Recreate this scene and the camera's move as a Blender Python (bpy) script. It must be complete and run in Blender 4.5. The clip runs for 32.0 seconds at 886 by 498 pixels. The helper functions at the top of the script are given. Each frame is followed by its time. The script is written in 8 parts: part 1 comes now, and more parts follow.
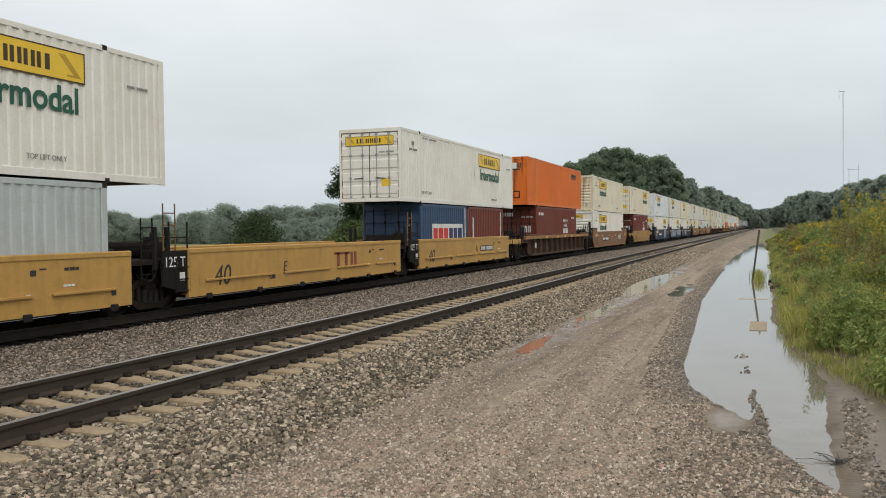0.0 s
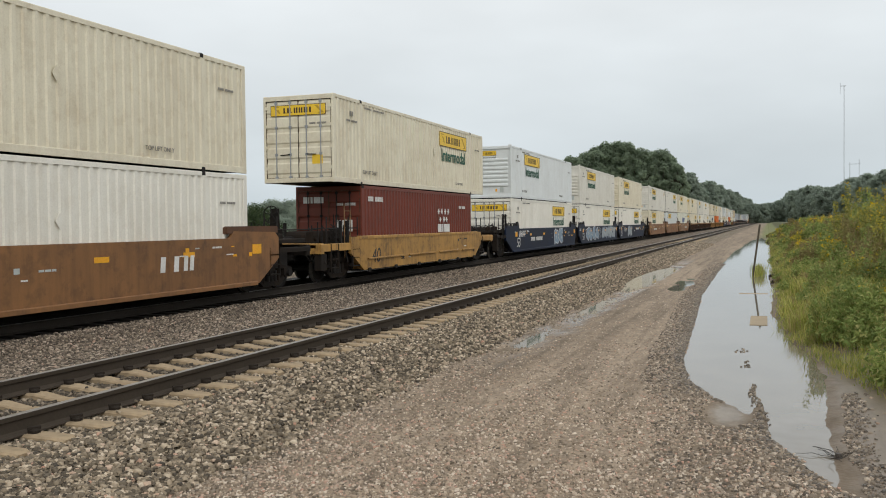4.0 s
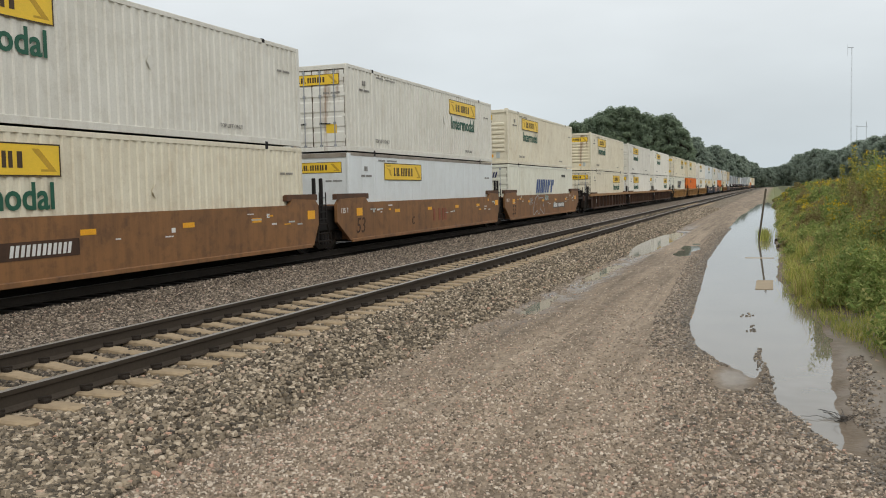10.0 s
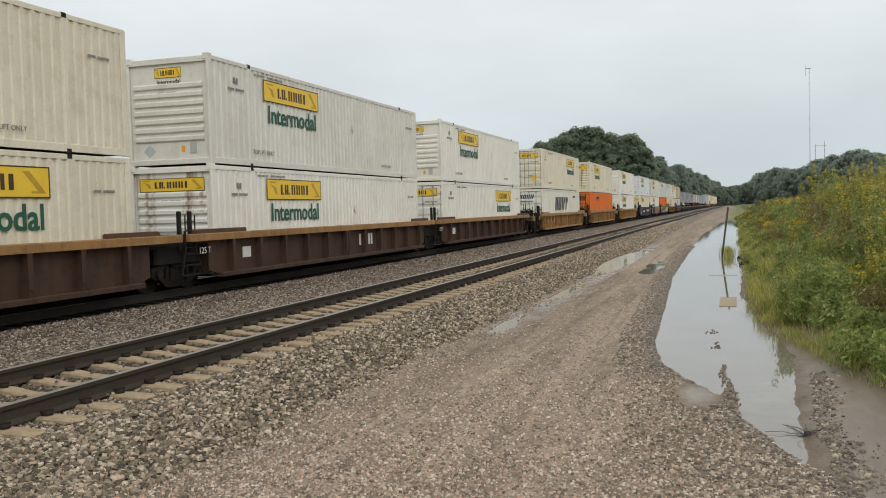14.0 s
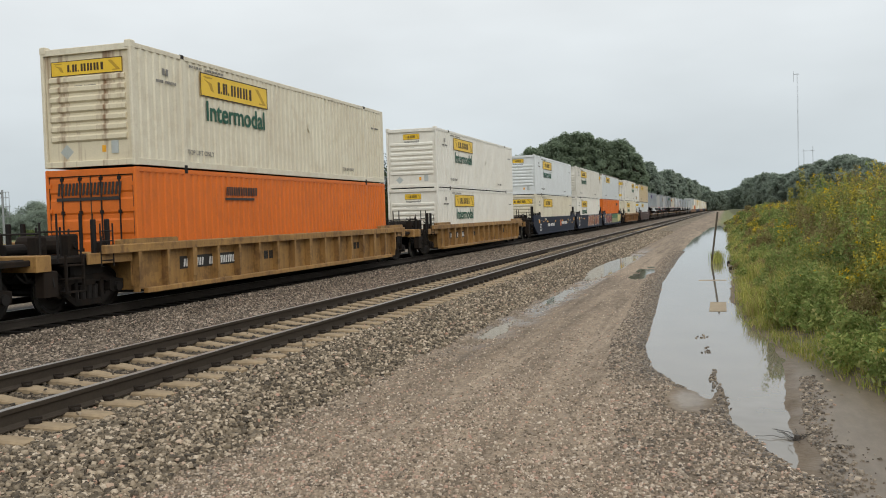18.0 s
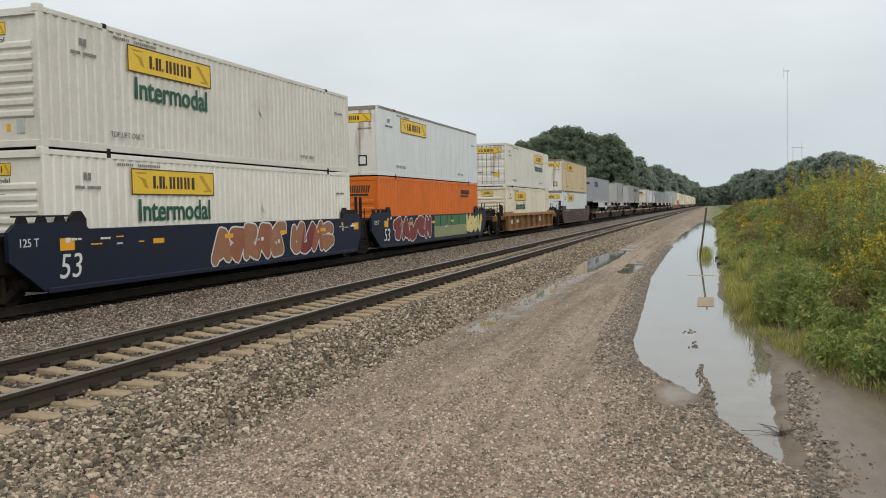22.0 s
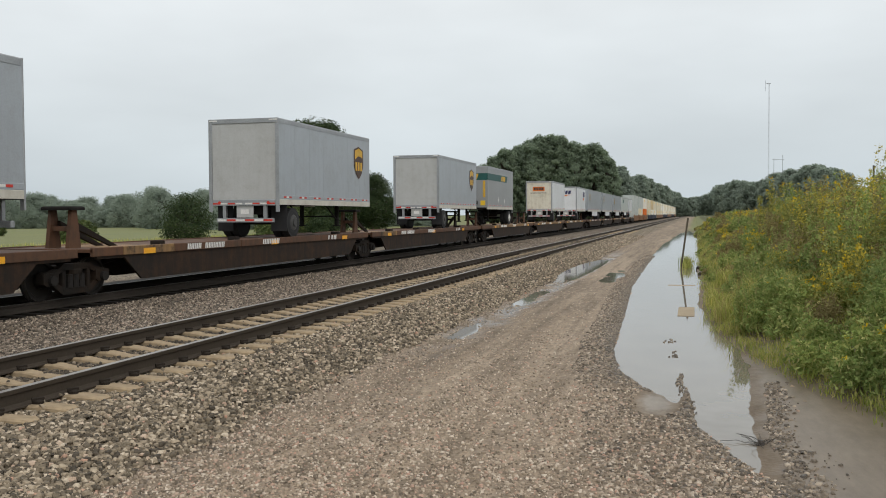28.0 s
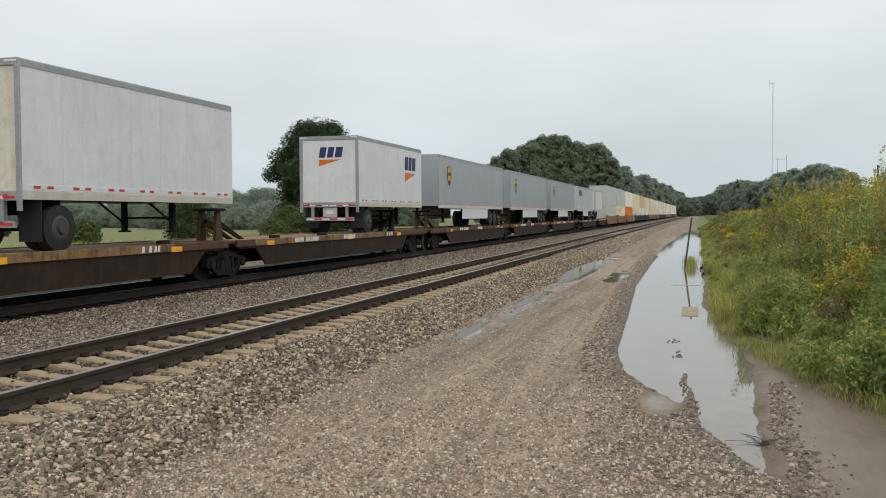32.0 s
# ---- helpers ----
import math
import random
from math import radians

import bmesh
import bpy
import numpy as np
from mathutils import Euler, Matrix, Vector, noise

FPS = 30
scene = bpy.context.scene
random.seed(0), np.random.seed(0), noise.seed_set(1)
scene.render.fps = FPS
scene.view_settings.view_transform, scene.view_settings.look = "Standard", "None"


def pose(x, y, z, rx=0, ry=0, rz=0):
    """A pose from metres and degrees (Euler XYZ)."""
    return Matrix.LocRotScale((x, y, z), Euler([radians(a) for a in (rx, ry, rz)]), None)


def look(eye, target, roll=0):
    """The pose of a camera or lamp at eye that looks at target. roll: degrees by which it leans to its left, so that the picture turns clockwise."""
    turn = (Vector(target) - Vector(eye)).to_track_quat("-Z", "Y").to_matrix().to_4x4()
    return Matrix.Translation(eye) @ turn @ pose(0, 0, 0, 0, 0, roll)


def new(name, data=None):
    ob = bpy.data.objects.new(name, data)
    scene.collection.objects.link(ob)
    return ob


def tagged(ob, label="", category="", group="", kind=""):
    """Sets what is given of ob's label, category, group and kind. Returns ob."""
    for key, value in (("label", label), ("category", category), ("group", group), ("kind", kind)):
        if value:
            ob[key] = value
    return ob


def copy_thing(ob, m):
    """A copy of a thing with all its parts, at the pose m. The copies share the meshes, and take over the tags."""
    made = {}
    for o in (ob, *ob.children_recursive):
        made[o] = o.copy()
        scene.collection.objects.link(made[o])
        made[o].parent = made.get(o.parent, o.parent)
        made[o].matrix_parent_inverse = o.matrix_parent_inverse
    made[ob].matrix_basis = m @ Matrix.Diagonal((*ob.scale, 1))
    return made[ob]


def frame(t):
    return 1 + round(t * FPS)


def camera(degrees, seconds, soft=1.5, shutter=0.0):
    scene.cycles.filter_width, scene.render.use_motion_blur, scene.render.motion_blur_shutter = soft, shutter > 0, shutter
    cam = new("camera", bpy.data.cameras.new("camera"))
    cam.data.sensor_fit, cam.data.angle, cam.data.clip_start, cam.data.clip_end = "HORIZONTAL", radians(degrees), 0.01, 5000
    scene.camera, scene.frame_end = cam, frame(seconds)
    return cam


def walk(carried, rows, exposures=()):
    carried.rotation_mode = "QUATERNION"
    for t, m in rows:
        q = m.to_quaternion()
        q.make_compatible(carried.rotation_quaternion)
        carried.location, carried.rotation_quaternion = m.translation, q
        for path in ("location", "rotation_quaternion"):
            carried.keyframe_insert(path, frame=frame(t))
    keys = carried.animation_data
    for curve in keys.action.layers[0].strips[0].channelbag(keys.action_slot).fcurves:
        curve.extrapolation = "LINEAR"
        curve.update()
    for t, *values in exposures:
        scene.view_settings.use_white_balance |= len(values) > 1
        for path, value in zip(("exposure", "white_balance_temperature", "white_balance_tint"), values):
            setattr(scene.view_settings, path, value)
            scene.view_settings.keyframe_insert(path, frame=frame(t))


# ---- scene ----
cam = camera(52.61, 32.0, soft=1.0)
EYE = Vector((0.0, 0.0, 2.0))
AIM = [
    (0, 19.780, -1.227, -0.716), (0.5, 19.889, -1.294, -0.642), (1, 19.900, -1.459, -0.678), (1.5, 19.860, -1.526, -0.622),
    (2, 19.752, -1.638, -0.532), (2.5, 19.671, -1.615, -0.592), (3, 19.696, -1.596, -0.632), (3.5, 19.784, -1.627, -0.623),
    (5.5, 19.865, -1.462, -0.701), (6, 19.842, -1.540, -0.743), (6.5, 19.780, -1.597, -0.745), (7, 19.716, -1.613, -0.777),
    (7.5, 19.916, -1.615, -0.805), (8, 20.178, -1.622, -0.864), (8.5, 20.258, -1.640, -0.943), (9, 20.231, -1.726, -1.054),
    (9.5, 20.113, -2.329, -1.081), (10, 20.185, -3.675, -1.235), (10.5, 19.973, -4.024, -1.170), (11, 19.753, -3.859, -1.160),
    (11.5, 19.306, -3.218, -1.241), (12, 18.923, -2.576, -1.407), (12.5, 18.710, -2.452, -1.465), (13, 18.517, -2.381, -1.539),
    (13.5, 18.380, -2.436, -1.540), (14, 18.030, -2.471, -1.507), (14.5, 17.776, -2.510, -1.505), (16.5, 17.404, -2.364, -1.427),
    (17, 17.381, -2.253, -1.488), (17.5, 17.372, -2.128, -1.637), (18, 17.415, -2.121, -1.661), (18.5, 17.406, -2.180, -1.666),
    (19, 17.395, -2.183, -1.623), (19.5, 17.309, -2.106, -1.696), (20, 17.222, -2.098, -1.694), (20.5, 17.134, -2.146, -1.614),
    (21, 16.989, -2.337, -1.461), (21.5, 16.900, -2.581, -1.206), (22, 16.749, -2.612, -1.023), (22.5, 16.580, -2.581, -0.952),
    (23, 16.682, -2.689, -0.831), (23.5, 16.677, -2.719, -0.763), (24, 16.642, -2.690, -0.679), (24.5, 16.639, -2.542, -0.630),
    (25, 16.512, -2.248, -0.572), (25.5, 16.320, -2.096, -0.546), (27.5, 15.720, -2.208, -0.331), (28, 15.625, -2.183, -0.251),
    (28.5, 15.690, -2.205, -0.181), (29, 15.692, -2.179, -0.227), (29.5, 15.735, -2.165, -0.220), (30, 15.729, -2.182, -0.263),
    (30.5, 15.759, -2.181, -0.285), (31, 15.827, -2.234, -0.284), (31.5, 15.871, -2.215, -0.261), (32, 15.848, -2.181, -0.307),
]  # seconds, turn to the left, tilt, lean, in degrees
walk(cam, [(t, pose(*EYE, 90 + tilt, 0, turn) @ pose(0, 0, 0, 0, 0, lean)) for t, turn, tilt, lean in AIM], exposures=[(0, 0.0), (32, 0.0)])


# ---- light: an overcast morning ----
def make_world():
    w = bpy.data.worlds.new("overcast_sky")
    w.use_nodes = True
    nt = w.node_tree
    n, l = nt.nodes, nt.links
    n.clear()
    out = n.new("ShaderNodeOutputWorld")
    bg = n.new("ShaderNodeBackground")
    sky = n.new("ShaderNodeTexSky")
    sky.sky_type, sky.sun_disc, sky.sun_elevation, sky.sun_rotation = "NISHITA", False, radians(38), radians(120)
    sky.air_density, sky.dust_density = 1.0, 4.0
    grey = n.new("ShaderNodeHueSaturation")
    grey.inputs["Saturation"].default_value = 0.25
    grey.inputs["Value"].default_value = 0.11
    l.new(sky.outputs[0], grey.inputs["Color"])
    tc = n.new("ShaderNodeTexCoord")
    sep = n.new("ShaderNodeSeparateXYZ")
    l.new(tc.outputs["Generated"], sep.inputs[0])
    ramp = n.new("ShaderNodeValToRGB")
    e = ramp.color_ramp.elements
    e[0].position, e[0].color = 0.0, (0.60, 0.675, 0.715, 1)
    e[1].position, e[1].color = 1.0, (1.05, 1.06, 1.07, 1)
    mid = ramp.color_ramp.elements.new(0.28)
    mid.color = (0.86, 0.90, 0.92, 1)
    l.new(sep.outputs["Z"], ramp.inputs[0])
    mp = n.new("ShaderNodeMapping")
    mp.inputs["Scale"].default_value = (1.6, 1.6, 5.0)
    l.new(tc.outputs["Generated"], mp.inputs[0])
    cl = n.new("ShaderNodeTexNoise")
    cl.inputs["Scale"].default_value, cl.inputs["Detail"].default_value = 1.7, 4.0
    l.new(mp.outputs[0], cl.inputs["Vector"])
    rng = n.new("ShaderNodeMapRange")
    rng.inputs["From Min"].default_value, rng.inputs["From Max"].default_value = 0.3, 0.7
    rng.inputs["To Min"].default_value, rng.inputs["To Max"].default_value = 0.92, 1.08
    l.new(cl.outputs[0], rng.inputs[0])
    cloud = n.new("ShaderNodeVectorMath")
    cloud.operation = "SCALE"
    l.new(ramp.outputs[0], cloud.inputs[0])
    l.new(rng.outputs[0], cloud.inputs["Scale"])
    mix = n.new("ShaderNodeMix")
    mix.data_type = "RGBA"
    mix.inputs["Factor"].default_value = 0.9
    l.new(grey.outputs[0], mix.inputs["A"])
    l.new(cloud.outputs[0], mix.inputs["B"])
    l.new(mix.outputs["Result"], bg.inputs["Color"])
    bg.inputs["Strength"].default_value = 1.02
    l.new(bg.outputs[0], out.inputs[0])
    scene.world = w


make_world()
sun = new("sun", bpy.data.lights.new("sun", "SUN"))
sun.data.energy, sun.data.angle, sun.data.color = 0.9, radians(40), (1.0, 0.97, 0.92)
sun.matrix_world = look((60, -60, 90), (0, 20, 0))


# ---- materials ----
def noise_at(n, l, vec, scale, detail=4.0, rough=0.6):
    t = n.new("ShaderNodeTexNoise")
    t.inputs["Scale"].default_value, t.inputs["Detail"].default_value, t.inputs["Roughness"].default_value = scale, detail, rough
    l.new(vec, t.inputs["Vector"])
    return t.outputs[0]


def ramp_of(n, l, fac, stops):
    r = n.new("ShaderNodeValToRGB")
    e = r.color_ramp.elements
    while len(e) < len(stops):
        e.new(0.5)
    for el, (pos, col) in zip(e, stops):
        el.position, el.color = pos, (*col, 1)
    l.new(fac, r.inputs[0])
    return r.outputs[0]


def mix_of(n, l, fac, a, b, mode="MIX"):
    m = n.new("ShaderNodeMix")
    m.data_type, m.blend_type = "RGBA", mode
    for sock, v in ((m.inputs["Factor"], fac), (m.inputs["A"], a), (m.inputs["B"], b)):
        if isinstance(v, (int, float)):
            sock.default_value = v
        elif isinstance(v, tuple):
            sock.default_value = (*v, 1)
        else:
            l.new(v, sock)
    return m.outputs["Result"]


def start(name):
    m = bpy.data.materials.new(name)
    m.use_nodes = True
    n, l = m.node_tree.nodes, m.node_tree.links
    return m, n, l, n["Principled BSDF"], n.new("ShaderNodeTexCoord").outputs["Object"]


def bump_of(n, l, b, height, strength, dist):
    bp = n.new("ShaderNodeBump")
    bp.inputs["Strength"].default_value, bp.inputs["Distance"].default_value = strength, dist
    l.new(height, bp.inputs["Height"])
    l.new(bp.outputs[0], b.inputs["Normal"])


def painted(name, col, dirt=(0.16, 0.12, 0.08), amount=0.35, rough=0.45, gloss=0.5, metal=0.0):
    """Weathered paint: soft blotches, rust-brown grime in runs down the panel, fine speckle."""
    m, n, l, b, v = start(name)
    inf = n.new("ShaderNodeObjectInfo")
    add = n.new("ShaderNodeVectorMath")
    add.operation = "MULTIPLY_ADD"
    l.new(inf.outputs["Random"], add.inputs[0])
    add.inputs[1].default_value = (37.0, 23.0, 11.0)
    l.new(v, add.inputs[2])
    pv = add.outputs[0]
    big = noise_at(n, l, pv, 0.55, 5.0, 0.62)
    mp = n.new("ShaderNodeMapping")
    mp.inputs["Scale"].default_value = (5.0, 5.0, 0.35)
    l.new(pv, mp.inputs[0])
    run = noise_at(n, l, mp.outputs[0], 1.0, 5.0, 0.65)
    fine = noise_at(n, l, pv, 28.0, 3.0)
    runs = ramp_of(n, l, run, [(0.44, (0, 0, 0)), (0.62, (1, 1, 1))])
    blot = ramp_of(n, l, big, [(0.42, (0, 0, 0)), (0.62, (1, 1, 1))])
    spots = ramp_of(n, l, noise_at(n, l, pv, 2.6, 6.0, 0.7), [(0.50, (0, 0, 0)), (0.60, (1, 1, 1))])
    grime = mix_of(n, l, 0.38, mix_of(n, l, 0.5, runs, blot), spots)
    fac = n.new("ShaderNodeMath")
    fac.operation = "MULTIPLY"
    fac.inputs[1].default_value = amount
    l.new(grime, fac.inputs[0])
    shade = tuple(c * 0.86 for c in col)
    base = mix_of(n, l, big, col, shade)
    base = mix_of(n, l, fac.outputs[0], base, dirt)
    spk = ramp_of(n, l, fine, [(0.35, (0.86, 0.86, 0.86)), (0.6, (1, 1, 1))])
    base = mix_of(n, l, 0.5, base, spk, "MULTIPLY")
    l.new(base, b.inputs["Base Color"])
    b.inputs["Roughness"].default_value, b.inputs["Metallic"].default_value = rough, metal
    b.inputs["Specular IOR Level"].default_value = gloss
    bump_of(n, l, b, fine, 0.08, 0.004)
    return m


def streaked(name, col, rust):
    """Old paint with rust or soot in narrow runs down from its seams, and a few soft stains."""
    m, n, l, b, v = start(name)
    mp = n.new("ShaderNodeMapping")
    mp.inputs["Scale"].default_value = (3.4, 3.4, 0.22)
    l.new(v, mp.inputs[0])
    runs = ramp_of(n, l, noise_at(n, l, mp.outputs[0], 1.0, 4.0, 0.6), [(0.54, (0, 0, 0)), (0.72, (0.9, 0.9, 0.9))])
    stain = ramp_of(n, l, noise_at(n, l, v, 1.1, 5.0, 0.65), [(0.55, (0, 0, 0)), (0.75, (0.7, 0.7, 0.7))])
    fine = noise_at(n, l, v, 26.0, 3.0)
    base = mix_of(n, l, noise_at(n, l, v, 0.8, 4.0), col, tuple(c * 0.84 for c in col))
    base = mix_of(n, l, stain, base, mix_of(n, l, 0.5, rust, col))
    base = mix_of(n, l, runs, base, rust)
    base = mix_of(n, l, 0.4, base, ramp_of(n, l, fine, [(0.35, (0.86, 0.86, 0.86)), (0.6, (1, 1, 1))]), "MULTIPLY")
    l.new(base, b.inputs["Base Color"])
    b.inputs["Roughness"].default_value, b.inputs["Specular IOR Level"].default_value = 0.55, 0.3
    bump_of(n, l, b, fine, 0.08, 0.004)
    return m


def plain(name, col, rough=0.6, metal=0.0, grain=30.0, var=0.25, gloss=0.4):
    m, n, l, b, v = start(name)
    b.inputs["Specular IOR Level"].default_value = gloss
    a = noise_at(n, l, v, grain, 4.0)
    c = noise_at(n, l, v, grain / 14, 3.0)
    f = mix_of(n, l, 0.5, a, c)
    base = ramp_of(n, l, f, [(0.3, tuple(x * (1 - var) for x in col)), (0.7, tuple(min(1, x * (1 + var * 0.6)) for x in col))])
    l.new(base, b.inputs["Base Color"])
    b.inputs["Roughness"].default_value, b.inputs["Metallic"].default_value = rough, metal
    bump_of(n, l, b, a, 0.15, 0.004)
    return m


def stone_mat(name, stops, rough=0.8):
    m, n, l, b, v = start(name)
    g = n.new("ShaderNodeNewGeometry")
    a = noise_at(n, l, v, 40.0, 3.0)
    base = ramp_of(n, l, g.outputs["Random Per Island"], stops)
    sp = ramp_of(n, l, a, [(0.3, (0.75, 0.75, 0.75)), (0.7, (1.15, 1.15, 1.15))])
    base = mix_of(n, l, 0.7, base, sp, "MULTIPLY")
    l.new(base, b.inputs["Base Color"])
    b.inputs["Roughness"].default_value = rough
    return m


def leaf_mat(name, stops, rough=0.6, lo=(0.7, 0.74, 0.7), hi=(1.12, 1.08, 1.0), patch=0.35, through_light=0.35):
    m, n, l, b, v = start(name)
    g = n.new("ShaderNodeNewGeometry")
    base = ramp_of(n, l, g.outputs["Random Per Island"], stops)
    c = noise_at(n, l, v, patch, 3.0)
    sh = ramp_of(n, l, c, [(0.32, lo), (0.68, hi)])
    base = mix_of(n, l, 0.8, base, sh, "MULTIPLY")
    l.new(base, b.inputs["Base Color"])
    b.inputs["Roughness"].default_value = rough
    b.inputs["Specular IOR Level"].default_value = 0.1
    thin = n.new("ShaderNodeBsdfTranslucent")
    l.new(base, thin.inputs["Color"])
    both = n.new("ShaderNodeMixShader")
    both.inputs[0].default_value = through_light
    l.new(b.outputs[0], both.inputs[1])
    l.new(thin.outputs[0], both.inputs[2])
    l.new(both.outputs[0], n["Material Output"].inputs["Surface"])
    return m


WHITE = painted("white_container_paint", (0.85, 0.82, 0.73), (0.40, 0.30, 0.17), 0.22, 0.42)
GREENCREAM = painted("greenish_cream_container_paint", (0.78, 0.77, 0.655), (0.38, 0.30, 0.17), 0.3, 0.45)
DULLWHITE = painted("dull_grey_white_container_paint", (0.75, 0.725, 0.645), (0.32, 0.26, 0.17), 0.3, 0.5)
EDGEGRIME = painted("grimy_edge_rail", (0.30, 0.26, 0.21), (0.10, 0.075, 0.05), 0.7, 0.6)
STAINED = streaked("rust_stained_container_paint", (0.76, 0.68, 0.50), (0.20, 0.085, 0.03))
CREAM = painted("cream_container_paint", (0.79, 0.73, 0.57), (0.38, 0.26, 0.13), 0.36, 0.45)
COLDWHITE = painted("cold_white_container_paint", (0.765, 0.795, 0.79), (0.35, 0.30, 0.22), 0.18, 0.38)
TAN = painted("yellowed_panel_paint", (0.69, 0.54, 0.315), (0.34, 0.22, 0.10), 0.4, 0.5)
ORANGE = painted("orange_container_paint", (0.76, 0.175, 0.018), (0.30, 0.085, 0.02), 0.32, 0.5, 0.35)
OXIDE = painted("red_brown_container_paint", (0.175, 0.040, 0.024), (0.08, 0.03, 0.018), 0.45, 0.5, 0.3)
NAVY = painted("blue_container_paint", (0.018, 0.06, 0.14), (0.06, 0.06, 0.06), 0.4, 0.5)
GREYBOX = painted("pale_grey_container_paint", (0.50, 0.54, 0.52), (0.25, 0.22, 0.17), 0.35, 0.5)
WAGONYEL = painted("yellow_wagon_paint", (0.555, 0.315, 0.074), (0.19, 0.105, 0.042), 0.42, 0.55)
GRIMYYEL = painted("grimy_yellow_wagon_paint", (0.50, 0.27, 0.065), (0.07, 0.04, 0.02), 0.8, 0.6)
WAGONOLD = painted("faded_yellow_wagon_paint", (0.40, 0.222, 0.066), (0.10, 0.048, 0.02), 0.95, 0.65)
BROWNW = painted("brown_wagon_paint", (0.265, 0.122, 0.041), (0.065, 0.034, 0.018), 0.75, 0.65)
DARKBR = painted("dark_brown_wagon_paint", (0.082, 0.046, 0.030), (0.03, 0.019, 0.014), 0.8, 0.7, 0.2)
BLUEW = painted("dark_blue_wagon_paint", (0.008, 0.016, 0.042), (0.016, 0.015, 0.016), 0.8, 0.6, 0.25)
# Panel colour holds their lesser skylight, so it is darker than the chord.
OCHRE = painted("shaded_ochre_wagon_paint", (0.27, 0.13, 0.038), (0.085, 0.04, 0.018), 0.8, 0.65)
CHORD = painted("worn_ochre_chord_paint", (0.36, 0.185, 0.055), (0.10, 0.05, 0.02), 0.75, 0.65)
MAROON = painted("maroon_wagon_paint", (0.066, 0.026, 0.021), (0.028, 0.019, 0.017), 0.8, 0.6)
SILVER = painted("silver_trailer_skin", (0.39, 0.42, 0.45), (0.20, 0.18, 0.155), 0.26, 0.4, metal=0.2)
WARMGREY = painted("warm_grey_trailer_skin", (0.29, 0.303, 0.31), (0.22, 0.19, 0.15), 0.25, 0.4)
SIDERAIL = painted("cream_side_rail", (0.60, 0.575, 0.50), (0.25, 0.19, 0.12), 0.4, 0.5)
PALESKIN = painted("white_trailer_skin", (0.72, 0.74, 0.76), (0.33, 0.28, 0.20), 0.25, 0.4)
DOORGREY = painted("grey_trailer_door_paint", (0.47, 0.475, 0.465), (0.22, 0.19, 0.15), 0.3, 0.5)
DIRTYSTEEL = painted("grimy_steel", (0.016, 0.0135, 0.0115), (0.042, 0.024, 0.013), 0.5, 0.8, 0.15)
DECKTAN = painted("worn_tan_deck_paint", (0.30, 0.172, 0.066), (0.04, 0.024, 0.015), 1.15, 0.75)
OLDDOOR = painted("dirty_cream_door_paint", (0.70, 0.66, 0.55), (0.30, 0.22, 0.13), 0.6, 0.5)
RUST = painted("rusty_deck_steel", (0.115, 0.050, 0.022), (0.035, 0.022, 0.014), 0.8, 0.8)
BLACKST = plain("black_underframe", (0.016, 0.0145, 0.013), 0.8, gloss=0.12)
RUBBER = plain("tyre_rubber", (0.02, 0.02, 0.021), 0.85)
CASTING = plain("dark_casting", (0.018, 0.0155, 0.014), 0.7, gloss=0.2)
WHEELST = plain("wheel_steel", (0.018, 0.0155, 0.0135), 0.6, 0.2, gloss=0.2)
TREAD = plain("bright_wheel_tread", (0.45, 0.43, 0.40), 0.3, 0.9)
# Far track's oily ties and its rails, coloured darker for the train's shade.
WOODTIE = plain("oily_shaded_tie", (0.014, 0.012, 0.010), 0.85, 0, 12.0, 0.4, gloss=0.1)
RAILDARK = plain("shaded_rail_web", (0.046, 0.038, 0.031), 0.8, gloss=0.2)
CLIPSTEEL = plain("dark_clip_steel", (0.026, 0.020, 0.015), 0.8, gloss=0.15)
YELLOW = plain("yellow_panel", (0.80, 0.52, 0.035), 0.45, var=0.12)
SCROLL = plain("dull_brown_scroll", (0.50, 0.30, 0.025), 0.6)
GREYINK = plain("faded_stencil_paint", (0.22, 0.21, 0.19), 0.7)
BROWNBLACK = plain("brown_black_lettering", (0.06, 0.035, 0.015), 0.6)
STAINEDWHITE = streaked("rust_stained_white_paint", (0.80, 0.78, 0.71), (0.23, 0.12, 0.045))
SOOTED = streaked("sooty_orange_paint", (0.72, 0.165, 0.02), (0.03, 0.022, 0.018))
SCUFFED = painted("scuffed_tan_post_paint", (0.56, 0.27, 0.07), (0.22, 0.10, 0.04), 0.6, 0.6)
HULL = painted("rusty_black_sill", (0.020, 0.016, 0.013), (0.065, 0.032, 0.016), 0.75, 0.75, 0.2)
DARKRIM = plain("grimy_wheel_rim", (0.07, 0.068, 0.065), 0.6, 0.3)
INK = plain("black_lettering", (0.03, 0.028, 0.026), 0.6)
GREEN = plain("green_lettering", (0.015, 0.095, 0.055), 0.55)
NAVYINK = plain("navy_lettering", (0.025, 0.03, 0.10), 0.55)
FADEDBLUE = plain("faded_blue_lettering", (0.045, 0.085, 0.22), 0.6)
PALE = plain("white_lettering", (0.70, 0.69, 0.66), 0.6)
MAROONINK = plain("worn_tan_lettering", (0.30, 0.17, 0.10), 0.7)
BROWNINK = plain("brown_lettering", (0.23, 0.065, 0.03), 0.6)
REDINK = plain("red_lettering", (0.55, 0.035, 0.02), 0.55)
REFLECTOR = plain("yellow_reflector", (0.85, 0.40, 0.02), 0.4)
PURPLE = plain("purple_panel", (0.07, 0.04, 0.16), 0.5)
TEAL = plain("dark_green_band", (0.014, 0.085, 0.075), 0.5)
GOLD = plain("gold_shield", (0.62, 0.36, 0.03), 0.5)
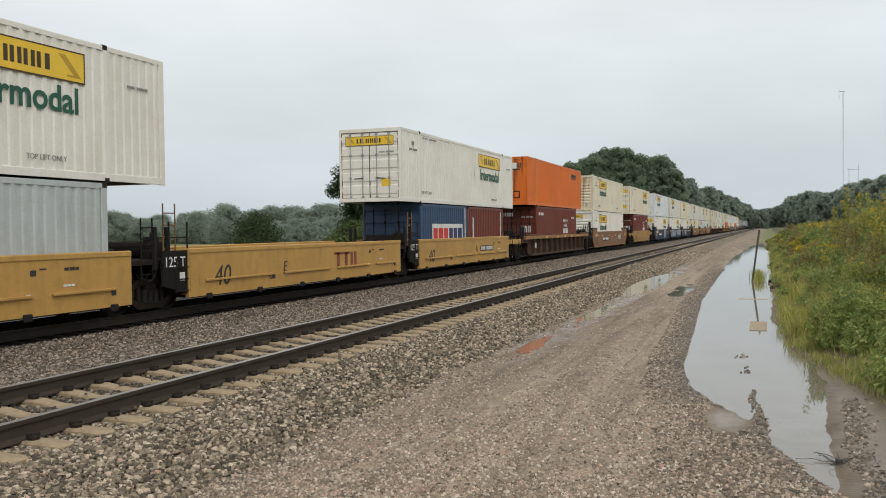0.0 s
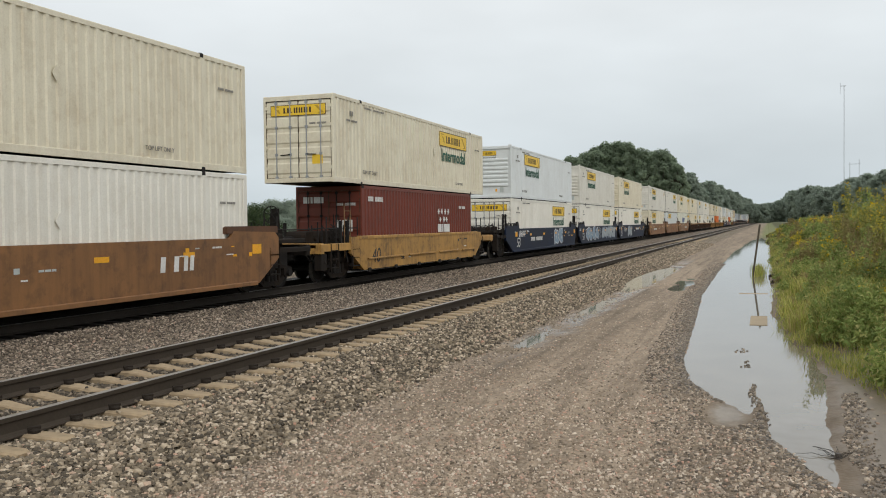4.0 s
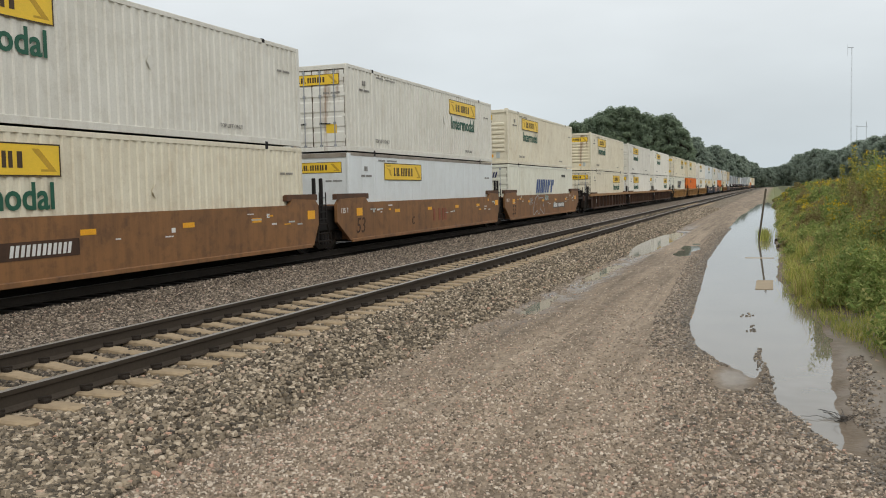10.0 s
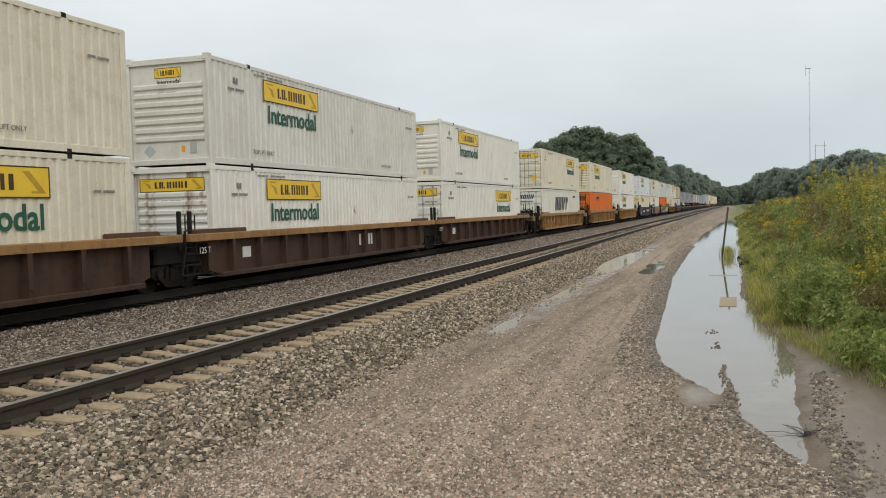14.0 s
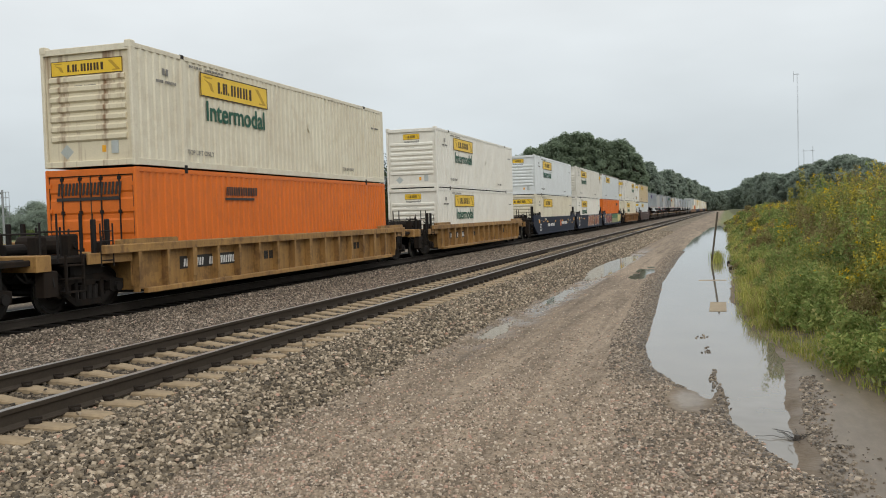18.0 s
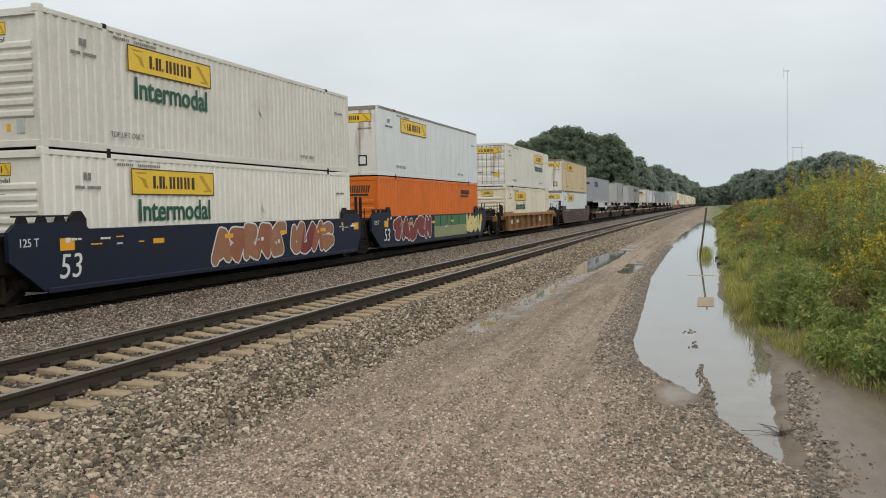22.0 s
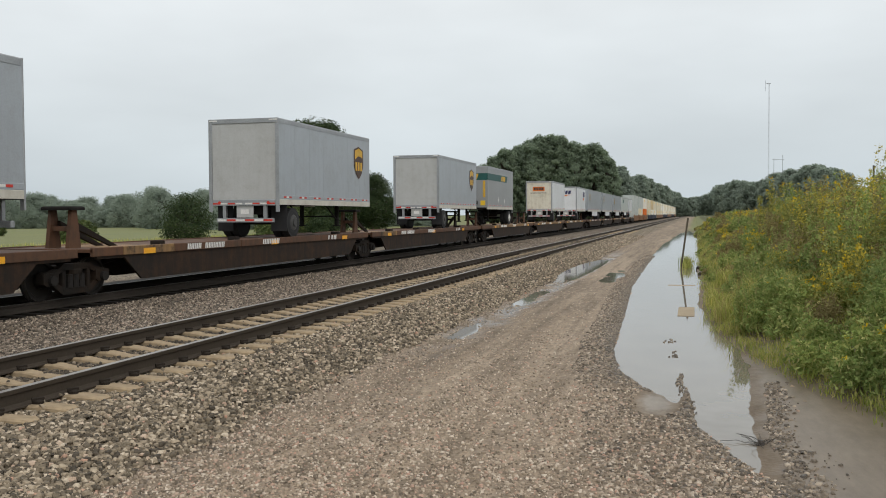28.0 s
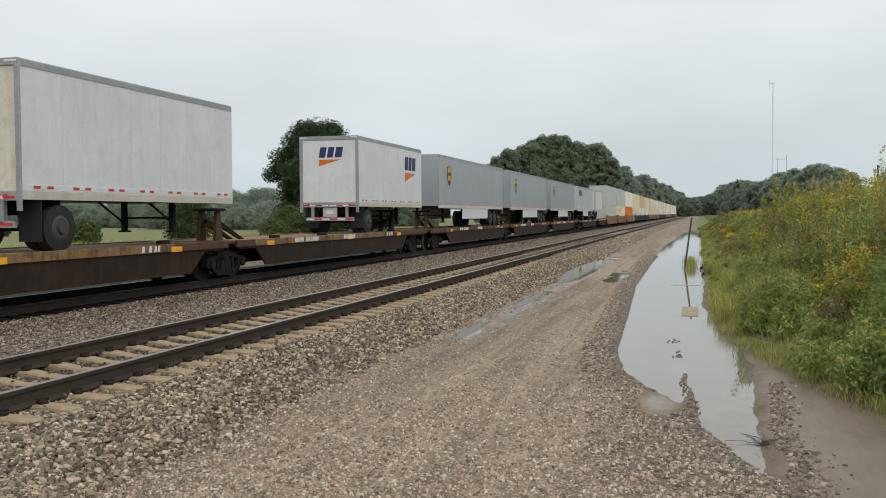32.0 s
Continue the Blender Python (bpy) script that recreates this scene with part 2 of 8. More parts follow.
DKBROWN = plain("dark_brown_shield", (0.06, 0.025, 0.012), 0.5)
G_RED = plain("red_spray_paint", (0.20, 0.035, 0.032), 0.55)
G_OLIVE = plain("olive_spray_paint", (0.27, 0.29, 0.15), 0.6)
FADEDMARK = plain("faded_stencil_paint", (0.17, 0.145, 0.115), 0.8)
G_GREEN = plain("green_spray_paint", (0.05, 0.17, 0.07), 0.55)
G_CREAM = plain("cream_spray_paint", (0.68, 0.60, 0.24), 0.55)
G_SILV = plain("silver_spray_paint", (0.33, 0.365, 0.385), 0.5)
G_RUST = plain("rust_red_spray_paint", (0.30, 0.11, 0.06), 0.55)
G_TAN = plain("brown_spray_paint", (0.33, 0.155, 0.08), 0.55)
G_BLUE = plain("pale_blue_spray_paint", (0.22, 0.30, 0.38), 0.55)
RAILSIDE = plain("rusty_rail_web", (0.054, 0.042, 0.031), 0.8, gloss=0.2)
RAILTOP = plain("worn_rail_head", (0.33, 0.305, 0.28), 0.4, 0.9, 60.0)
CONCRETE = plain("concrete_tie", (0.335, 0.252, 0.155), 0.85, 0, 9.0, 0.45)
BARK = plain("bark", (0.10, 0.085, 0.065), 0.9, 0, 6.0, 0.4)
GALV = plain("galvanised_steel", (0.34, 0.35, 0.36), 0.45, 0.6)
POSTMAT = plain("weathered_post", (0.10, 0.085, 0.06), 0.9)
SIGNBACK = plain("weathered_sign_back", (0.36, 0.285, 0.19), 0.8)
GLASSBLK = plain("signal_hood", (0.012, 0.012, 0.014), 0.5)
BALLAST = stone_mat("ballast_stone", [(0.0, (0.048, 0.037, 0.024)), (0.3, (0.13, 0.102, 0.068)), (0.6, (0.24, 0.190, 0.128)), (0.85, (0.41, 0.328, 0.23)), (0.97, (0.59, 0.49, 0.37)), (1.0, (0.44, 0.25, 0.17))])
CESSSTONE = stone_mat("cess_stone", [(0.0, (0.028, 0.021, 0.014)), (0.3, (0.089, 0.068, 0.048)), (0.6, (0.175, 0.137, 0.100)), (0.85, (0.308, 0.246, 0.184)), (0.97, (0.496, 0.410, 0.321)), (1.0, (0.342, 0.205, 0.145))])
GRAVEL = stone_mat("road_gravel", [(0.0, (0.117, 0.090, 0.064)), (0.35, (0.303, 0.235, 0.167)), (0.65, (0.440, 0.347, 0.254)), (0.88, (0.685, 0.587, 0.475)), (0.92, (0.470, 0.283, 0.205)), (1.0, (0.509, 0.362, 0.274))])
CRIBSTONE = stone_mat("dark_crib_stone", [(0.0, (0.024, 0.018, 0.012)), (0.4, (0.075, 0.058, 0.039)), (0.75, (0.14, 0.109, 0.073)), (0.95, (0.26, 0.205, 0.145)), (1.0, (0.36, 0.29, 0.21))])
DAMPGRAVEL = stone_mat("damp_gravel", [(0.0, (0.07, 0.054, 0.038)), (0.4, (0.19, 0.148, 0.105)), (0.75, (0.31, 0.247, 0.18)), (0.95, (0.52, 0.43, 0.33)), (1.0, (0.38, 0.24, 0.17))], 0.6)
TREELEAF = leaf_mat("tree_leaves", [(0.0, (0.036, 0.058, 0.027)), (0.5, (0.055, 0.082, 0.036)), (1.0, (0.085, 0.112, 0.05))])
BUSHLEAF = leaf_mat("shrub_leaves", [(0.0, (0.075, 0.108, 0.04)), (0.5, (0.11, 0.145, 0.052)), (1.0, (0.165, 0.19, 0.075))])
# The haze of distance is put into these two pale leaf colours.
HAZEWOODLEAF = leaf_mat("woodland_leaves", [(0.0, (0.22, 0.28, 0.205)), (0.5, (0.255, 0.315, 0.225)), (1.0, (0.29, 0.35, 0.24))], lo=(0.86, 0.88, 0.86), hi=(1.08, 1.06, 1.0), patch=0.15, through_light=0.55)
HAZEFARLEAF = leaf_mat("haze_pale_far_leaves", [(0.0, (0.29, 0.345, 0.29)), (0.5, (0.32, 0.375, 0.315)), (1.0, (0.35, 0.405, 0.335))], lo=(0.86, 0.88, 0.86), hi=(1.08, 1.06, 1.0), patch=0.15, through_light=0.55)
WEED = leaf_mat("weed_leaves", [(0.0, (0.17, 0.245, 0.08)), (0.5, (0.27, 0.345, 0.125)), (0.9, (0.38, 0.415, 0.17)), (1.0, (0.45, 0.43, 0.21))], lo=(0.40, 0.46, 0.40), hi=(1.35, 1.27, 1.0), patch=0.5)
DRYWEED = leaf_mat("dry_weed_leaves", [(0.0, (0.20, 0.16, 0.08)), (0.5, (0.29, 0.24, 0.11)), (1.0, (0.37, 0.33, 0.15))])
GOLDWEED = leaf_mat("goldenrod_leaves", [(0.0, (0.18, 0.205, 0.058)), (0.5, (0.285, 0.295, 0.09)), (1.0, (0.42, 0.385, 0.12))], patch=0.7)
PLUME = leaf_mat("goldenrod_plume", [(0.0, (0.36, 0.33, 0.07)), (0.6, (0.54, 0.46, 0.085)), (1.0, (0.70, 0.56, 0.09))])
FOXTAIL = leaf_mat("foxtail_heads", [(0.0, (0.24, 0.26, 0.11)), (1.0, (0.40, 0.40, 0.20))])
WETSTONE = stone_mat("wet_stone", [(0.0, (0.06, 0.047, 0.034)), (0.6, (0.165, 0.13, 0.092)), (1.0, (0.32, 0.26, 0.19))], 0.4)
BARKWET = plain("wet_bark", (0.045, 0.035, 0.026), 0.5, 0, 8.0, 0.4)
GRASS = leaf_mat("grass_blades", [(0.0, (0.24, 0.31, 0.08)), (0.45, (0.39, 0.44, 0.125)), (0.8, (0.52, 0.50, 0.18)), (1.0, (0.58, 0.50, 0.26))], lo=(0.48, 0.52, 0.45), hi=(1.3, 1.18, 1.0), patch=0.4)
STRAW = leaf_mat("straw_stems", [(0.0, (0.24, 0.22, 0.08)), (0.6, (0.36, 0.29, 0.13)), (1.0, (0.42, 0.30, 0.17))])
STALK = leaf_mat("weed_stalks", [(0.0, (0.12, 0.15, 0.05)), (1.0, (0.22, 0.22, 0.09))])
FLOWER = leaf_mat("yellow_petals", [(0.0, (0.60, 0.40, 0.02)), (1.0, (0.80, 0.58, 0.05))])


def ground_material():
    m, n, l, b, v = start("track_bed_road_and_field")
    uv = n.new("ShaderNodeUVMap").outputs[0]
    sep = n.new("ShaderNodeSeparateXYZ")
    l.new(uv, sep.inputs[0])
    pos = n.new("ShaderNodeNewGeometry").outputs["Position"]
    wob = noise_at(n, l, pos, 0.9, 4.0)
    lat = n.new("ShaderNodeMath")
    lat.operation = "MULTIPLY_ADD"
    lat.inputs[1].default_value = 0.9
    l.new(wob, lat.inputs[0])
    l.new(sep.outputs["X"], lat.inputs[2])
    x = lat.outputs[0]

    def band(lo, hi):
        r = n.new("ShaderNodeMapRange")
        r.interpolation_type = "SMOOTHSTEP"
        r.inputs["From Min"].default_value, r.inputs["From Max"].default_value = lo, hi
        l.new(x, r.inputs[0])
        return r.outputs[0]

    vor = n.new("ShaderNodeTexVoronoi")
    vor.inputs["Scale"].default_value = 22.0
    l.new(pos, vor.inputs["Vector"])
    vor2 = n.new("ShaderNodeTexVoronoi")
    vor2.inputs["Scale"].default_value = 45.0
    l.new(pos, vor2.inputs["Vector"])
    drawn = n.new("ShaderNodeMapping")
    drawn.inputs["Scale"].default_value = (1.0, 0.3, 1.0)
    l.new(pos, drawn.inputs[0])
    fine = noise_at(n, l, drawn.outputs[0], 9.0, 6.0, 0.7)
    long = n.new("ShaderNodeMapping")
    long.inputs["Scale"].default_value = (1.6, 0.1, 1.0)
    l.new(pos, long.inputs[0])
    wide = noise_at(n, l, long.outputs[0], 0.5, 4.0)
    ball = ramp_of(n, l, vor.outputs["Color"], [(0.08, (0.037, 0.029, 0.020)), (0.4, (0.135, 0.107, 0.073)), (0.7, (0.228, 0.182, 0.126)), (0.95, (0.372, 0.302, 0.219))])
    # oil-stained bed, its colour darkened further for the shade under the train
    oily_shaded = ramp_of(n, l, vor.outputs["Color"], [(0.1, (0.005, 0.0045, 0.004)), (0.85, (0.018, 0.0155, 0.013))])
    sand = ramp_of(n, l, fine, [(0.25, (0.202, 0.158, 0.114)), (0.5, (0.317, 0.253, 0.187)), (0.75, (0.442, 0.359, 0.271))])
    peb = ramp_of(n, l, vor2.outputs["Color"], [(0.2, (0.6, 0.6, 0.6)), (0.8, (1.25, 1.22, 1.2))])
    road = mix_of(n, l, 0.55, sand, peb, "MULTIPLY")
    wet = ramp_of(n, l, wide, [(0.42, (0.62, 0.6, 0.57)), (0.62, (1, 1, 1))])
    road = mix_of(n, l, 0.8, road, wet, "MULTIPLY")
    mp = n.new("ShaderNodeMapping")
    mp.inputs["Scale"].default_value = (4.5, 0.22, 1.0)
    l.new(pos, mp.inputs[0])
    track = ramp_of(n, l, noise_at(n, l, mp.outputs[0], 1.0, 5.0, 0.62), [(0.34, (0.60, 0.59, 0.58)), (0.48, (0.98, 0.98, 0.98)), (0.64, (1.14, 1.13, 1.11))])
    road = mix_of(n, l, 0.85, road, track, "MULTIPLY")
    mud = mix_of(n, l, noise_at(n, l, drawn.outputs[0], 2.6, 6.0, 0.7), ramp_of(n, l, fine, [(0.3, (0.092, 0.070, 0.049)), (0.7, (0.158, 0.122, 0.087))]), ramp_of(n, l, fine, [(0.3, (0.17, 0.132, 0.094)), (0.7, (0.255, 0.203, 0.148))]))
    soil = ramp_of(n, l, fine, [(0.3, (0.06, 0.065, 0.028)), (0.7, (0.12, 0.12, 0.05))])
    field = ramp_of(n, l, wide, [(0.3, (0.13, 0.15, 0.06)), (0.7, (0.21, 0.21, 0.09))])
    c = mix_of(n, l, band(-23.6, -22.6), field, ball)
    c = mix_of(n, l, band(-17.7, -17.2), c, oily_shaded)
    cess = ramp_of(n, l, vor.outputs["Color"], [(0.08, (0.026, 0.020, 0.015)), (0.4, (0.107, 0.084, 0.061)), (0.7, (0.195, 0.154, 0.113)), (0.95, (0.335, 0.270, 0.203))])
    c = mix_of(n, l, band(-12.9, -12.6), c, cess)
    c = mix_of(n, l, band(-8.2, -7.9), c, ball)
    # darker stone tones between the near rails
    grime = ramp_of(n, l, vor.outputs["Color"], [(0.1, (0.03, 0.024, 0.018)), (0.6, (0.085, 0.067, 0.048)), (0.95, (0.20, 0.16, 0.115))])
    inner = mix_of(n, l, band(-7.35, -7.15), (0, 0, 0), (1, 1, 1))
    inner = mix_of(n, l, band(-5.85, -5.65), inner, (0, 0, 0))
    c = mix_of(n, l, inner, c, grime)
    c = mix_of(n, l, band(-4.0, -3.5), c, road)
    # the soaked wheel track beside the ballast
    upto = n.new("ShaderNodeMapRange")
    upto.inputs["From Min"].default_value, upto.inputs["From Max"].default_value = 50.0, 40.0
    l.new(sep.outputs["Y"], upto.inputs[0])
    patch = ramp_of(n, l, noise_at(n, l, pos, 0.6, 3.0), [(0.38, (0, 0, 0)), (0.5, (1, 1, 1))])
    some = n.new("ShaderNodeMath")
    some.operation = "MULTIPLY"
    since = n.new("ShaderNodeMapRange")
    since.inputs["From Min"].default_value, since.inputs["From Max"].default_value = 11.5, 17.0
    l.new(sep.outputs["Y"], since.inputs[0])
    span = n.new("ShaderNodeMath")
    span.operation = "MULTIPLY"
    l.new(upto.outputs[0], span.inputs[0])
    l.new(since.outputs[0], span.inputs[1])
    l.new(span.outputs[0], some.inputs[0])
    l.new(patch, some.inputs[1])
    soak = n.new("ShaderNodeMath")
    soak.operation = "MULTIPLY"
    belt = n.new("ShaderNodeMath")
    belt.operation = "MULTIPLY"
    l.new(band(-3.68, -3.5), belt.inputs[0])
    l.new(some.outputs[0], belt.inputs[1])
    l.new(belt.outputs[0], soak.inputs[0])
    dry = n.new("ShaderNodeMath")
    dry.operation = "SUBTRACT"
    dry.inputs[0].default_value = 1.0
    l.new(band(-3.12, -2.75), dry.inputs[1])
    l.new(dry.outputs[0], soak.inputs[1])
    c = mix_of(n, l, soak.outputs[0], c, mix_of(n, l, 1.0, c, (0.60, 0.59, 0.59), "MULTIPLY"))
    from_silt = n.new("ShaderNodeVectorMath")
    from_silt.operation = "MULTIPLY_ADD"
    l.new(uv, from_silt.inputs[0])
    from_silt.inputs[1].default_value, from_silt.inputs[2].default_value = (1 / 0.30, 1 / 0.95, 0.0), (0.37 / 0.30, -9.75 / 0.95, 0.0)
    off = n.new("ShaderNodeVectorMath")
    off.operation = "LENGTH"
    l.new(from_silt.outputs[0], off.inputs[0])
    ragged = n.new("ShaderNodeMath")
    ragged.operation = "MULTIPLY_ADD"
    ragged.inputs[1].default_value = 0.5
    l.new(noise_at(n, l, pos, 7.0, 4.0), ragged.inputs[0])
    l.new(off.outputs["Value"], ragged.inputs[2])
    silted = ramp_of(n, l, ragged.outputs[0], [(0.62, (1, 1, 1)), (1.0, (0, 0, 0))])
    silt = ramp_of(n, l, fine, [(0.3, (0.30, 0.26, 0.21)), (0.7, (0.385, 0.34, 0.28))])
    c = mix_of(n, l, silted, c, silt)
    far = n.new("ShaderNodeMapRange")
    far.inputs["From Min"].default_value, far.inputs["From Max"].default_value = 92.0, 118.0
    l.new(sep.outputs["Y"], far.inputs[0])
    c = mix_of(n, l, band(-0.9, 0.5), c, mix_of(n, l, far.outputs[0], mud, field))
    c = mix_of(n, l, band(2.15, 2.7), c, soil)
    l.new(c, b.inputs["Base Color"])
    rr = n.new("ShaderNodeMapRange")
    rr.inputs["To Min"].default_value, rr.inputs["To Max"].default_value = 0.55, 0.95
    l.new(wide, rr.inputs[0])
    flat = n.new("ShaderNodeMapRange")
    flat.inputs["From Min"].default_value, flat.inputs["From Max"].default_value = 16.0, 13.0
    l.new(sep.outputs["Y"], flat.inputs[0])
    damp = n.new("ShaderNodeMath")
    damp.operation = "MULTIPLY"
    l.new(flat.outputs[0], damp.inputs[0])
    l.new(mix_of(n, l, band(2.5, 2.8), band(1.0, 1.3), (0, 0, 0)), damp.inputs[1])
    gloss = mix_of(n, l, soak.outputs[0], rr.outputs[0], (0.22, 0.22, 0.22))
    gloss = mix_of(n, l, damp.outputs[0], gloss, (0.40, 0.40, 0.40))
    hgt = mix_of(n, l, soak.outputs[0], mix_of(n, l, 0.5, vor.outputs["Distance"], fine), (0.4, 0.4, 0.4))
    shine = mix_of(n, l, soak.outputs[0], (0.15, 0.15, 0.15), (0.6, 0.6, 0.6))
    shine = mix_of(n, l, damp.outputs[0], shine, (0.42, 0.42, 0.42))
    shine = mix_of(n, l, silted, shine, (0.4, 0.4, 0.4))
    gloss = mix_of(n, l, silted, gloss, (0.45, 0.45, 0.45))
    l.new(gloss, b.inputs["Roughness"])
    hgt = mix_of(n, l, damp.outputs[0], hgt, mix_of(n, l, 0.25, (0.4, 0.4, 0.4), fine))
    hgt = mix_of(n, l, silted, hgt, (0.4, 0.4, 0.4))
    l.new(shine, b.inputs["Specular IOR Level"])
    bump_of(n, l, b, hgt, 0.5, 0.03)
    return m


GROUND = ground_material()


def water_material():
    m, n, l, b, v = start("muddy_puddle_water")
    a = noise_at(n, l, v, 1.3, 3.0)
    c = ramp_of(n, l, a, [(0.3, (0.165, 0.145, 0.115)), (0.7, (0.22, 0.195, 0.16))])
    l.new(c, b.inputs["Base Color"])
    b.inputs["Roughness"].default_value, b.inputs["IOR"].default_value = 0.03, 1.33
    b.inputs["Specular IOR Level"].default_value = 0.9
    bump_of(n, l, b, noise_at(n, l, v, 6.0, 2.0), 0.02, 0.01)
    return m


WATER = water_material()


# ---- mesh building ----
class Shape:
    """Collects corners and faces of one mesh."""

    def __init__(self):
        self.v, self.f = [], []

    def add(self, verts, faces):
        k = len(self.v)
        self.v += [tuple(p) for p in verts]
        self.f += [tuple(i + k for i in q) for q in faces]
        return self

    def box(self, x0, x1, y0, y1, z0, z1):
        return self.add([(x, y, z) for z in (z0, z1) for y in (y0, y1) for x in (x0, x1)],
                        [(0, 2, 3, 1), (4, 5, 7, 6), (0, 1, 5, 4), (2, 6, 7, 3), (0, 4, 6, 2), (1, 3, 7, 5)])

    def cbox(self, x0, x1, y0, y1, z0, z1, c=0.02):
        """A box with its upright edges and its top rim chamfered."""
        ring = [(x0 + c, y0), (x1 - c, y0), (x1, y0 + c), (x1, y1 - c), (x1 - c, y1), (x0 + c, y1), (x0, y1 - c), (x0, y0 + c)]
        mx, my = (x0 + x1) / 2, (y0 + y1) / 2
        kx, ky = 1 - 2 * c / max(x1 - x0, 1e-6), 1 - 2 * c / max(y1 - y0, 1e-6)
        top = [(mx + (x - mx) * kx, my + (y - my) * ky) for x, y in ring]
        v = [(x, y, z0) for x, y in ring] + [(x, y, z1 - c) for x, y in ring] + [(x, y, z1) for x, y in top]
        f = [(i, (i + 1) % 8, 8 + (i + 1) % 8, 8 + i) for i in range(8)] + [(8 + i, 8 + (i + 1) % 8, 16 + (i + 1) % 8, 16 + i) for i in range(8)]
        return self.add(v, f + [tuple(range(7, -1, -1)), tuple(range(16, 24))])

    def prism(self, poly, axis, a, b):
        """A polygon swept along an axis. axis x: poly is (y, z); y: (x, z); z: (x, y)."""
        put = {"x": lambda p, s: (s, p[0], p[1]), "y": lambda p, s: (p[0], s, p[1]), "z": lambda p, s: (p[0], p[1], s)}[axis]
        n = len(poly)
        v = [put(p, a) for p in poly] + [put(p, b) for p in poly]
        return self.add(v, [(i, (i + 1) % n, n + (i + 1) % n, n + i) for i in range(n)] + [tuple(range(n - 1, -1, -1)), tuple(range(n, 2 * n))])

    def disc(self, cx, cy, cz, r, axis, a, b, n=20, r2=None):
        """A cylinder or cone about an axis through (cx, cy, cz), from a to b along it."""
        r2 = r if r2 is None else r2
        out = []
        for s, rad in ((a, r), (b, r2)):
            for i in range(n):
                q = 2 * math.pi * i / n
                u, w = rad * math.cos(q), rad * math.sin(q)
                out.append({"x": (cx + s, cy + u, cz + w), "y": (cx + u, cy + s, cz + w), "z": (cx + u, cy + w, cz + s)}[axis])
        return self.add(out, [(i, (i + 1) % n, n + (i + 1) % n, n + i) for i in range(n)] + [tuple(range(n - 1, -1, -1)), tuple(range(n, 2 * n))])

    def rod(self, p, q, r=0.02, n=6):
        """A round bar from p to q."""
        p, q = Vector(p), Vector(q)
        d = (q - p).normalized()
        s = d.orthogonal().normalized()
        t = d.cross(s)
        v = [e + (s * math.cos(k) + t * math.sin(k)) * r for e in (p, q) for k in [2 * math.pi * i / n for i in range(n)]]
        return self.add(v, [(i, (i + 1) % n, n + (i + 1) % n, n + i) for i in range(n)] + [tuple(range(n - 1, -1, -1)), tuple(range(n, 2 * n))])

    def mesh(self, name, mat, smooth=False):
        me = bpy.data.meshes.new(name)
        me.from_pydata(self.v, [], self.f)
        me.materials.append(mat)
        bm = bmesh.new()
        bm.from_mesh(me)
        bmesh.ops.recalc_face_normals(bm, faces=bm.faces)
        bm.to_mesh(me)
        bm.free()
        if smooth:
            me.polygons.foreach_set("use_smooth", [True] * len(me.polygons))
        return me


def part(name, shape, mat, parent, label="", smooth=False):
    data = shape if isinstance(shape, bpy.types.Mesh) else shape.mesh(name, mat, smooth)
    ob = new(name, data)
    ob.parent = parent
    return tagged(ob, label)


def thing(name, label, category, group="", kind=""):
    return tagged(new(name), label, category, group, kind)


def big_mesh(name, verts, faces, mat):
    """A mesh from arrays of corners (n, 3) and of faces (m, 3 or 4)."""
    me = bpy.data.meshes.new(name)
    k = faces.shape[1]
    me.vertices.add(len(verts))
    me.vertices.foreach_set("co", np.ascontiguousarray(verts, dtype=np.float32).ravel())
    me.loops.add(faces.size)
    me.loops.foreach_set("vertex_index", np.ascontiguousarray(faces, dtype=np.int32).ravel())
    me.polygons.add(len(faces))
    me.polygons.foreach_set("loop_start", np.arange(0, faces.size, k, dtype=np.int32))
    me.materials.append(mat)
    me.update(calc_edges=True)
    me.validate()
    return me


TEXTS = {}


def text_mesh(words, size, mat, shear=0.0, bold=0.0):
    """Flat lettering in the y-z plane, read from +x, with its lower left corner at the origin."""
    key = (words, size, mat.name, shear, bold)
    if key not in TEXTS:
        cu = bpy.data.curves.new("lettering", "FONT")
        cu.body, cu.size, cu.shear, cu.offset, cu.resolution_u = words, size, shear, bold, 3
        cu.extrude = 0.003
        ob = bpy.data.objects.new("lettering", cu)
        scene.collection.objects.link(ob)
        me = bpy.data.meshes.new_from_object(ob.evaluated_get(bpy.context.evaluated_depsgraph_get()))
        bpy.data.objects.remove(ob)
        me.transform(Matrix(((0, 0, 1, 0), (1, 0, 0, 0), (0, 1, 0, 0), (0, 0, 0, 1))))
        me.materials.clear()
        me.materials.append(mat)
        TEXTS[key] = me
    return TEXTS[key]


def lettering(words, size, mat, parent, x, y, z, face="x", shear=0.0, bold=0.0, name="lettering"):
    ob = tagged(new(name, text_mesh(words, size, mat, shear, bold)), kind="stuff")
    ob.parent = parent
    ob.matrix_basis = pose(x, y, z, 0, 0, 0 if face == "x" else -90)
    return ob


# ---- the line ----
def bend(y):
    """The line runs straight past the viewer and eases to the right far off."""
    return 0.5e-5 * max(0.0, y - 60.0) ** 2


def bend_turn(y):
    return -math.degrees(math.atan(1.0e-5 * max(0.0, y - 60.0)))


TRACK_A, TRACK_B = -6.95, -14.46  # centre lines
TOP_A, TOP_B = 0.37, 0.15  # heights of the rail heads
np.random.seed(3)

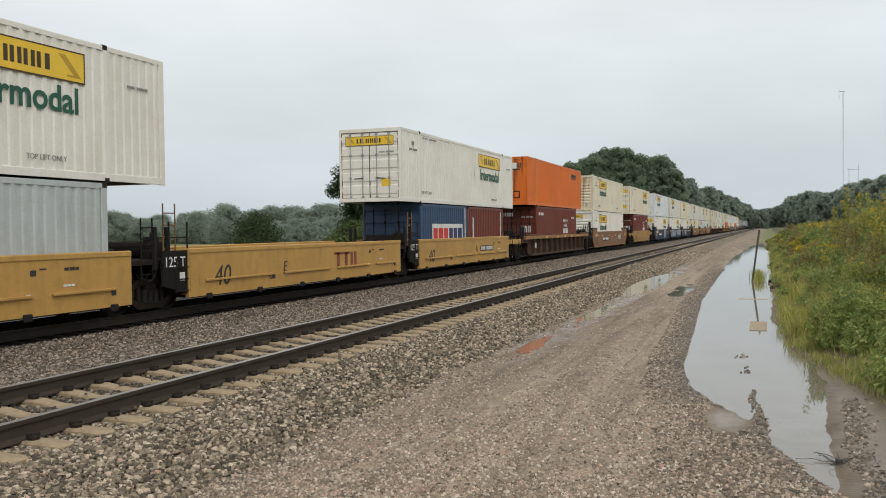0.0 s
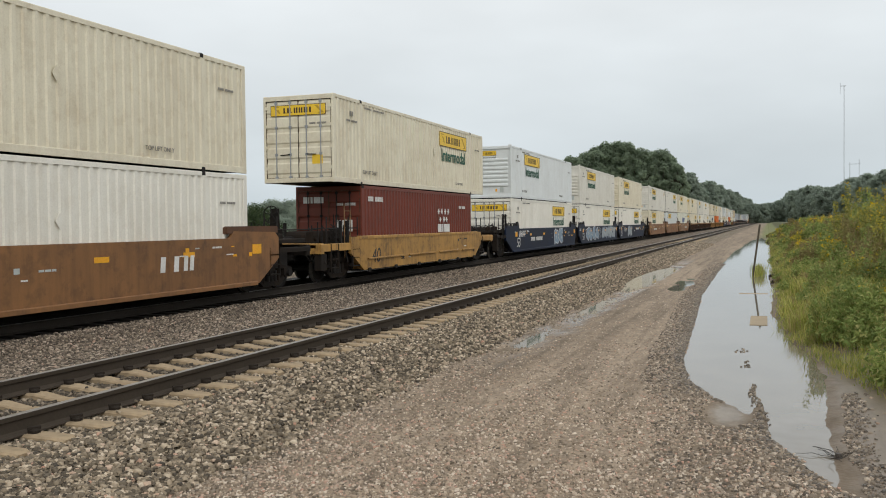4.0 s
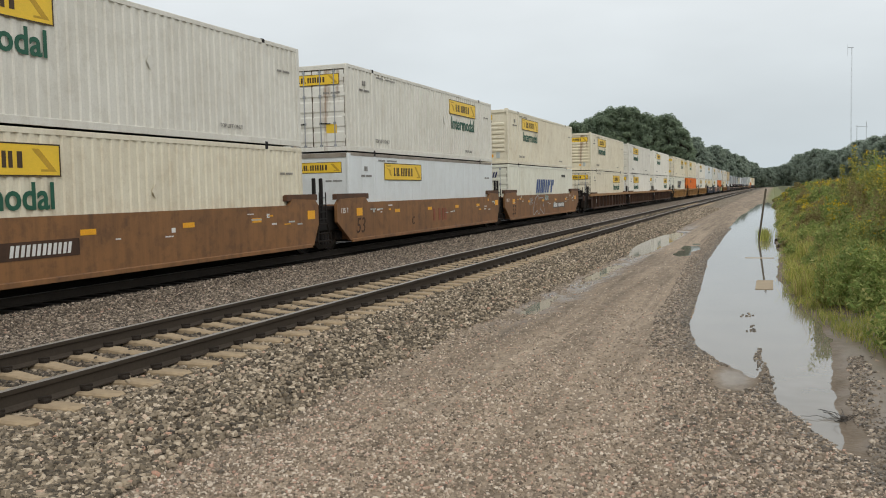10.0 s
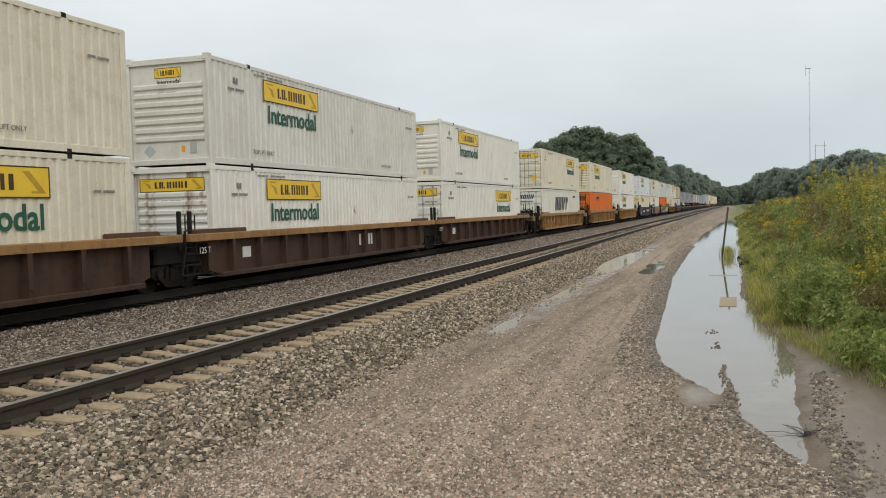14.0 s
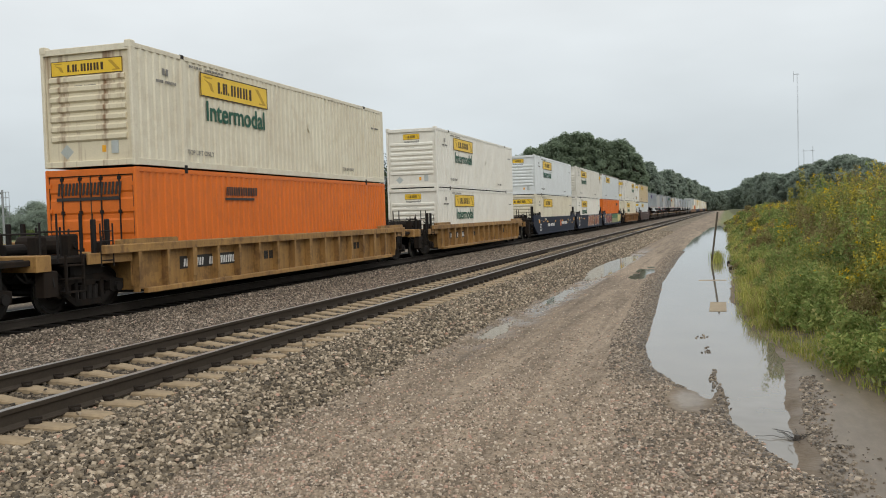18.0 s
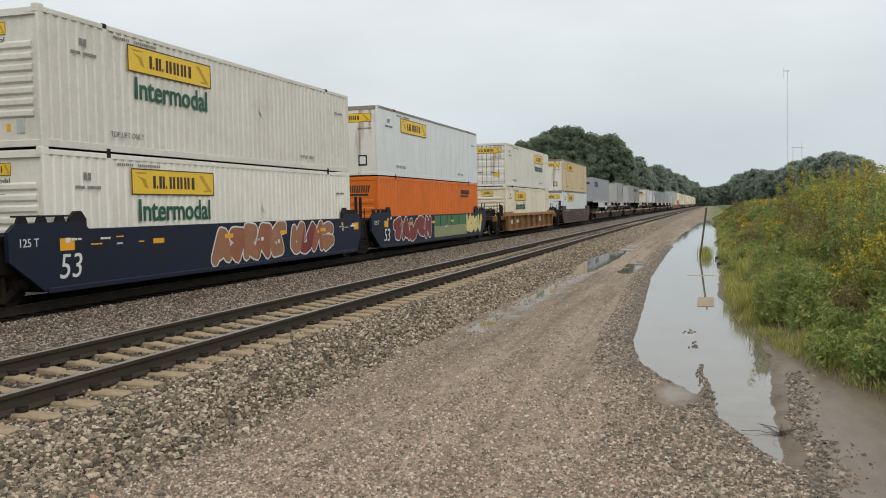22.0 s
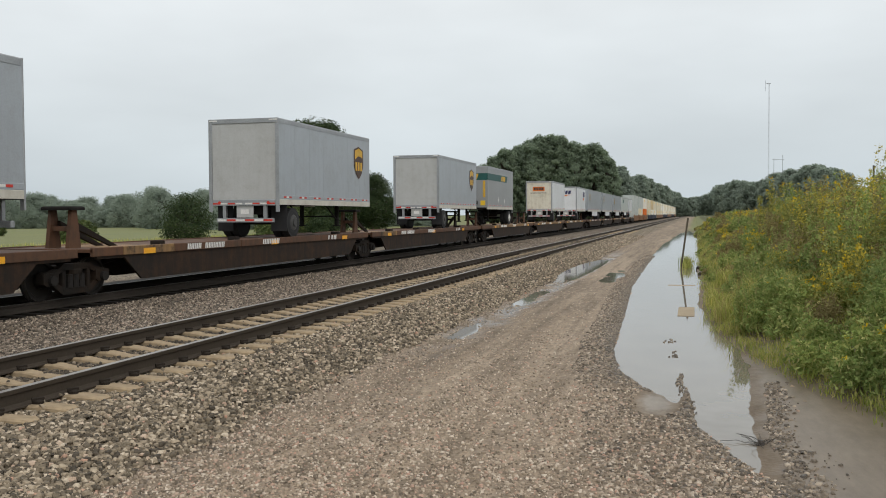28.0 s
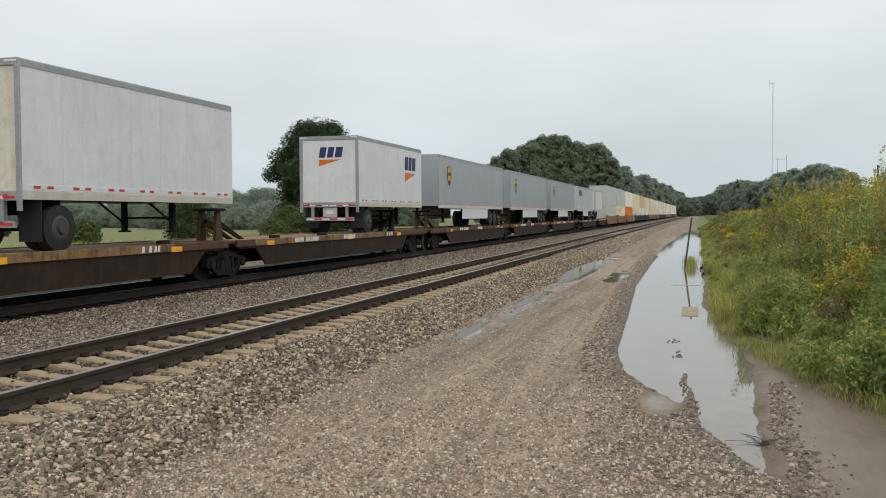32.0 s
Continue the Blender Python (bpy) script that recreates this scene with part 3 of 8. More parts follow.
EDGE_Y = np.array([-30, 5, 7.0, 7.4, 8.1, 8.8, 9.7, 10.2, 10.7, 11.8, 13.7, 17.4, 25.6, 37, 61, 96, 110.0])
EDGE_L = np.array([3.0, 1.2, 0.52, 0.30, 0.14, -0.08, -0.16, -0.36, -0.70, -1.06, -1.29, -1.42, -1.78, -1.9, -1.95, -1.5, -0.5])
BANK_Y = np.array([-30, 5, 6.8, 7.6, 8.2, 9.3, 10.8, 12.6, 14.3, 15.7, 17.8, 21, 28, 33.3, 48, 84, 110.0])
BANK_R = np.array([3.0, 1.0, 0.60, 0.66, 0.63, 0.66, 0.76, 0.86, 0.72, 0.56, 0.42, 0.22, 0.34, 0.22, 0.52, 0.5, -0.3])
FOOT_Y = np.array([0, 7, 8.8, 10.05, 10.66, 11.6, 12.67, 14.8, 17.4])
FOOT_X = np.array([2.5, 2.25, 2.0, 1.78, 1.56, 1.30, 1.02, 0.70, 0.42])  # where the weeds begin past the mud flat


def silt_at(lat, y):
    """How far a place lies in the pale silt that runs out into the pool."""
    return np.exp(-(((lat + 0.37) / 0.26) ** 2 + ((y - 9.75) / 0.85) ** 2) ** 2)


def fbm(x, y, s):
    """Cheap smooth variation in the range of about -1 to 1."""
    return (np.sin(x * 1.7 * s + 1.3 * np.sin(y * 1.1 * s)) + np.sin(y * 2.1 * s + 1.7 * np.sin(x * 1.3 * s + 0.7)) + np.sin((x + y) * 3.3 * s + 2.0 * np.sin((x - y) * 1.9 * s))) / 3


def ground_height(lat, y):
    knots = np.array([-4000, -60, -27, -25, -23.0, -12.5, -11.6, -9.6, -8.7, -8.2, -5.72, -5.45, -4.9, -4.15, -3.4, 4000])
    level = np.array([-1.2, -1.1, -0.9, -0.6, -0.09, -0.09, -0.13, 0.05, 0.15, 0.135, 0.135, 0.148, 0.10, 0.02, 0.0, 0.0])
    z = np.interp(lat, knots, level)
    z = z + 0.032 * np.clip((y - 18) / 16, 0, 1) * np.clip((1.5 - np.abs(lat - TRACK_A)) / 0.25, 0, 1)
    near = np.clip((lat + 3.9) / 0.6, 0, 1)
    z = z + near * np.clip((-1.9 - lat) / 0.6, 0.12, 1) * np.clip(18.0 / np.maximum(y, 1), 0, 1) * (0.012 * fbm(lat, y, 2.3) + 0.010 * fbm(lat + 9, y, 6.1)) * np.clip((46 - y) / 16, 0.0, 1)
    # wheel ruts along the road
    for rut in (-3.55, -1.95):
        z = z - 0.028 * np.exp(-((lat - rut - 0.12 * fbm(y * 0.3, y * 0.2, 1.0)) / 0.28) ** 2)
    z = z - 0.19 * np.exp(-((lat + 4.12) / 0.52) ** 2 - ((y - 33.8) / 6.4) ** 2) - (0.12 + 0.05 * fbm(lat, y * 0.5, 2.0)) * np.exp(-((lat + 2.52) / 0.36) ** 2 - ((y - 29.6) / 3.6) ** 2)
    z = z - 0.021 * np.exp(-((lat + 3.78) / 0.30) ** 4) * np.clip((y - 10.5) / 2, 0, 1) * np.clip((27 - y) / 4, 0, 1) * (0.75 + 0.6 * fbm(lat * 1.5, y, 1.1))
    z = z - 0.06 * np.exp(-((lat + 3.85) / 0.17) ** 2 - ((y - 15.5) / 1.5) ** 2) - 0.055 * np.exp(-((lat + 3.9) / 0.2) ** 2 - ((y - 21.0) / 2.2) ** 2)
    left, right = np.interp(y, EDGE_Y, EDGE_L), np.interp(y, BANK_Y, BANK_R)
    inside = np.minimum(lat - left, right - lat) + 0.05 * fbm(lat, y * 0.35, 3.1) + 0.014 * fbm(lat + 4, y, 4.3) + 0.010 * fbm(lat + 4, y, 11.3)
    pool = np.clip(inside / 0.34, -0.6, 1.2) * ((y > 5) & (y < 110))
    z = z - near * 0.045 * pool - 0.02 * near * np.clip((lat + 2.2) / 0.6, 0, 1)
    z = z - silt_at(lat, y) * (0.012 + 0.006 * fbm(lat, y, 3.0))
    # the stony tongue in the pool, and the muddy flat beside it
    z = z + 0.055 * np.exp(-((lat + 0.06) / 0.05) ** 2 - ((y - 10.1) / 0.65) ** 2) + 0.02 * np.exp(-((lat + 0.08) / 0.05) ** 2 - ((y - 11.6) / 0.3) ** 2)
    bank = np.clip((lat - np.maximum(right + 0.22, np.interp(y, FOOT_Y, FOOT_X - 0.08))) / 3.0, 0, 1)
    z = z + 0.75 * bank ** 0.8
    far = np.clip((np.abs(lat) - 30) / 300, 0, 1)
    return z + far * 0.5 * fbm(lat, y, 0.02)


def make_ground():
    xs = np.concatenate([-np.geomspace(3200, 26, 40), np.arange(-25, -17, 0.5), np.arange(-17, -5.5, 0.25), np.arange(-5.5, 2.6, 0.055), np.arange(2.6, 8, 0.3), np.geomspace(8, 3200, 36)])
    ys = np.concatenate([-np.geomspace(3000, 12, 24), np.arange(-11, 3, 0.7), np.arange(3, 20, 0.075), np.arange(20, 45, 0.16), np.arange(45, 115, 0.8), np.geomspace(116, 4200, 60)])
    lat, y = np.meshgrid(xs, ys)
    shift = 0.5e-5 * np.maximum(0, y - 60) ** 2 * np.clip(1.6 - np.abs(lat) / 1500, 0, 1)
    z = ground_height(lat, y)
    verts = np.stack([lat + shift, y, z], -1).reshape(-1, 3)
    nx, ny = len(xs), len(ys)
    i = (np.arange(ny - 1)[:, None] * nx + np.arange(nx - 1)[None]).ravel()
    faces = np.stack([i, i + 1, i + nx + 1, i + nx], -1)
    me = big_mesh("ground", verts, faces, GROUND)
    uv = me.uv_layers.new(name="lateral")
    flat = np.stack([lat, y], -1).reshape(-1, 2)
    uv.data.foreach_set("uv", flat[faces.ravel()].astype(np.float32).ravel())
    me.polygons.foreach_set("use_smooth", np.ones(len(faces), dtype=bool))
    tagged(new("ground", me), "grey ballast, tan gravel service road, mud and green fields", "ground", kind="structure")


make_ground()
WATER_Z = -0.036


def make_water():
    s = Shape()
    s.add([(-5.6, 6, WATER_Z), (1.4, 6, WATER_Z), (1.4, 112, WATER_Z), (-5.6, 112, WATER_Z)], [(0, 1, 2, 3)])
    tagged(new("puddle_water", s.mesh("puddle_water", WATER)), "still brown rainwater standing beside the gravel road", "puddle", kind="structure")


make_water()


def rail_profile(top, h=0.185):
    half = [(0.0365, 0.0), (0.0365, -0.012), (0.033, -0.042), (0.009, -0.052), (0.009, -h + 0.04), (0.03, -h + 0.022), (0.075, -h + 0.012), (0.075, -h)]
    return [(x, top + z) for x, z in half] + [(-x, top + z) for x, z in reversed(half)]


def make_track(name, centre, top, label):
    track = thing(name, label, "railway track", kind="structure")
    ys = [-60, 60] + [60 + 20 * k for k in range(1, 12)] + [320 + 60 * k for k in range(20)]
    for side in (0.7525, -0.7525):
        prof = rail_profile(top)
        n = len(prof)
        s, h = Shape(), Shape()
        for y in ys:
            s.v += [(centre + side + px + bend(y), y, pz) for px, pz in prof]
        s.f = [(k * n + i, k * n + (i + 1) % n, (k + 1) * n + (i + 1) % n, (k + 1) * n + i) for k in range(len(ys) - 1) for i in range(n)]
        rail = part("rail", s, RAILSIDE if name == "track_near" else RAILDARK, track, "rust-brown steel rail")
        for y in ys:
            h.v += [(centre + side + d + bend(y), y, top + e) for d, e in ((-0.036, 0.0), (-0.030, 0.004), (0.030, 0.004), (0.036, 0.0))]
        h.f = [(k * 4 + i, k * 4 + i + 1, k * 4 + 5 + i, k * 4 + 4 + i) for k in range(len(ys) - 1) for i in range(3)]
        part("rail_head", h, RAILTOP, rail, "bright worn running surface")
    return track


track_near = make_track("track_near", TRACK_A, TOP_A, "empty ballasted track with concrete ties and rusty rails")
track_far = make_track("track_far", TRACK_B, TOP_B, "ballasted track under the passing freight train")


# ---- the train: boxes ----
def skin_corrugated(y0, y1, z0, z1, x, out, depth=0.032, period=0.28):
    """A pressed steel wall in the plane x, its ribs running upright. out: +1 or -1, the way it faces."""
    n = max(1, round((y1 - y0) / period))
    p = (y1 - y0) / n
    prof = []
    for i in range(n):
        a = y0 + i * p
        prof += [(a, 0), (a + 0.34 * p, 0), (a + 0.46 * p, -depth), (a + 0.88 * p, -depth)]
    prof.append((y1, 0))
    s = Shape()
    s.v = [(x + out * d, y, z) for z in (z0, z1) for y, d in prof]
    k = len(prof)
    s.f = [(i, i + 1, k + i + 1, k + i) for i in range(k - 1)]
    return s


def logo_panel(parent, x, y, z, w, h, face="x"):
    """A yellow board with dark bars where its unlettered mark stands."""
    b = Shape()
    if face == "x":
        b.box(x, x + 0.006, y, y + w, z, z + h)
    else:
        b.box(y, y + w, x - 0.006, x, z, z + h)
    ob = part("logo_panel", b, YELLOW, parent, "yellow company panel with black marks")
    m = Shape()
    bars = [(0.235, 0.030), (0.275, 0.014), (0.305, 0.030), (0.343, 0.026), (0.380, 0.014), (0.425, 0.027), (0.466, 0.027), (0.515, 0.027), (0.556, 0.027), (0.605, 0.027), (0.646, 0.027), (0.702, 0.034)]
    for at, bw in bars:
        a, c = y + at * w, y + (at + bw) * w
        lo, hi = z + 0.25 * h, z + (0.36 if bw < 0.015 else 0.74) * h
        if face == "x":
            m.box(x + 0.006, x + 0.010, a, c, lo, hi)
        else:
            m.box(a, c, x - 0.010, x - 0.006, lo, hi)
    for a0, a1, c0, c1 in ((0.0, 1.0, 0.955, 1.0), (0.0, 1.0, 0.0, 0.045), (0.0, 0.009, 0.045, 0.955), (0.991, 1.0, 0.045, 0.955)):
        if face == "x":
            m.box(x + 0.006, x + 0.009, y + a0 * w, y + a1 * w, z + c0 * h, z + c1 * h)
        else:
            m.box(y + a0 * w, y + a1 * w, x - 0.009, x - 0.006, z + c0 * h, z + c1 * h)
    tagged(part("mark", m, BROWNBLACK, ob, "dark bars in a thin frame"), kind="stuff")
    e = Shape()
    scroll = [(0.03, [(0, 0.86), (0.13, 0.86), (0.13, 0.80), (0.04, 0.78)]), (0.05, [(0, 0.74), (0.10, 0.60), (0.13, 0.24), (0.09, 0.30), (0.06, 0.55)]), (0.80, [(0, 0.84), (0.05, 0.84), (0.16, 0.22), (0.12, 0.18)]), (0.86, [(0.0, 0.22), (0.10, 0.22), (0.11, 0.15), (0.0, 0.15)])]
    for at, pts in scroll:
        poly = [(y + (at + px) * w, z + pz * h) for px, pz in pts]
        if face == "x":
            e.prism(poly, "x", x + 0.006, x + 0.008)
        else:
            e.prism(poly, "y", x - 0.006, x - 0.008)
    tagged(part("emblem", e, SCROLL, ob, "brown scroll shape"), kind="stuff")
    return ob


def bars_of(parent, x, y, z, w, h, mat, cuts, face="x", lean=0.0, name="mark"):
    """Plain bars standing for a mark that is not lettered. cuts: start and end of each bar, as shares of the width."""
    m = Shape()
    for a, c in cuts:
        poly = [(y + a * w, z), (y + c * w, z), (y + c * w + lean * h, z + h), (y + a * w + lean * h, z + h)]
        if face == "x":
            m.prism(poly, "x", x, x + 0.006)
        else:
            m.prism(poly, "y", x, x - 0.006)
    return tagged(part(name, m, mat, parent), kind="stuff")




def glyph_bars(pattern):
    """Starts and ends of plain bars, two for each '#', one for each '|', none for '_', as shares of the width."""
    w = 1 / len(pattern)
    out = []
    for i, ch in enumerate(pattern):
        out += {"#": [(i * w, (i + 0.30) * w), ((i + 0.48) * w, (i + 0.78) * w)], "|": [((i + 0.25) * w, (i + 0.6) * w)], "_": []}[ch]
    return out


WORD5, WORD9, WORD3 = glyph_bars("#####"), glyph_bars("#########"), glyph_bars("||#")
NUMBER = glyph_bars("####_######")
W, H = 2.59, 2.90
BOXES = {}


def far_box(paint, label, mark=True):
    """A box that is only ever seen from far off."""
    c = thing("shipping_container", label, "container", "stacked containers")
    hw = W / 2
    for side in (1, -1):
        part("side_wall", skin_corrugated(0.06, 16.09, 0.02, H, side * hw, side), paint, c)
    part("roof", Shape().box(-hw + 0.03, hw - 0.03, 0.02, 16.13, H - 0.05, H - 0.01), paint, c)
    part("front_wall", Shape().cbox(-hw, hw, 0.0, 0.08, 0.02, H, 0.02), paint, c)
    part("rear_wall", Shape().cbox(-hw, hw, 16.07, 16.15, 0.02, H, 0.02), paint, c)
    if mark:
        part("company_panel", Shape().box(hw + 0.004, hw + 0.012, 3.1, 6.4, 1.9, 2.55), YELLOW, c, "yellow panel")
        part("company_panel", Shape().box(-0.8, 0.8, -0.012, -0.004, 2.2, 2.55), YELLOW, c, "yellow panel")
    return c


def far_well(body, label):
    """A well car that is only ever seen from far off."""
    c = thing("well_car", label, "rail car", "well cars of the train")
    for sx in (1, -1):
        poly = [(-1.6, 1.1), (0.4, 0.3), (15.7, 0.3), (17.7, 1.1), (17.7, 1.7), (15.0, 1.7), (14.8, 1.5), (1.3, 1.5), (1.1, 1.7), (-1.6, 1.7)]
        part("side_sill", Shape().prism(poly, "x", min(sx * 1.32, sx * 1.42), max(sx * 1.32, sx * 1.42)), body, c)
    part("floor", Shape().box(-1.3, 1.3, -1.5, 17.6, 0.3, 0.36), BLACKST, c)
    for y in (-1.6, 17.75):
        part("bogie", Shape().cbox(-1.05, 1.05, y - 1.2, y + 1.2, 0.02, 0.8, 0.2), BLACKST, c)
    return c


def container(length, paint, front, smooth=False, logo=None, words="Intermodal", end_logo=True, word_mat=None, posts=None, label="", stain=False, big_end=False):
    """An intermodal box. front: 'ribs', 'doors' or 'plate' at the end that leads. logo: start of the side panel along the box."""
    c = thing("shipping_container", label, "container", "stacked containers")
    L, hw = length, W / 2
    posts = (2.11, L - 1.98) if posts is None and L > 13 else (posts or ())
    for side in (1, -1):
        marks = [0.0, *posts, L]
        for a, b in zip(marks, marks[1:]):
            if smooth:
                n = max(1, round((b - a) / 1.22))
                for i in range(n):
                    q0, q1 = a + (b - a) * i / n + 0.006, a + (b - a) * (i + 1) / n - 0.006
                    x0, x1 = sorted((side * (hw - 0.05), side * (hw - 0.012)))
                    part("side_panel", Shape().cbox(x0, x1, q0, q1, 0.16, H - 0.10, 0.006), paint, c)
            else:
                part("side_wall", skin_corrugated(a + 0.06, b - 0.06, 0.17, H - 0.10, side * (hw - 0.006), side), paint, c)
        x0, x1 = sorted((side * (hw - 0.09), side * hw))
        part("top_rail", Shape().cbox(x0, x1, 0.02, L - 0.02, H - 0.115, H - 0.005, 0.012), EDGEGRIME if smooth else paint, c)
        part("bottom_rail", Shape().cbox(x0, x1, 0.02, L - 0.02, 0.03, 0.19, 0.012), paint, c)
        for y in (0.0, L - 0.14):
            part("corner_post", Shape().cbox(x0, x1 + (0.001 if side > 0 else 0), y if y == 0.0 else y - 0.05, y + (0.19 if y == 0.0 else 0.14), 0.02, H - 0.02, 0.02), paint, c)
        if front == "ribs":
            part("corner_casting", Shape().cbox(min(side * (hw - 0.17), side * (hw + 0.004)), max(side * (hw - 0.17), side * (hw + 0.004)), -0.012, 0.19, H - 0.12, H + 0.05, 0.02), paint, c)
        for y in posts:
            part("lift_post", Shape().cbox(min(side * (hw - 0.09), side * (hw + 0.004)), max(side * (hw - 0.09), side * (hw + 0.004)), y - 0.07, y + 0.07, 0.03, H - 0.03, 0.02), EDGEGRIME if smooth and paint is TAN else paint, c)
        if smooth and side > 0:
            for k in range(1, 14):
                y = posts[0] + (posts[1] - posts[0]) * k / 14
                part("seam_strip", Shape().cbox(hw - 0.014, hw - 0.004, y - 0.035, y + 0.035, 0.19, H - 0.115, 0.004), paint, c)
        for y in (posts or (0.09, L - 0.09)):
            if side < 0:
                continue
            part("lift_casting", Shape().cbox(min(side * (hw - 0.16), side * (hw + 0.007)), max(side * (hw - 0.16), side * (hw + 0.007)), y - 0.085, y + 0.085, H - 0.10, H + 0.012, 0.02), CASTING, c)
            part("foot_casting", Shape().cbox(min(side * (hw - 0.16), side * (hw + 0.005)), max(side * (hw - 0.16), side * (hw + 0.005)), y - 0.085, y + 0.085, -0.005, 0.11, 0.02), CASTING, c)
    part("roof", skin_roof(L, hw), paint, c)
    part("floor", Shape().box(-hw + 0.05, hw - 0.05, 0.06, L - 0.06, 0.05, 0.14), BLACKST, c)
    part("rear_wall", Shape().cbox(-hw + 0.08, hw - 0.08, L - 0.06, L - 0.02, 0.10, H - 0.10, 0.01), paint, c)
    part("front_header", Shape().cbox(-hw + 0.04, hw - 0.04, 0.004, 0.10, H - 0.17, H - 0.02, 0.012), EDGEGRIME if smooth else paint, c)
    part("front_sill", Shape().cbox(-hw + 0.04, hw - 0.04, 0.004, 0.10, 0.03, 0.17, 0.012), paint, c)
    if front == "ribs":
        s = Shape().box(-hw + 0.10, hw - 0.10, 0.07, 0.09, 0.15, H - 0.16)
        part("front_wall", s, paint, c)
        for k in range(7):
            z = 0.62 + k * 0.235
            part("rib", Shape().prism([(0.075, z), (0.018, z + 0.05), (0.018, z + 0.14), (0.075, z + 0.19)], "x", -hw + 0.22, hw - 0.22), paint, c)
        part("vent", Shape().cbox(0.62, 0.82, 0.045, 0.075, 0.32, 0.62, 0.01), GREYBOX, c, "grey vent plate")
        part("sticker", Shape().box(0.35, 0.46, 0.066, 0.071, 0.36, 0.52), REFLECTOR, c)
        part("placard", Shape().prism([(-0.85, 0.40), (-0.66, 0.22), (-0.47, 0.40), (-0.66, 0.58)], "y", 0.066, 0.071), GREYBOX, c)
    elif front == "doors":
        for sx in (-1, 1):
            x0, x1 = sorted((sx * 0.012, sx * (hw - 0.10)))
            prof = [(0.09, 0.16), (0.055, 0.16)]
            for k in range(5):
                z = 0.30 + k * 0.50
                prof += [(0.055, z), (0.030, z + 0.05), (0.030, z + 0.34), (0.055, z + 0.39)]
            s = Shape().prism(prof + [(0.055, H - 0.17), (0.09, H - 0.17)], "x", x0, x1)
            d = part("door", s, paint, c)
            for off in (0.30, 0.82):
                rod = Shape().rod((sx * off, 0.022, 0.12), (sx * off, 0.022, H - 0.12), 0.020)
                for z in (0.2, 0.95, 1.85, 2.65):
                    rod.box(sx * off - 0.05, sx * off + 0.05, 0.012, 0.05, z - 0.04, z + 0.04)
                part("lock_rod", rod, CASTING if paint in (OXIDE, ORANGE, NAVY) else GALV, d, "steel locking bar")
            part("handle", Shape().rod((sx * 0.30, 0.0, 0.95), (sx * 0.66, 0.0, 0.93), 0.017), CASTING, d)
            for z in (0.5, 1.2, 1.9, 2.5):
                part("hinge", Shape().box(min(sx * (hw - 0.16), sx * (hw - 0.02)), max(sx * (hw - 0.16), sx * (hw - 0.02)), 0.008, 0.05, z - 0.05, z + 0.05), paint, d)
        part("gasket", Shape().box(-0.014, 0.014, 0.024, 0.06, 0.16, H - 0.17).box(-hw + 0.09, hw - 0.09, 0.045, 0.062, H - 0.195, H - 0.168).box(-hw + 0.09, hw - 0.09, 0.045, 0.062, 0.158, 0.185).box(-hw + 0.085, -hw + 0.112, 0.027, 0.06, 0.16, H - 0.17).box(hw - 0.112, hw - 0.085, 0.027, 0.06, 0.16, H - 0.17), BROWNBLACK, c, "dark door seal")
        if paint is not OXIDE:
            part("notice", Shape().box(0.50, 0.88, 0.026, 0.031, 0.62, 0.92), YELLOW, c, "small yellow notice")
    else:
        part("front_wall", Shape().cbox(-hw + 0.10, hw - 0.10, 0.03, 0.09, 0.15, H - 0.16, 0.01), paint, c)
        f = part("hatch_frame", Shape().box(0.42, 0.80, 0.016, 0.03, 0.42, 0.86), CASTING, c)
        part("hatch", Shape().cbox(0.48, 0.74, 0.008, 0.02, 0.48, 0.80, 0.01), paint, f)
    if stain:
        for o in c.children_recursive:
            if o.name.split(".")[0] in ("front_wall", "rib", "door", "front_sill", "hinge"):
                o.data.materials[0] = STAINED if paint is CREAM else STAINEDWHITE
    if logo is not None:
        logo_panel(c, hw + 0.006, logo, 1.97, 3.65, 0.63)
        if words:
            lettering(words, 0.735, word_mat or GREEN, c, hw + 0.008, logo + 0.22, 1.35, bold=0.014)
        if end_logo:
            if front == "ribs" and words and not big_end:
                logo_panel(c, 0.066, -0.42, 2.36, 0.84, 0.27, "y")
                lettering("Intermodal", 0.17, INK, c, -0.36, 0.062, 2.20, "y")
            else:
                logo_panel(c, 0.028 if front != "ribs" else 0.060, -1.02, 2.22, 2.04, 0.36, "y")
        lettering("TOP LIFT ONLY", 0.18, GREYINK, c, hw + 0.007, 2.2, 0.38)
        lettering("TOP LIFT ONLY", 0.15, GREYINK, c, hw + 0.007, L - 4.2, 0.36)
        part("placard_holder", Shape().prism([(9.3, 1.66), (9.42, 1.50), (9.54, 1.66), (9.42, 1.84)], "x", hw + 0.004, hw + 0.012), paint, c, "small diamond placard holder")
        bars_of(c, hw + 0.006, 0.95, 2.08, 0.85, 0.07, GREYINK, NUMBER, name="number_mark")
        bars_of(c, hw + 0.006, 1.22, 2.28, 0.24, 0.16, GREYINK, [(0, 0.4), (0.6, 1)], name="number_mark")
        bars_of(c, 0.055 if front == "ribs" else 0.024, -0.35 if front == "ribs" else 0.42, 1.92, 0.62, 0.06, GREYINK, NUMBER, "y", name="number_mark")
        bars_of(c, hw + 0.006, 2.4, 2.64, 1.7, 0.06, GREYINK, NUMBER, name="number_mark")
        bars_of(c, hw + 0.006, L - 1.3, 2.1, 0.7, 0.06, GREYINK, NUMBER, name="number_mark")
    return c


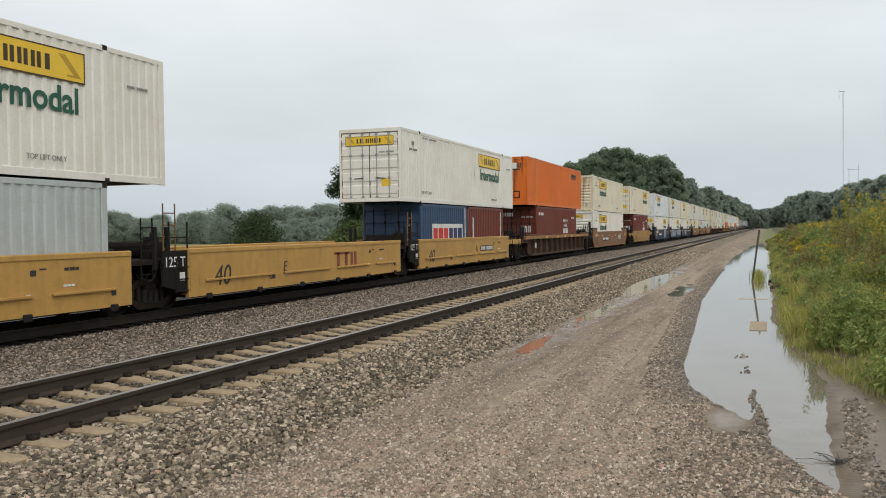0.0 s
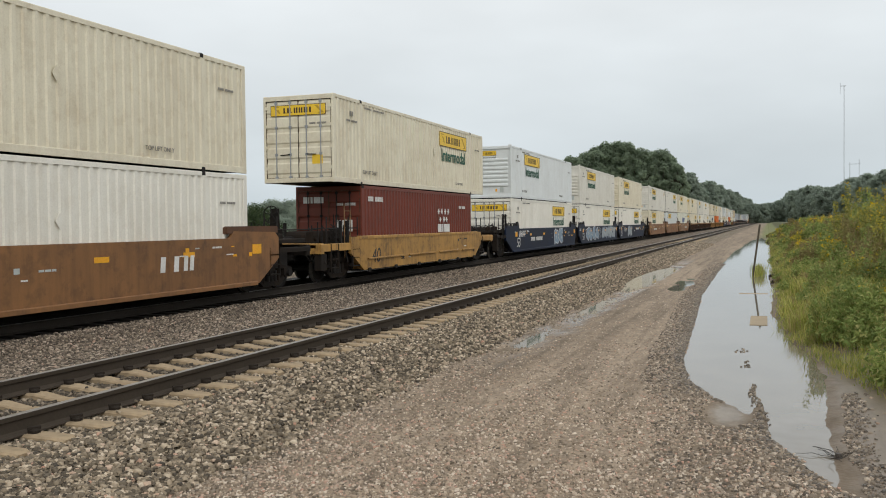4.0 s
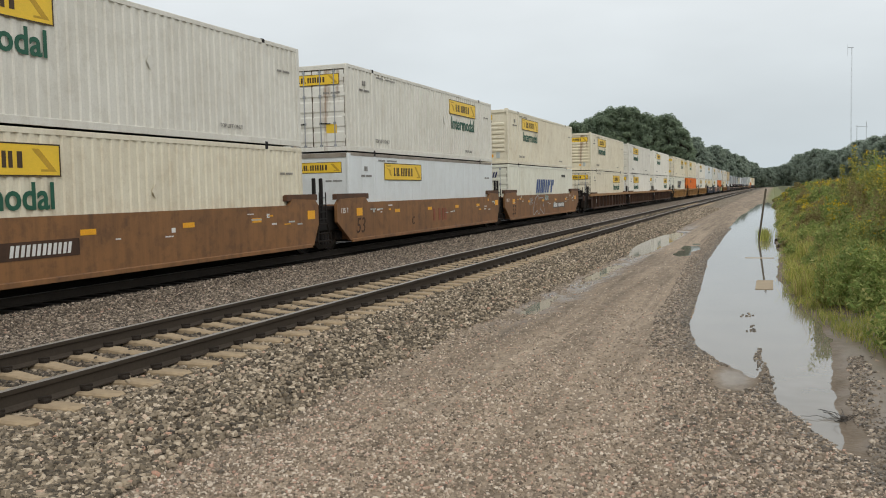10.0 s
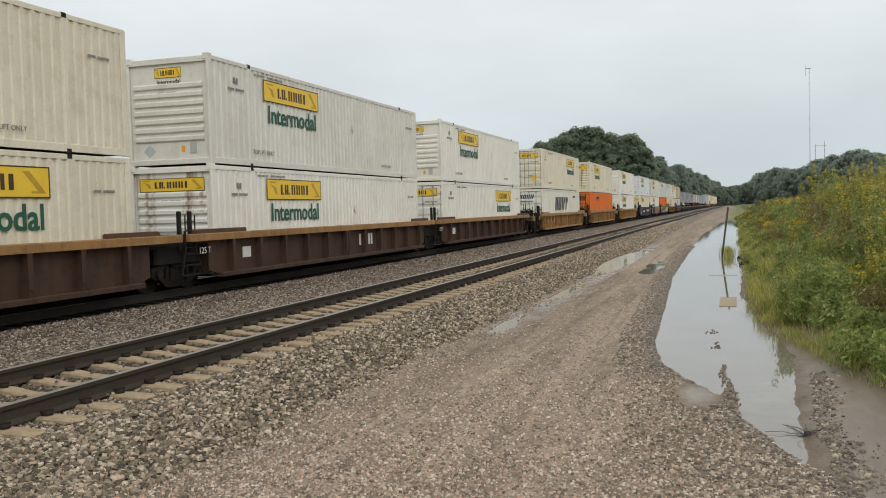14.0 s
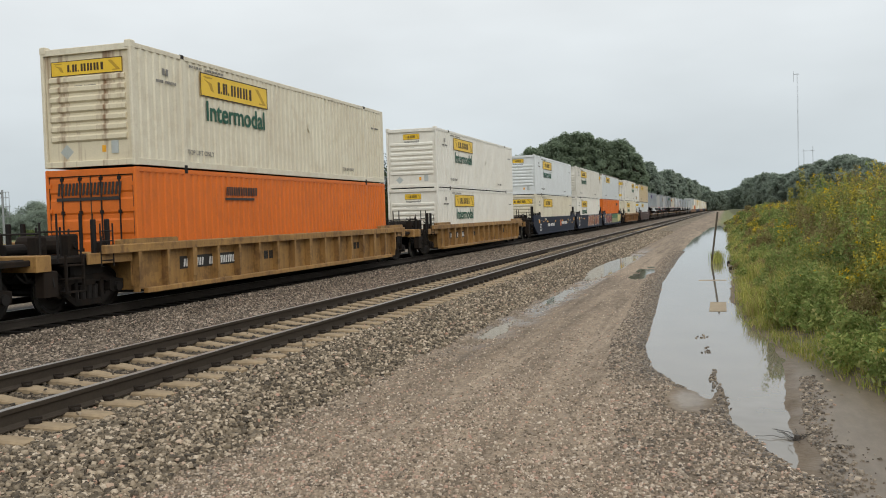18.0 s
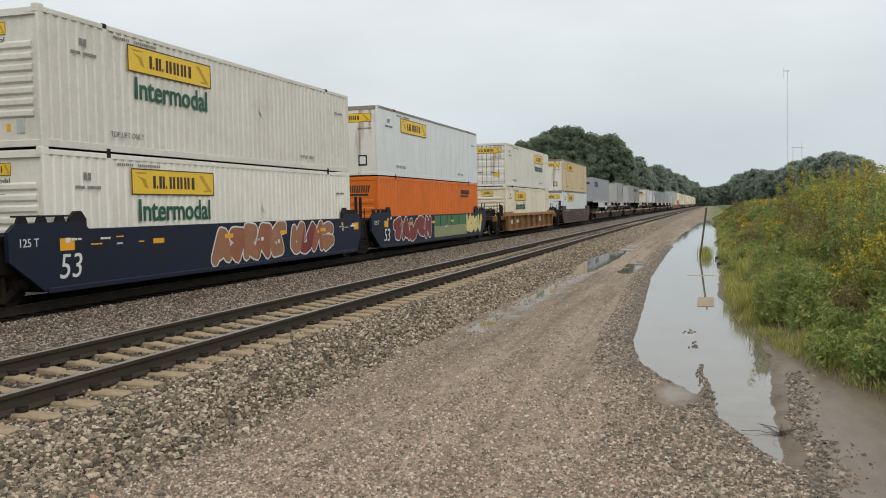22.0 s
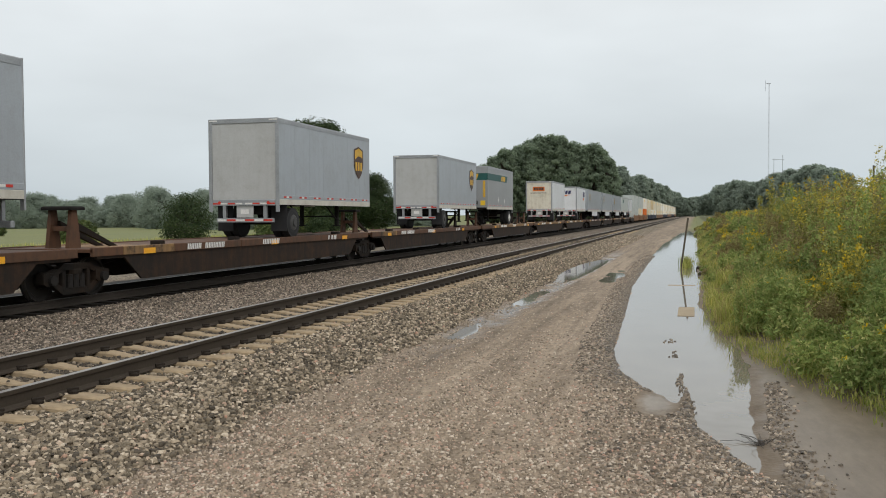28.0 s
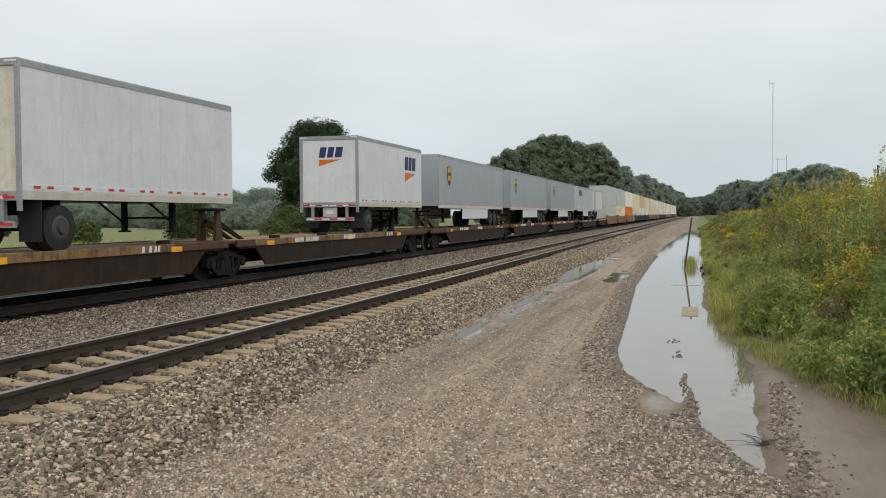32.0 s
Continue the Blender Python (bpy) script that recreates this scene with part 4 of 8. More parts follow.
def skin_roof(L, hw):
    s = Shape()
    n = round(L / 0.5)
    for i in range(n):
        y0, y1 = 0.06 + (L - 0.12) * i / n, 0.06 + (L - 0.12) * (i + 1) / n
        s.box(-hw + 0.05, hw - 0.05, y0, y0 + (y1 - y0) * 0.6, H - 0.05, H - 0.012)
        s.box(-hw + 0.05, hw - 0.05, y0 + (y1 - y0) * 0.6, y1, H - 0.05, H - 0.03)
    return s


# ---- the train: running gear ----
def bogie(parent, y, wheel_r=0.46):
    b = tagged(new("bogie"), "grimy cast steel three-piece truck")
    b.parent = parent
    b.matrix_basis = pose(0, y, 0)
    for sx in (1, -1):
        s = Shape()
        x0, x1 = sx * 1.0 - 0.07, sx * 1.0 + 0.07
        s.prism([(-1.12, 0.50), (-1.12, 0.62), (-0.60, 0.70), (-0.46, 0.80), (0.46, 0.80), (0.60, 0.70), (1.12, 0.62), (1.12, 0.50), (0.62, 0.58), (0.40, 0.66), (-0.40, 0.66), (-0.62, 0.58)], "x", x0, x1)
        s.prism([(-0.98, 0.46), (-0.46, 0.12), (0.46, 0.12), (0.98, 0.46), (0.80, 0.46), (0.40, 0.26), (-0.40, 0.26), (-0.80, 0.46)], "x", x0 + 0.01, x1 - 0.01)
        for yy in (-0.42, 0.42):
            s.cbox(x0, x1, yy - 0.055, yy + 0.055, 0.2, 0.70, 0.015)
        for yy in (-0.875, 0.875):
            s.prism([(yy - 0.24, 0.40), (yy - 0.24, 0.62), (yy + 0.24, 0.62), (yy + 0.24, 0.40), (yy + 0.14, 0.34), (yy - 0.14, 0.34)], "x", sx * 1.0 - 0.10, sx * 1.0 + 0.10)
        part("side_frame", s, DIRTYSTEEL, b)
        for k in range(3 if sx > 0 else 0):
            part("spring", Shape().disc(sx * 1.02, -0.2 + k * 0.2, 0, 0.075, "z", 0.25, 0.56, 10), CASTING, b)
        for yy in (-0.875, 0.875) if sx > 0 else ():
            part("bearing_cap", Shape().disc(sx * 1.10, yy, 0.46, 0.11, "x", 0, sx * 0.08, 14), CASTING, b)
    part("bolster_end", Shape().cbox(0.98, 1.10, -0.17, 0.17, 0.56, 0.68, 0.03), DIRTYSTEEL, b)
    part("bolster", Shape().cbox(-1.05, 1.05, -0.20, 0.20, 0.42, 0.74, 0.03), DIRTYSTEEL, b)
    if "wheelset" not in BOXES:
        r = wheel_r
        half = [(0.68, 0.085), (0.68, 0.2), (0.685, r + 0.026), (0.715, r + 0.026), (0.722, r), (0.818, r - 0.006), (0.82, r - 0.07), (0.79, r - 0.10), (0.785, 0.19), (0.84, 0.17), (0.845, 0.09), (0.95, 0.07), (0.95, 0.0)]
        w = Shape()
        prof = [(-x, q) for x, q in reversed(half)] + half
        n = 28
        w.v = [(x, q * math.cos(2 * math.pi * k / n), q * math.sin(2 * math.pi * k / n)) for x, q in prof for k in range(n)]
        w.f = [(i * n + k, i * n + (k + 1) % n, (i + 1) * n + (k + 1) % n, (i + 1) * n + k) for i in range(len(prof) - 1) for k in range(n)]
        wheels = BOXES["wheelset"] = w.mesh("wheelset", WHEELST)
        wheels.materials.append(TREAD)
        for f in wheels.polygons:
            if all(r - 0.012 < math.hypot(wheels.vertices[i].co.y, wheels.vertices[i].co.z) < r + 0.004 for i in f.vertices):
                f.material_index = 1
    for yy in (-0.875, 0.875):
        ob = tagged(new("wheelset", BOXES["wheelset"]), "steel wheels on one axle")
        ob.parent = b
        ob.matrix_basis = pose(0, yy, wheel_r)
    return b


def ladder(parent, x, y, z0, z1, mat, w=0.42, n=4):
    s = Shape()
    for yy in (y, y + w):
        s.rod((x, yy, z0), (x, yy, z1), 0.018)
    for k in range(n):
        z = z0 + (z1 - z0) * (k + 0.6) / (n + 0.4)
        s.rod((x, y, z), (x, y + w, z), 0.015)
    return part("ladder", s, mat, parent)


def stanchions(parent, ys, x, z0, z1, mat):
    for y in ys:
        s = Shape().cbox(x - 0.05, x + 0.05, y - 0.05, y + 0.05, z0, z1, 0.015)
        part("stanchion", s, mat, parent)


def sill_ends(body, w0, w1, pitch_a, pitch_b):
    """Where the side sills of a smooth-sided unit begin and end."""
    ea = max(pitch_a + 0.25, w0 - (1.4 if body is BLUEW or w0 - pitch_a < 2 else 0.8))
    return ea, w1 + (0.4 if pitch_b - w1 < 2 else 1.1)


def well_body(car, body, kind, w0, w1, pitch_a, pitch_b, top=1.42):
    """Sides, floor and end platforms of one well unit. w0, w1: the well's ends; pitch_a, pitch_b: how far the platforms reach."""
    hw = 1.54 if kind == "ribs" else 1.42
    inside = 1.32
    low = 0.30
    for sx in (1, -1):
        xi, xo = sorted((sx * (hw - 0.10), sx * hw))
        if kind == "smooth":
            ea, eb = sill_ends(body, w0, w1, pitch_a, pitch_b)
            poly = [(ea, top - 0.72), (w0 - 0.05, low), (w1 + 0.05, low), (eb, top - 0.72), (eb, top - 0.14), (eb - 0.2, top + 0.02), (w1 - 1.15, top + 0.06), (w1 - 1.35, top - 0.12), (w0 + 1.35, top - 0.12), (w0 + 1.15, top + 0.06), (ea + 0.2, top + 0.02), (ea, top - 0.14)]
            side = part("side_sill", Shape().prism(poly, "x", xi, xo), body, car)
            part("lower_chord", Shape().cbox(min(sx * (hw - 0.05), sx * (hw + 0.03)), max(sx * (hw - 0.05), sx * (hw + 0.03)), w0 + 0.05, w1 - 0.05, low - 0.05, low + 0.06, 0.02), body, side)
        elif kind == "flat40":
            poly = [(w0 - 0.3, low), (w1 + 0.3, low), (w1 + 0.3, top), (w0 - 0.3, top)] if body is WAGONYEL else [(w0 - 0.9, low + 0.6), (w0 + 0.1, low), (w1 - 0.1, low), (w1 + 0.9, low + 0.6), (w1 + 0.9, top), (w0 - 0.9, top)]
            side = part("side_sill", Shape().prism(poly, "x", xi, xo), body, car)
            part("top_chord", Shape().cbox(min(sx * (hw - 0.09), sx * (hw + 0.025)), max(sx * (hw - 0.09), sx * (hw + 0.025)), w0 - 0.3, w1 + 0.3, top - 0.08, top + 0.03, 0.02), body, side)
            for k, (a, b) in enumerate(((0.03, 0.28), (0.33, 0.56), (0.60, 0.80), (0.84, 0.98))):
                z = low + 0.36
                y0, y1 = w0 + (w1 - w0) * a, w0 + (w1 - w0) * b
                part("step_rail", Shape().cbox(min(sx * hw, sx * (hw + 0.07)), max(sx * hw, sx * (hw + 0.07)), y0, y1, z, z + 0.05, 0.01), body, side)
            for k in range(6):
                y = w0 + 0.4 + (w1 - w0 - 0.8) * k / 5
                part("lamp_bracket", Shape().cbox(min(sx * hw, sx * (hw + 0.05)), max(sx * hw, sx * (hw + 0.05)), y, y + 0.22, low - 0.08, low + 0.06, 0.015), CASTING, side)
        else:
            inner = [(w0 - 0.2, low + 0.15), (w0 + 0.3, low), (w1 - 0.3, low), (w1 + 0.2, low + 0.15), (w1 + 0.2, top - 0.1), (w0 - 0.2, top - 0.1)]
            side = part("side_sheet", Shape().prism(inner, "x", min(sx * 1.31, sx * 1.34), max(sx * 1.31, sx * 1.34)), body, car)
            part("top_chord", Shape().cbox(min(sx * (hw - 0.18), sx * hw), max(sx * (hw - 0.18), sx * hw), w0 - 1.3, w1 + 1.3, top - 0.17, top + 0.02, 0.02), body if body not in (DARKBR, OCHRE) else CHORD, side)
            part("bottom_chord", Shape().cbox(min(sx * (hw - 0.18), sx * (hw - 0.03)), max(sx * (hw - 0.18), sx * (hw - 0.03)), w0 + 0.2, w1 - 0.2, low - 0.06, low + 0.06, 0.02), body, side)
            n = 15 if body is WAGONOLD else 11 if body is DARKBR else 8
            for k in range(n + 1 if sx > 0 else 0):
                y = w0 - 0.1 + (w1 - w0 + 0.2) * k / n
                if body is DARKBR:
                    y = (w0 + w1) / 2 + (0.10 + 1.5 * (k - 6) if k > 5 else -0.10 - 1.5 * (5 - k))
                wd = 0.09 if body is DARKBR else (0.15 if k in (2, 8, 13) else 0.07) if n > 10 else (0.20 if k in (0, 4, 8) else 0.11)
                rib = Shape().prism([(1.338, low - 0.02), (hw - 0.06, low - 0.02), (hw - 0.015, low + 0.25), (hw - 0.015, top - 0.165), (1.338, top - 0.165)], "y", y - wd / 2, y + wd / 2)
                rib.box(hw - 0.02, hw - 0.004, y - wd / 2 - 0.02, y + wd / 2 + 0.02, low + 0.22, top - 0.17)
                part("rib", rib, body, side)
    part("floor", Shape().box(-inside, inside, w0, w1, 0.27, 0.33), BLACKST, car)
    deck = top - 0.16
    for a, b, end in ((pitch_a, w0 - 0.05, -1), (w1 + 0.05, pitch_b, 1)):
        part("platform", Shape().cbox(-1.22, 1.22, a, b, deck - 0.16, deck - 0.04, 0.02), DIRTYSTEEL, car)
        part("centre_beam", Shape().cbox(-0.35, 0.35, a, b, deck - 0.55, deck - 0.10, 0.03), BLACKST, car)
        wall = w0 if end < 0 else w1
        part("bulkhead", Shape().cbox(-inside + 0.012, inside - 0.012, wall - 0.06, wall + 0.06, 0.34, deck, 0.02), body, car)
    if kind == "smooth" and body is BLUEW:
        for sx in (1, -1):
            for w in (w0 + 1.05, w1 - 1.05):
                g = Shape().prism([(w - 0.26, top - 0.08), (w + 0.26, top - 0.08), (w + 0.26, top + 0.10), (w + 0.10, top + 0.27), (w - 0.10, top + 0.27), (w - 0.26, top + 0.10)], "x", min(sx * (hw - 0.10), sx * (hw - 0.02)), max(sx * (hw - 0.10), sx * (hw - 0.02)))
                part("guide", g, CASTING, car, "black steel container guide")
        ea, eb = sill_ends(body, w0, w1, pitch_a, pitch_b)
        for a, b in ((ea + 0.15, w0 + 0.8), (w1 - 0.8, eb - 0.1)):
            rail = Shape().cbox(hw - 0.09, hw - 0.05, a, b, top + 0.15, top + 0.19, 0.01)
            for k in range(3):
                y = a + 0.12 + (b - a - 0.55) * k / 2
                rail.prism([(y, top - 0.02), (y + 0.36, top - 0.02), (y + 0.28, top + 0.15), (y + 0.08, top + 0.15)], "x", hw - 0.12, hw - 0.06)
            part("step_rail", rail, CASTING, car, "black running rail on brackets")
    elif kind != "flat40":
        lift = 0.13 if kind == "ribs" else 0.19
        ea, eb = sill_ends(body, w0, w1, pitch_a, pitch_b)
        for sx in (1, -1):
            for a, b in ((ea + 0.02, w0 + 1.45), (w1 - 1.45, eb - 0.02)):
                x0, x1 = sorted((sx * (hw - 0.17), sx * (hw - 0.02)))
                hood = Shape().prism([(a, top + 0.0), (b, top + 0.0), (b, top + lift - 0.03), (b - 0.05, top + lift), (a + 0.05, top + lift), (a, top + lift - 0.03)], "x", x0, x1)
                part("end_hood", hood, RUST if body in (BROWNW, DARKBR) else CHORD if body is OCHRE else body, car, "raised steel end hood")


def brake_stand(car, y):
    s = Shape().cbox(-0.95, -0.55, y - 0.16, y + 0.14, 1.2, 1.75, 0.03).prism([(y - 0.12, 1.7), (y + 0.12, 1.7), (y + 0.10, 2.42), (y - 0.06, 2.42)], "x", -0.90, -0.66)
    st = part("brake_stand", s, DIRTYSTEEL, car)
    r = Shape()
    cz = 2.22
    for k in range(16):
        a, b = 2 * math.pi * k / 16, 2 * math.pi * (k + 1) / 16
        r.rod((-0.8 + 0.28 * math.cos(a), y - 0.18, cz + 0.28 * math.sin(a)), (-0.8 + 0.28 * math.cos(b), y - 0.18, cz + 0.28 * math.sin(b)), 0.02, 5)
    for k in range(5):
        a = 2 * math.pi * k / 5 + 0.4
        r.rod((-0.8, y - 0.14, cz), (-0.8 + 0.28 * math.cos(a), y - 0.18, cz + 0.28 * math.sin(a)), 0.016, 5)
    part("brake_wheel", r, CASTING, st)


def end_gear(car, a, b, seed):
    """Brake reservoir, valves, hoses, levers, pipes and rails on the platform between a and b."""
    rnd = random.Random(seed)
    mid = (a + b) / 2
    part("air_reservoir", Shape().disc(0, mid + 0.25, 1.45, 0.22, "x", -0.75, 0.55, 14).disc(0, mid + 0.25, 1.45, 0.16, "x", 0.55, 0.66, 14, 0.05), DIRTYSTEEL, car)
    part("brake_cylinder", Shape().disc(-0.5, mid - 0.3, 1.36, 0.13, "y", -0.3, 0.3, 12).rod((-0.5, mid, 1.36), (-0.5, mid + 0.75, 1.36), 0.025, 6), CASTING, car)
    s = Shape()
    s.rod((-1.3, a + 0.1, 1.05), (1.3, a + 0.1, 1.05), 0.022, 5)
    s.rod((1.3, a + 0.1, 1.05), (1.38, a + 0.1, 0.62), 0.022, 5)
    s.rod((0.9, a + 0.02, 1.12), (0.9, b, 1.12), 0.03, 6).rod((1.05, a + 0.02, 1.2), (1.05, b, 1.2), 0.02, 6)
    part("uncoupling_lever", s, CASTING, car)
    for k in range(3):
        x, y = rnd.uniform(0.6, 1.2), a + (b - a) * (0.14 + 0.33 * k)
        h = rnd.uniform(0.28, 0.62)
        box = Shape().cbox(x - 0.13, x + 0.13, y - 0.16, y + 0.16, 1.15, 1.2 + h, 0.03).rod((x, y, 1.2 + h), (x - 0.25, y + 0.3, 1.3 + h), 0.025, 5).disc(x + 0.13, y, 1.15 + 0.6 * h, 0.07, "x", 0, 0.05, 10)
        part("valve_box", box, DIRTYSTEEL, car)
    for k in range(3):
        x, y = rnd.uniform(0.4, 1.3), a + rnd.uniform(0.0, 0.3)
        p = Vector((x, y, 1.1))
        hose = Shape()
        for j in range(6):
            q = p + Vector((rnd.uniform(-0.05, 0.05), -0.1, -0.18 + 0.06 * j))
            hose.rod(p, q, 0.024, 6)
            p = q
        part("air_hose", hose, BLACKST, car)
    for x in (0.8, 1.32):
        s = Shape()
        for y in (a + 0.3, a + 1.0):
            s.rod((x, y, 1.1), (x, y, 2.12 if x > 1 else 1.85), 0.024, 5)
        s.rod((x, a + 0.3, 1.75), (x, a + 1.0, 1.75), 0.02, 5)
        part("grab_iron", s, CASTING, car)
    st = Shape()
    for z in (0.46, 0.74, 1.02):
        st.box(1.20, 1.42, a + 0.45, a + 0.95, z, z + 0.03)
    for y in (a + 0.43, a + 0.95):
        st.box(1.36, 1.42, y, y + 0.03, 0.44, 1.25)
    part("side_step", st, DIRTYSTEEL, car, "grimy steel steps")
    # dark block added to fill the space beneath the platform
    part("articulation_housing", Shape().cbox(-1.05, 1.05, mid - 0.3, mid + 0.75, 0.62, 1.22, 0.05), CASTING, car)


def coupler(car, y, d):
    s = Shape().cbox(-0.14, 0.14, min(y, y + d * 0.9), max(y, y + d * 0.9), 0.72, 0.98, 0.03)
    s.cbox(-0.22, 0.22, min(y + d * 0.75, y + d * 1.1), max(y + d * 0.75, y + d * 1.1), 0.68, 1.02, 0.05)
    part("coupler", s, BLACKST, car)


def well_car(body, kind, well, lead, tail, name, number=None, label="", tag_mat=None):
    """One well unit, its origin where the carried box's front stands. well: its length. lead, tail: 'end' or 'joint'."""
    car = thing("well_car", label, "rail car", "well cars of the train")
    w0, w1 = (-0.3, 16.45) if well > 13 else ((16.15 - 12.7) / 2, (16.15 + 12.7) / 2)
    dull = kind == "smooth"
    reach_a = -3.35 if lead == "end" else -1.55
    reach_b = 16.15 + (3.35 if tail == "end" else 1.55)
    if well < 13:
        reach_a, reach_b = w0 - (3.0 if lead == "end" else 1.3), w1 + (3.0 if tail == "end" else 1.3)
    step = w0 - (2.15 if kind == "smooth" and lead == "joint" else 1.3)
    top = {"smooth": 1.66, "flat40": 1.45, "ribs": 1.40}[kind]
    well_body(car, body, kind, w0, w1, reach_a, reach_b, top)
    if lead == "end":
        bogie(car, reach_a + 1.75)
        coupler(car, reach_a, -1)
        brake_stand(car, reach_a + 0.9)
        end_gear(car, reach_a + 0.2, w0 - 0.2, 3)
        s = Shape()
        for x in (-1.2, 1.2):
            s.rod((x, reach_a + 0.15, 1.2), (x, reach_a + 0.15, 1.95), 0.022)
        s.rod((-1.2, reach_a + 0.15, 1.72), (1.2, reach_a + 0.15, 1.72), 0.02)
        part("handrail", s, CASTING, car)
        part("end_sill", Shape().cbox(-1.38, 1.38, reach_a, reach_a + 0.25, 0.95, 1.28, 0.02), DIRTYSTEEL if dull else body, car)
        part("corner_step", Shape().cbox(1.10, 1.36, reach_a + 0.05, reach_a + 0.45, 0.42, 0.95, 0.02), DIRTYSTEEL, car)
        for sx in (1, -1):
            part("fascia", Shape().cbox(min(sx * 1.32, sx * 1.40), max(sx * 1.32, sx * 1.40), reach_a if kind != "ribs" else w0 - 1.7, w0 - 0.2, 1.08 if dull else 1.02, 1.22 if dull else 1.26, 0.02), DIRTYSTEEL if dull else body, car)
    else:
        bogie(car, reach_a + 0.05)
        if kind == "flat40":
            for sx in (1, -1):
                part("joint_shroud", Shape().prism([(w0 - 1.25, 0.62), (w0 - 0.32, 0.42), (w0 - 0.32, 1.44), (w0 - 1.25, 1.44)], "x", min(sx * 1.34, sx * 1.40), max(sx * 1.34, sx * 1.40)), BLACKST, car, "black end panel")
            lettering("125 T", 0.34, PALE, car, 1.405, w0 - 1.2, 1.06)
            part("label_card", Shape().box(1.402, 1.406, w0 - 0.62, w0 - 0.42, 0.72, 0.92), PALE, car)
        else:
            lettering("125 T", 0.24, PALE, car, 1.424 if kind == "smooth" else 1.41, w0 - 0.75, 1.22 if kind == "smooth" else 0.9)
            # dark block added to fill the gap between the units
            part("articulation_housing", Shape().cbox(-1.15, 1.15, w0 - 2.2, w0 - 0.35, 0.70, 1.40, 0.05), CASTING, car)
            flare = Shape()
            for a, b in ((step, step - 0.22), (step + 0.46, step + 0.68)):
                flare.rod((1.38, a, 1.0), (1.42, b, 0.40), 0.028, 6).rod((1.38, a, 1.0), (1.38, a, 1.5), 0.028, 6)
            flare.box(1.28, 1.44, step - 0.22, step + 0.68, 0.37, 0.41).box(1.30, 1.44, step - 0.14, step + 0.60, 0.62, 0.65).box(1.30, 1.44, step - 0.04, step + 0.50, 0.9, 0.93)
            part("side_step", flare, DIRTYSTEEL, car, "grimy flared step frame")
    if tail == "end":
        bogie(car, reach_b - 1.75)
        coupler(car, reach_b, 1)
        end_gear(car, w1 + 0.2, reach_b - 0.2, 4)
        part("end_sill", Shape().cbox(-1.38, 1.38, reach_b - 0.25, reach_b, 0.95, 1.28, 0.02), DIRTYSTEEL if dull else body, car)
        for sx in (1, -1):
            part("fascia", Shape().cbox(min(sx * 1.32, sx * 1.40), max(sx * 1.32, sx * 1.40), w1 + 0.2, reach_b if kind != "ribs" else w1 + 1.7, 1.08 if dull else 1.02, 1.22 if dull else 1.26, 0.02), DIRTYSTEEL if dull else body, car)
    if kind == "flat40":
        ladder(car, 1.20, w0 - 0.95, 0.75, 2.55, DECKTAN, 0.45, 6)
        ladder(car, 1.20, w0 - 1.75, 0.75, 2.2, BLACKST, 0.4, 5)
        end_gear(car, w0 - 1.2, w0 - 0.2, 9)
    else:
        ladder(car, 1.40, step, 0.95, 1.9, CASTING)
    stanchions(car, (step, step + 0.46), 1.22, 1.0, 2.34 if kind == "smooth" else 2.0, CASTING)
    stanchions(car, (w0 - 1.2, w0 - 0.75), -1.18, 1.2, 1.95, CASTING)
    lm = tag_mat or PALE
    x = 1.425
    if number:
        lettering(number, 0.74, DARKBR if body is BROWNW else MAROONINK if body is MAROON else lm, car, x, w0 + (0.35 if lead == "joint" and kind == "smooth" else 0.75), 0.52, shear=0.18)
    if kind == "ribs":
        x = 1.343
    if number != "40" and body not in (DARKBR, WAGONOLD):
        for k, u in enumerate((0.04, 0.22, 0.42, 0.62, 0.80, 0.93)):
            y = w0 + (w1 - w0) * u
            lo, hi = (1.12, 1.24)
            if dull and k in (0, 5):
                y, lo, hi = (w0 + 0.42 if k == 0 else w1 - 0.3), 1.10, 1.36
            if body is not MAROON:
                part("reflector", Shape().box(x, x + 0.004, y, y + 0.45, lo, hi), REFLECTOR, car)
    if kind == "smooth":
        if body is BROWNW:
            part("number_board", Shape().box(x, x + 0.003, w0 + 3.75, w0 + 7.0, 0.74, 1.08), DARKBR, car, "dark painted patch")
        if body is not MAROON:
            bars_of(car, x + 0.003, w0 + 3.9, 0.80, 2.9, 0.22, lm, NUMBER, lean=0.2, name="number_mark")
    if kind == "ribs":
        if body is WAGONOLD:
            part("number_board", Shape().box(x, x + 0.004, w0 + 1.75, w0 + 4.7, 0.70, 1.02), INK, car, "black painted patch")
            bars_of(car, x + 0.007, w0 + 1.9, 0.75, 2.6, 0.2, PALE, NUMBER, lean=0.2, name="number_mark")
        else:
            part("side_plate", Shape().box(x, x + 0.006, w0 + 1.5, w0 + 1.95, 0.68, 0.98), PALE, car)
    return car


# ---- the train: road trailers and the flat cars under them ----
def road_wheel(parent, y, x, r=0.50, bright=False):
    s = Shape().disc(0, 0, 0, r, "x", -0.13, 0.13, 24).disc(0, 0, 0, r - 0.06, "x", 0.13, 0.15, 24, r - 0.14)
    ob = part("wheel", s, RUBBER, parent, "black rubber tyre")
    ob.matrix_basis = pose(x, y, r)
    d = -1 if x < 0 else 1
    part("inner_tyre", Shape().disc(-d * 0.32, 0, 0, r, "x", -0.13, 0.13, 24), RUBBER, ob)
    part("rim", Shape().disc(d * 0.14, 0, 0, 0.30, "x", 0, d * 0.03, 20, 0.22).disc(d * 0.12, 0, 0, 0.12, "x", 0, d * 0.10, 14), PALE if bright else DARKRIM, ob, "steel rim")
    return ob


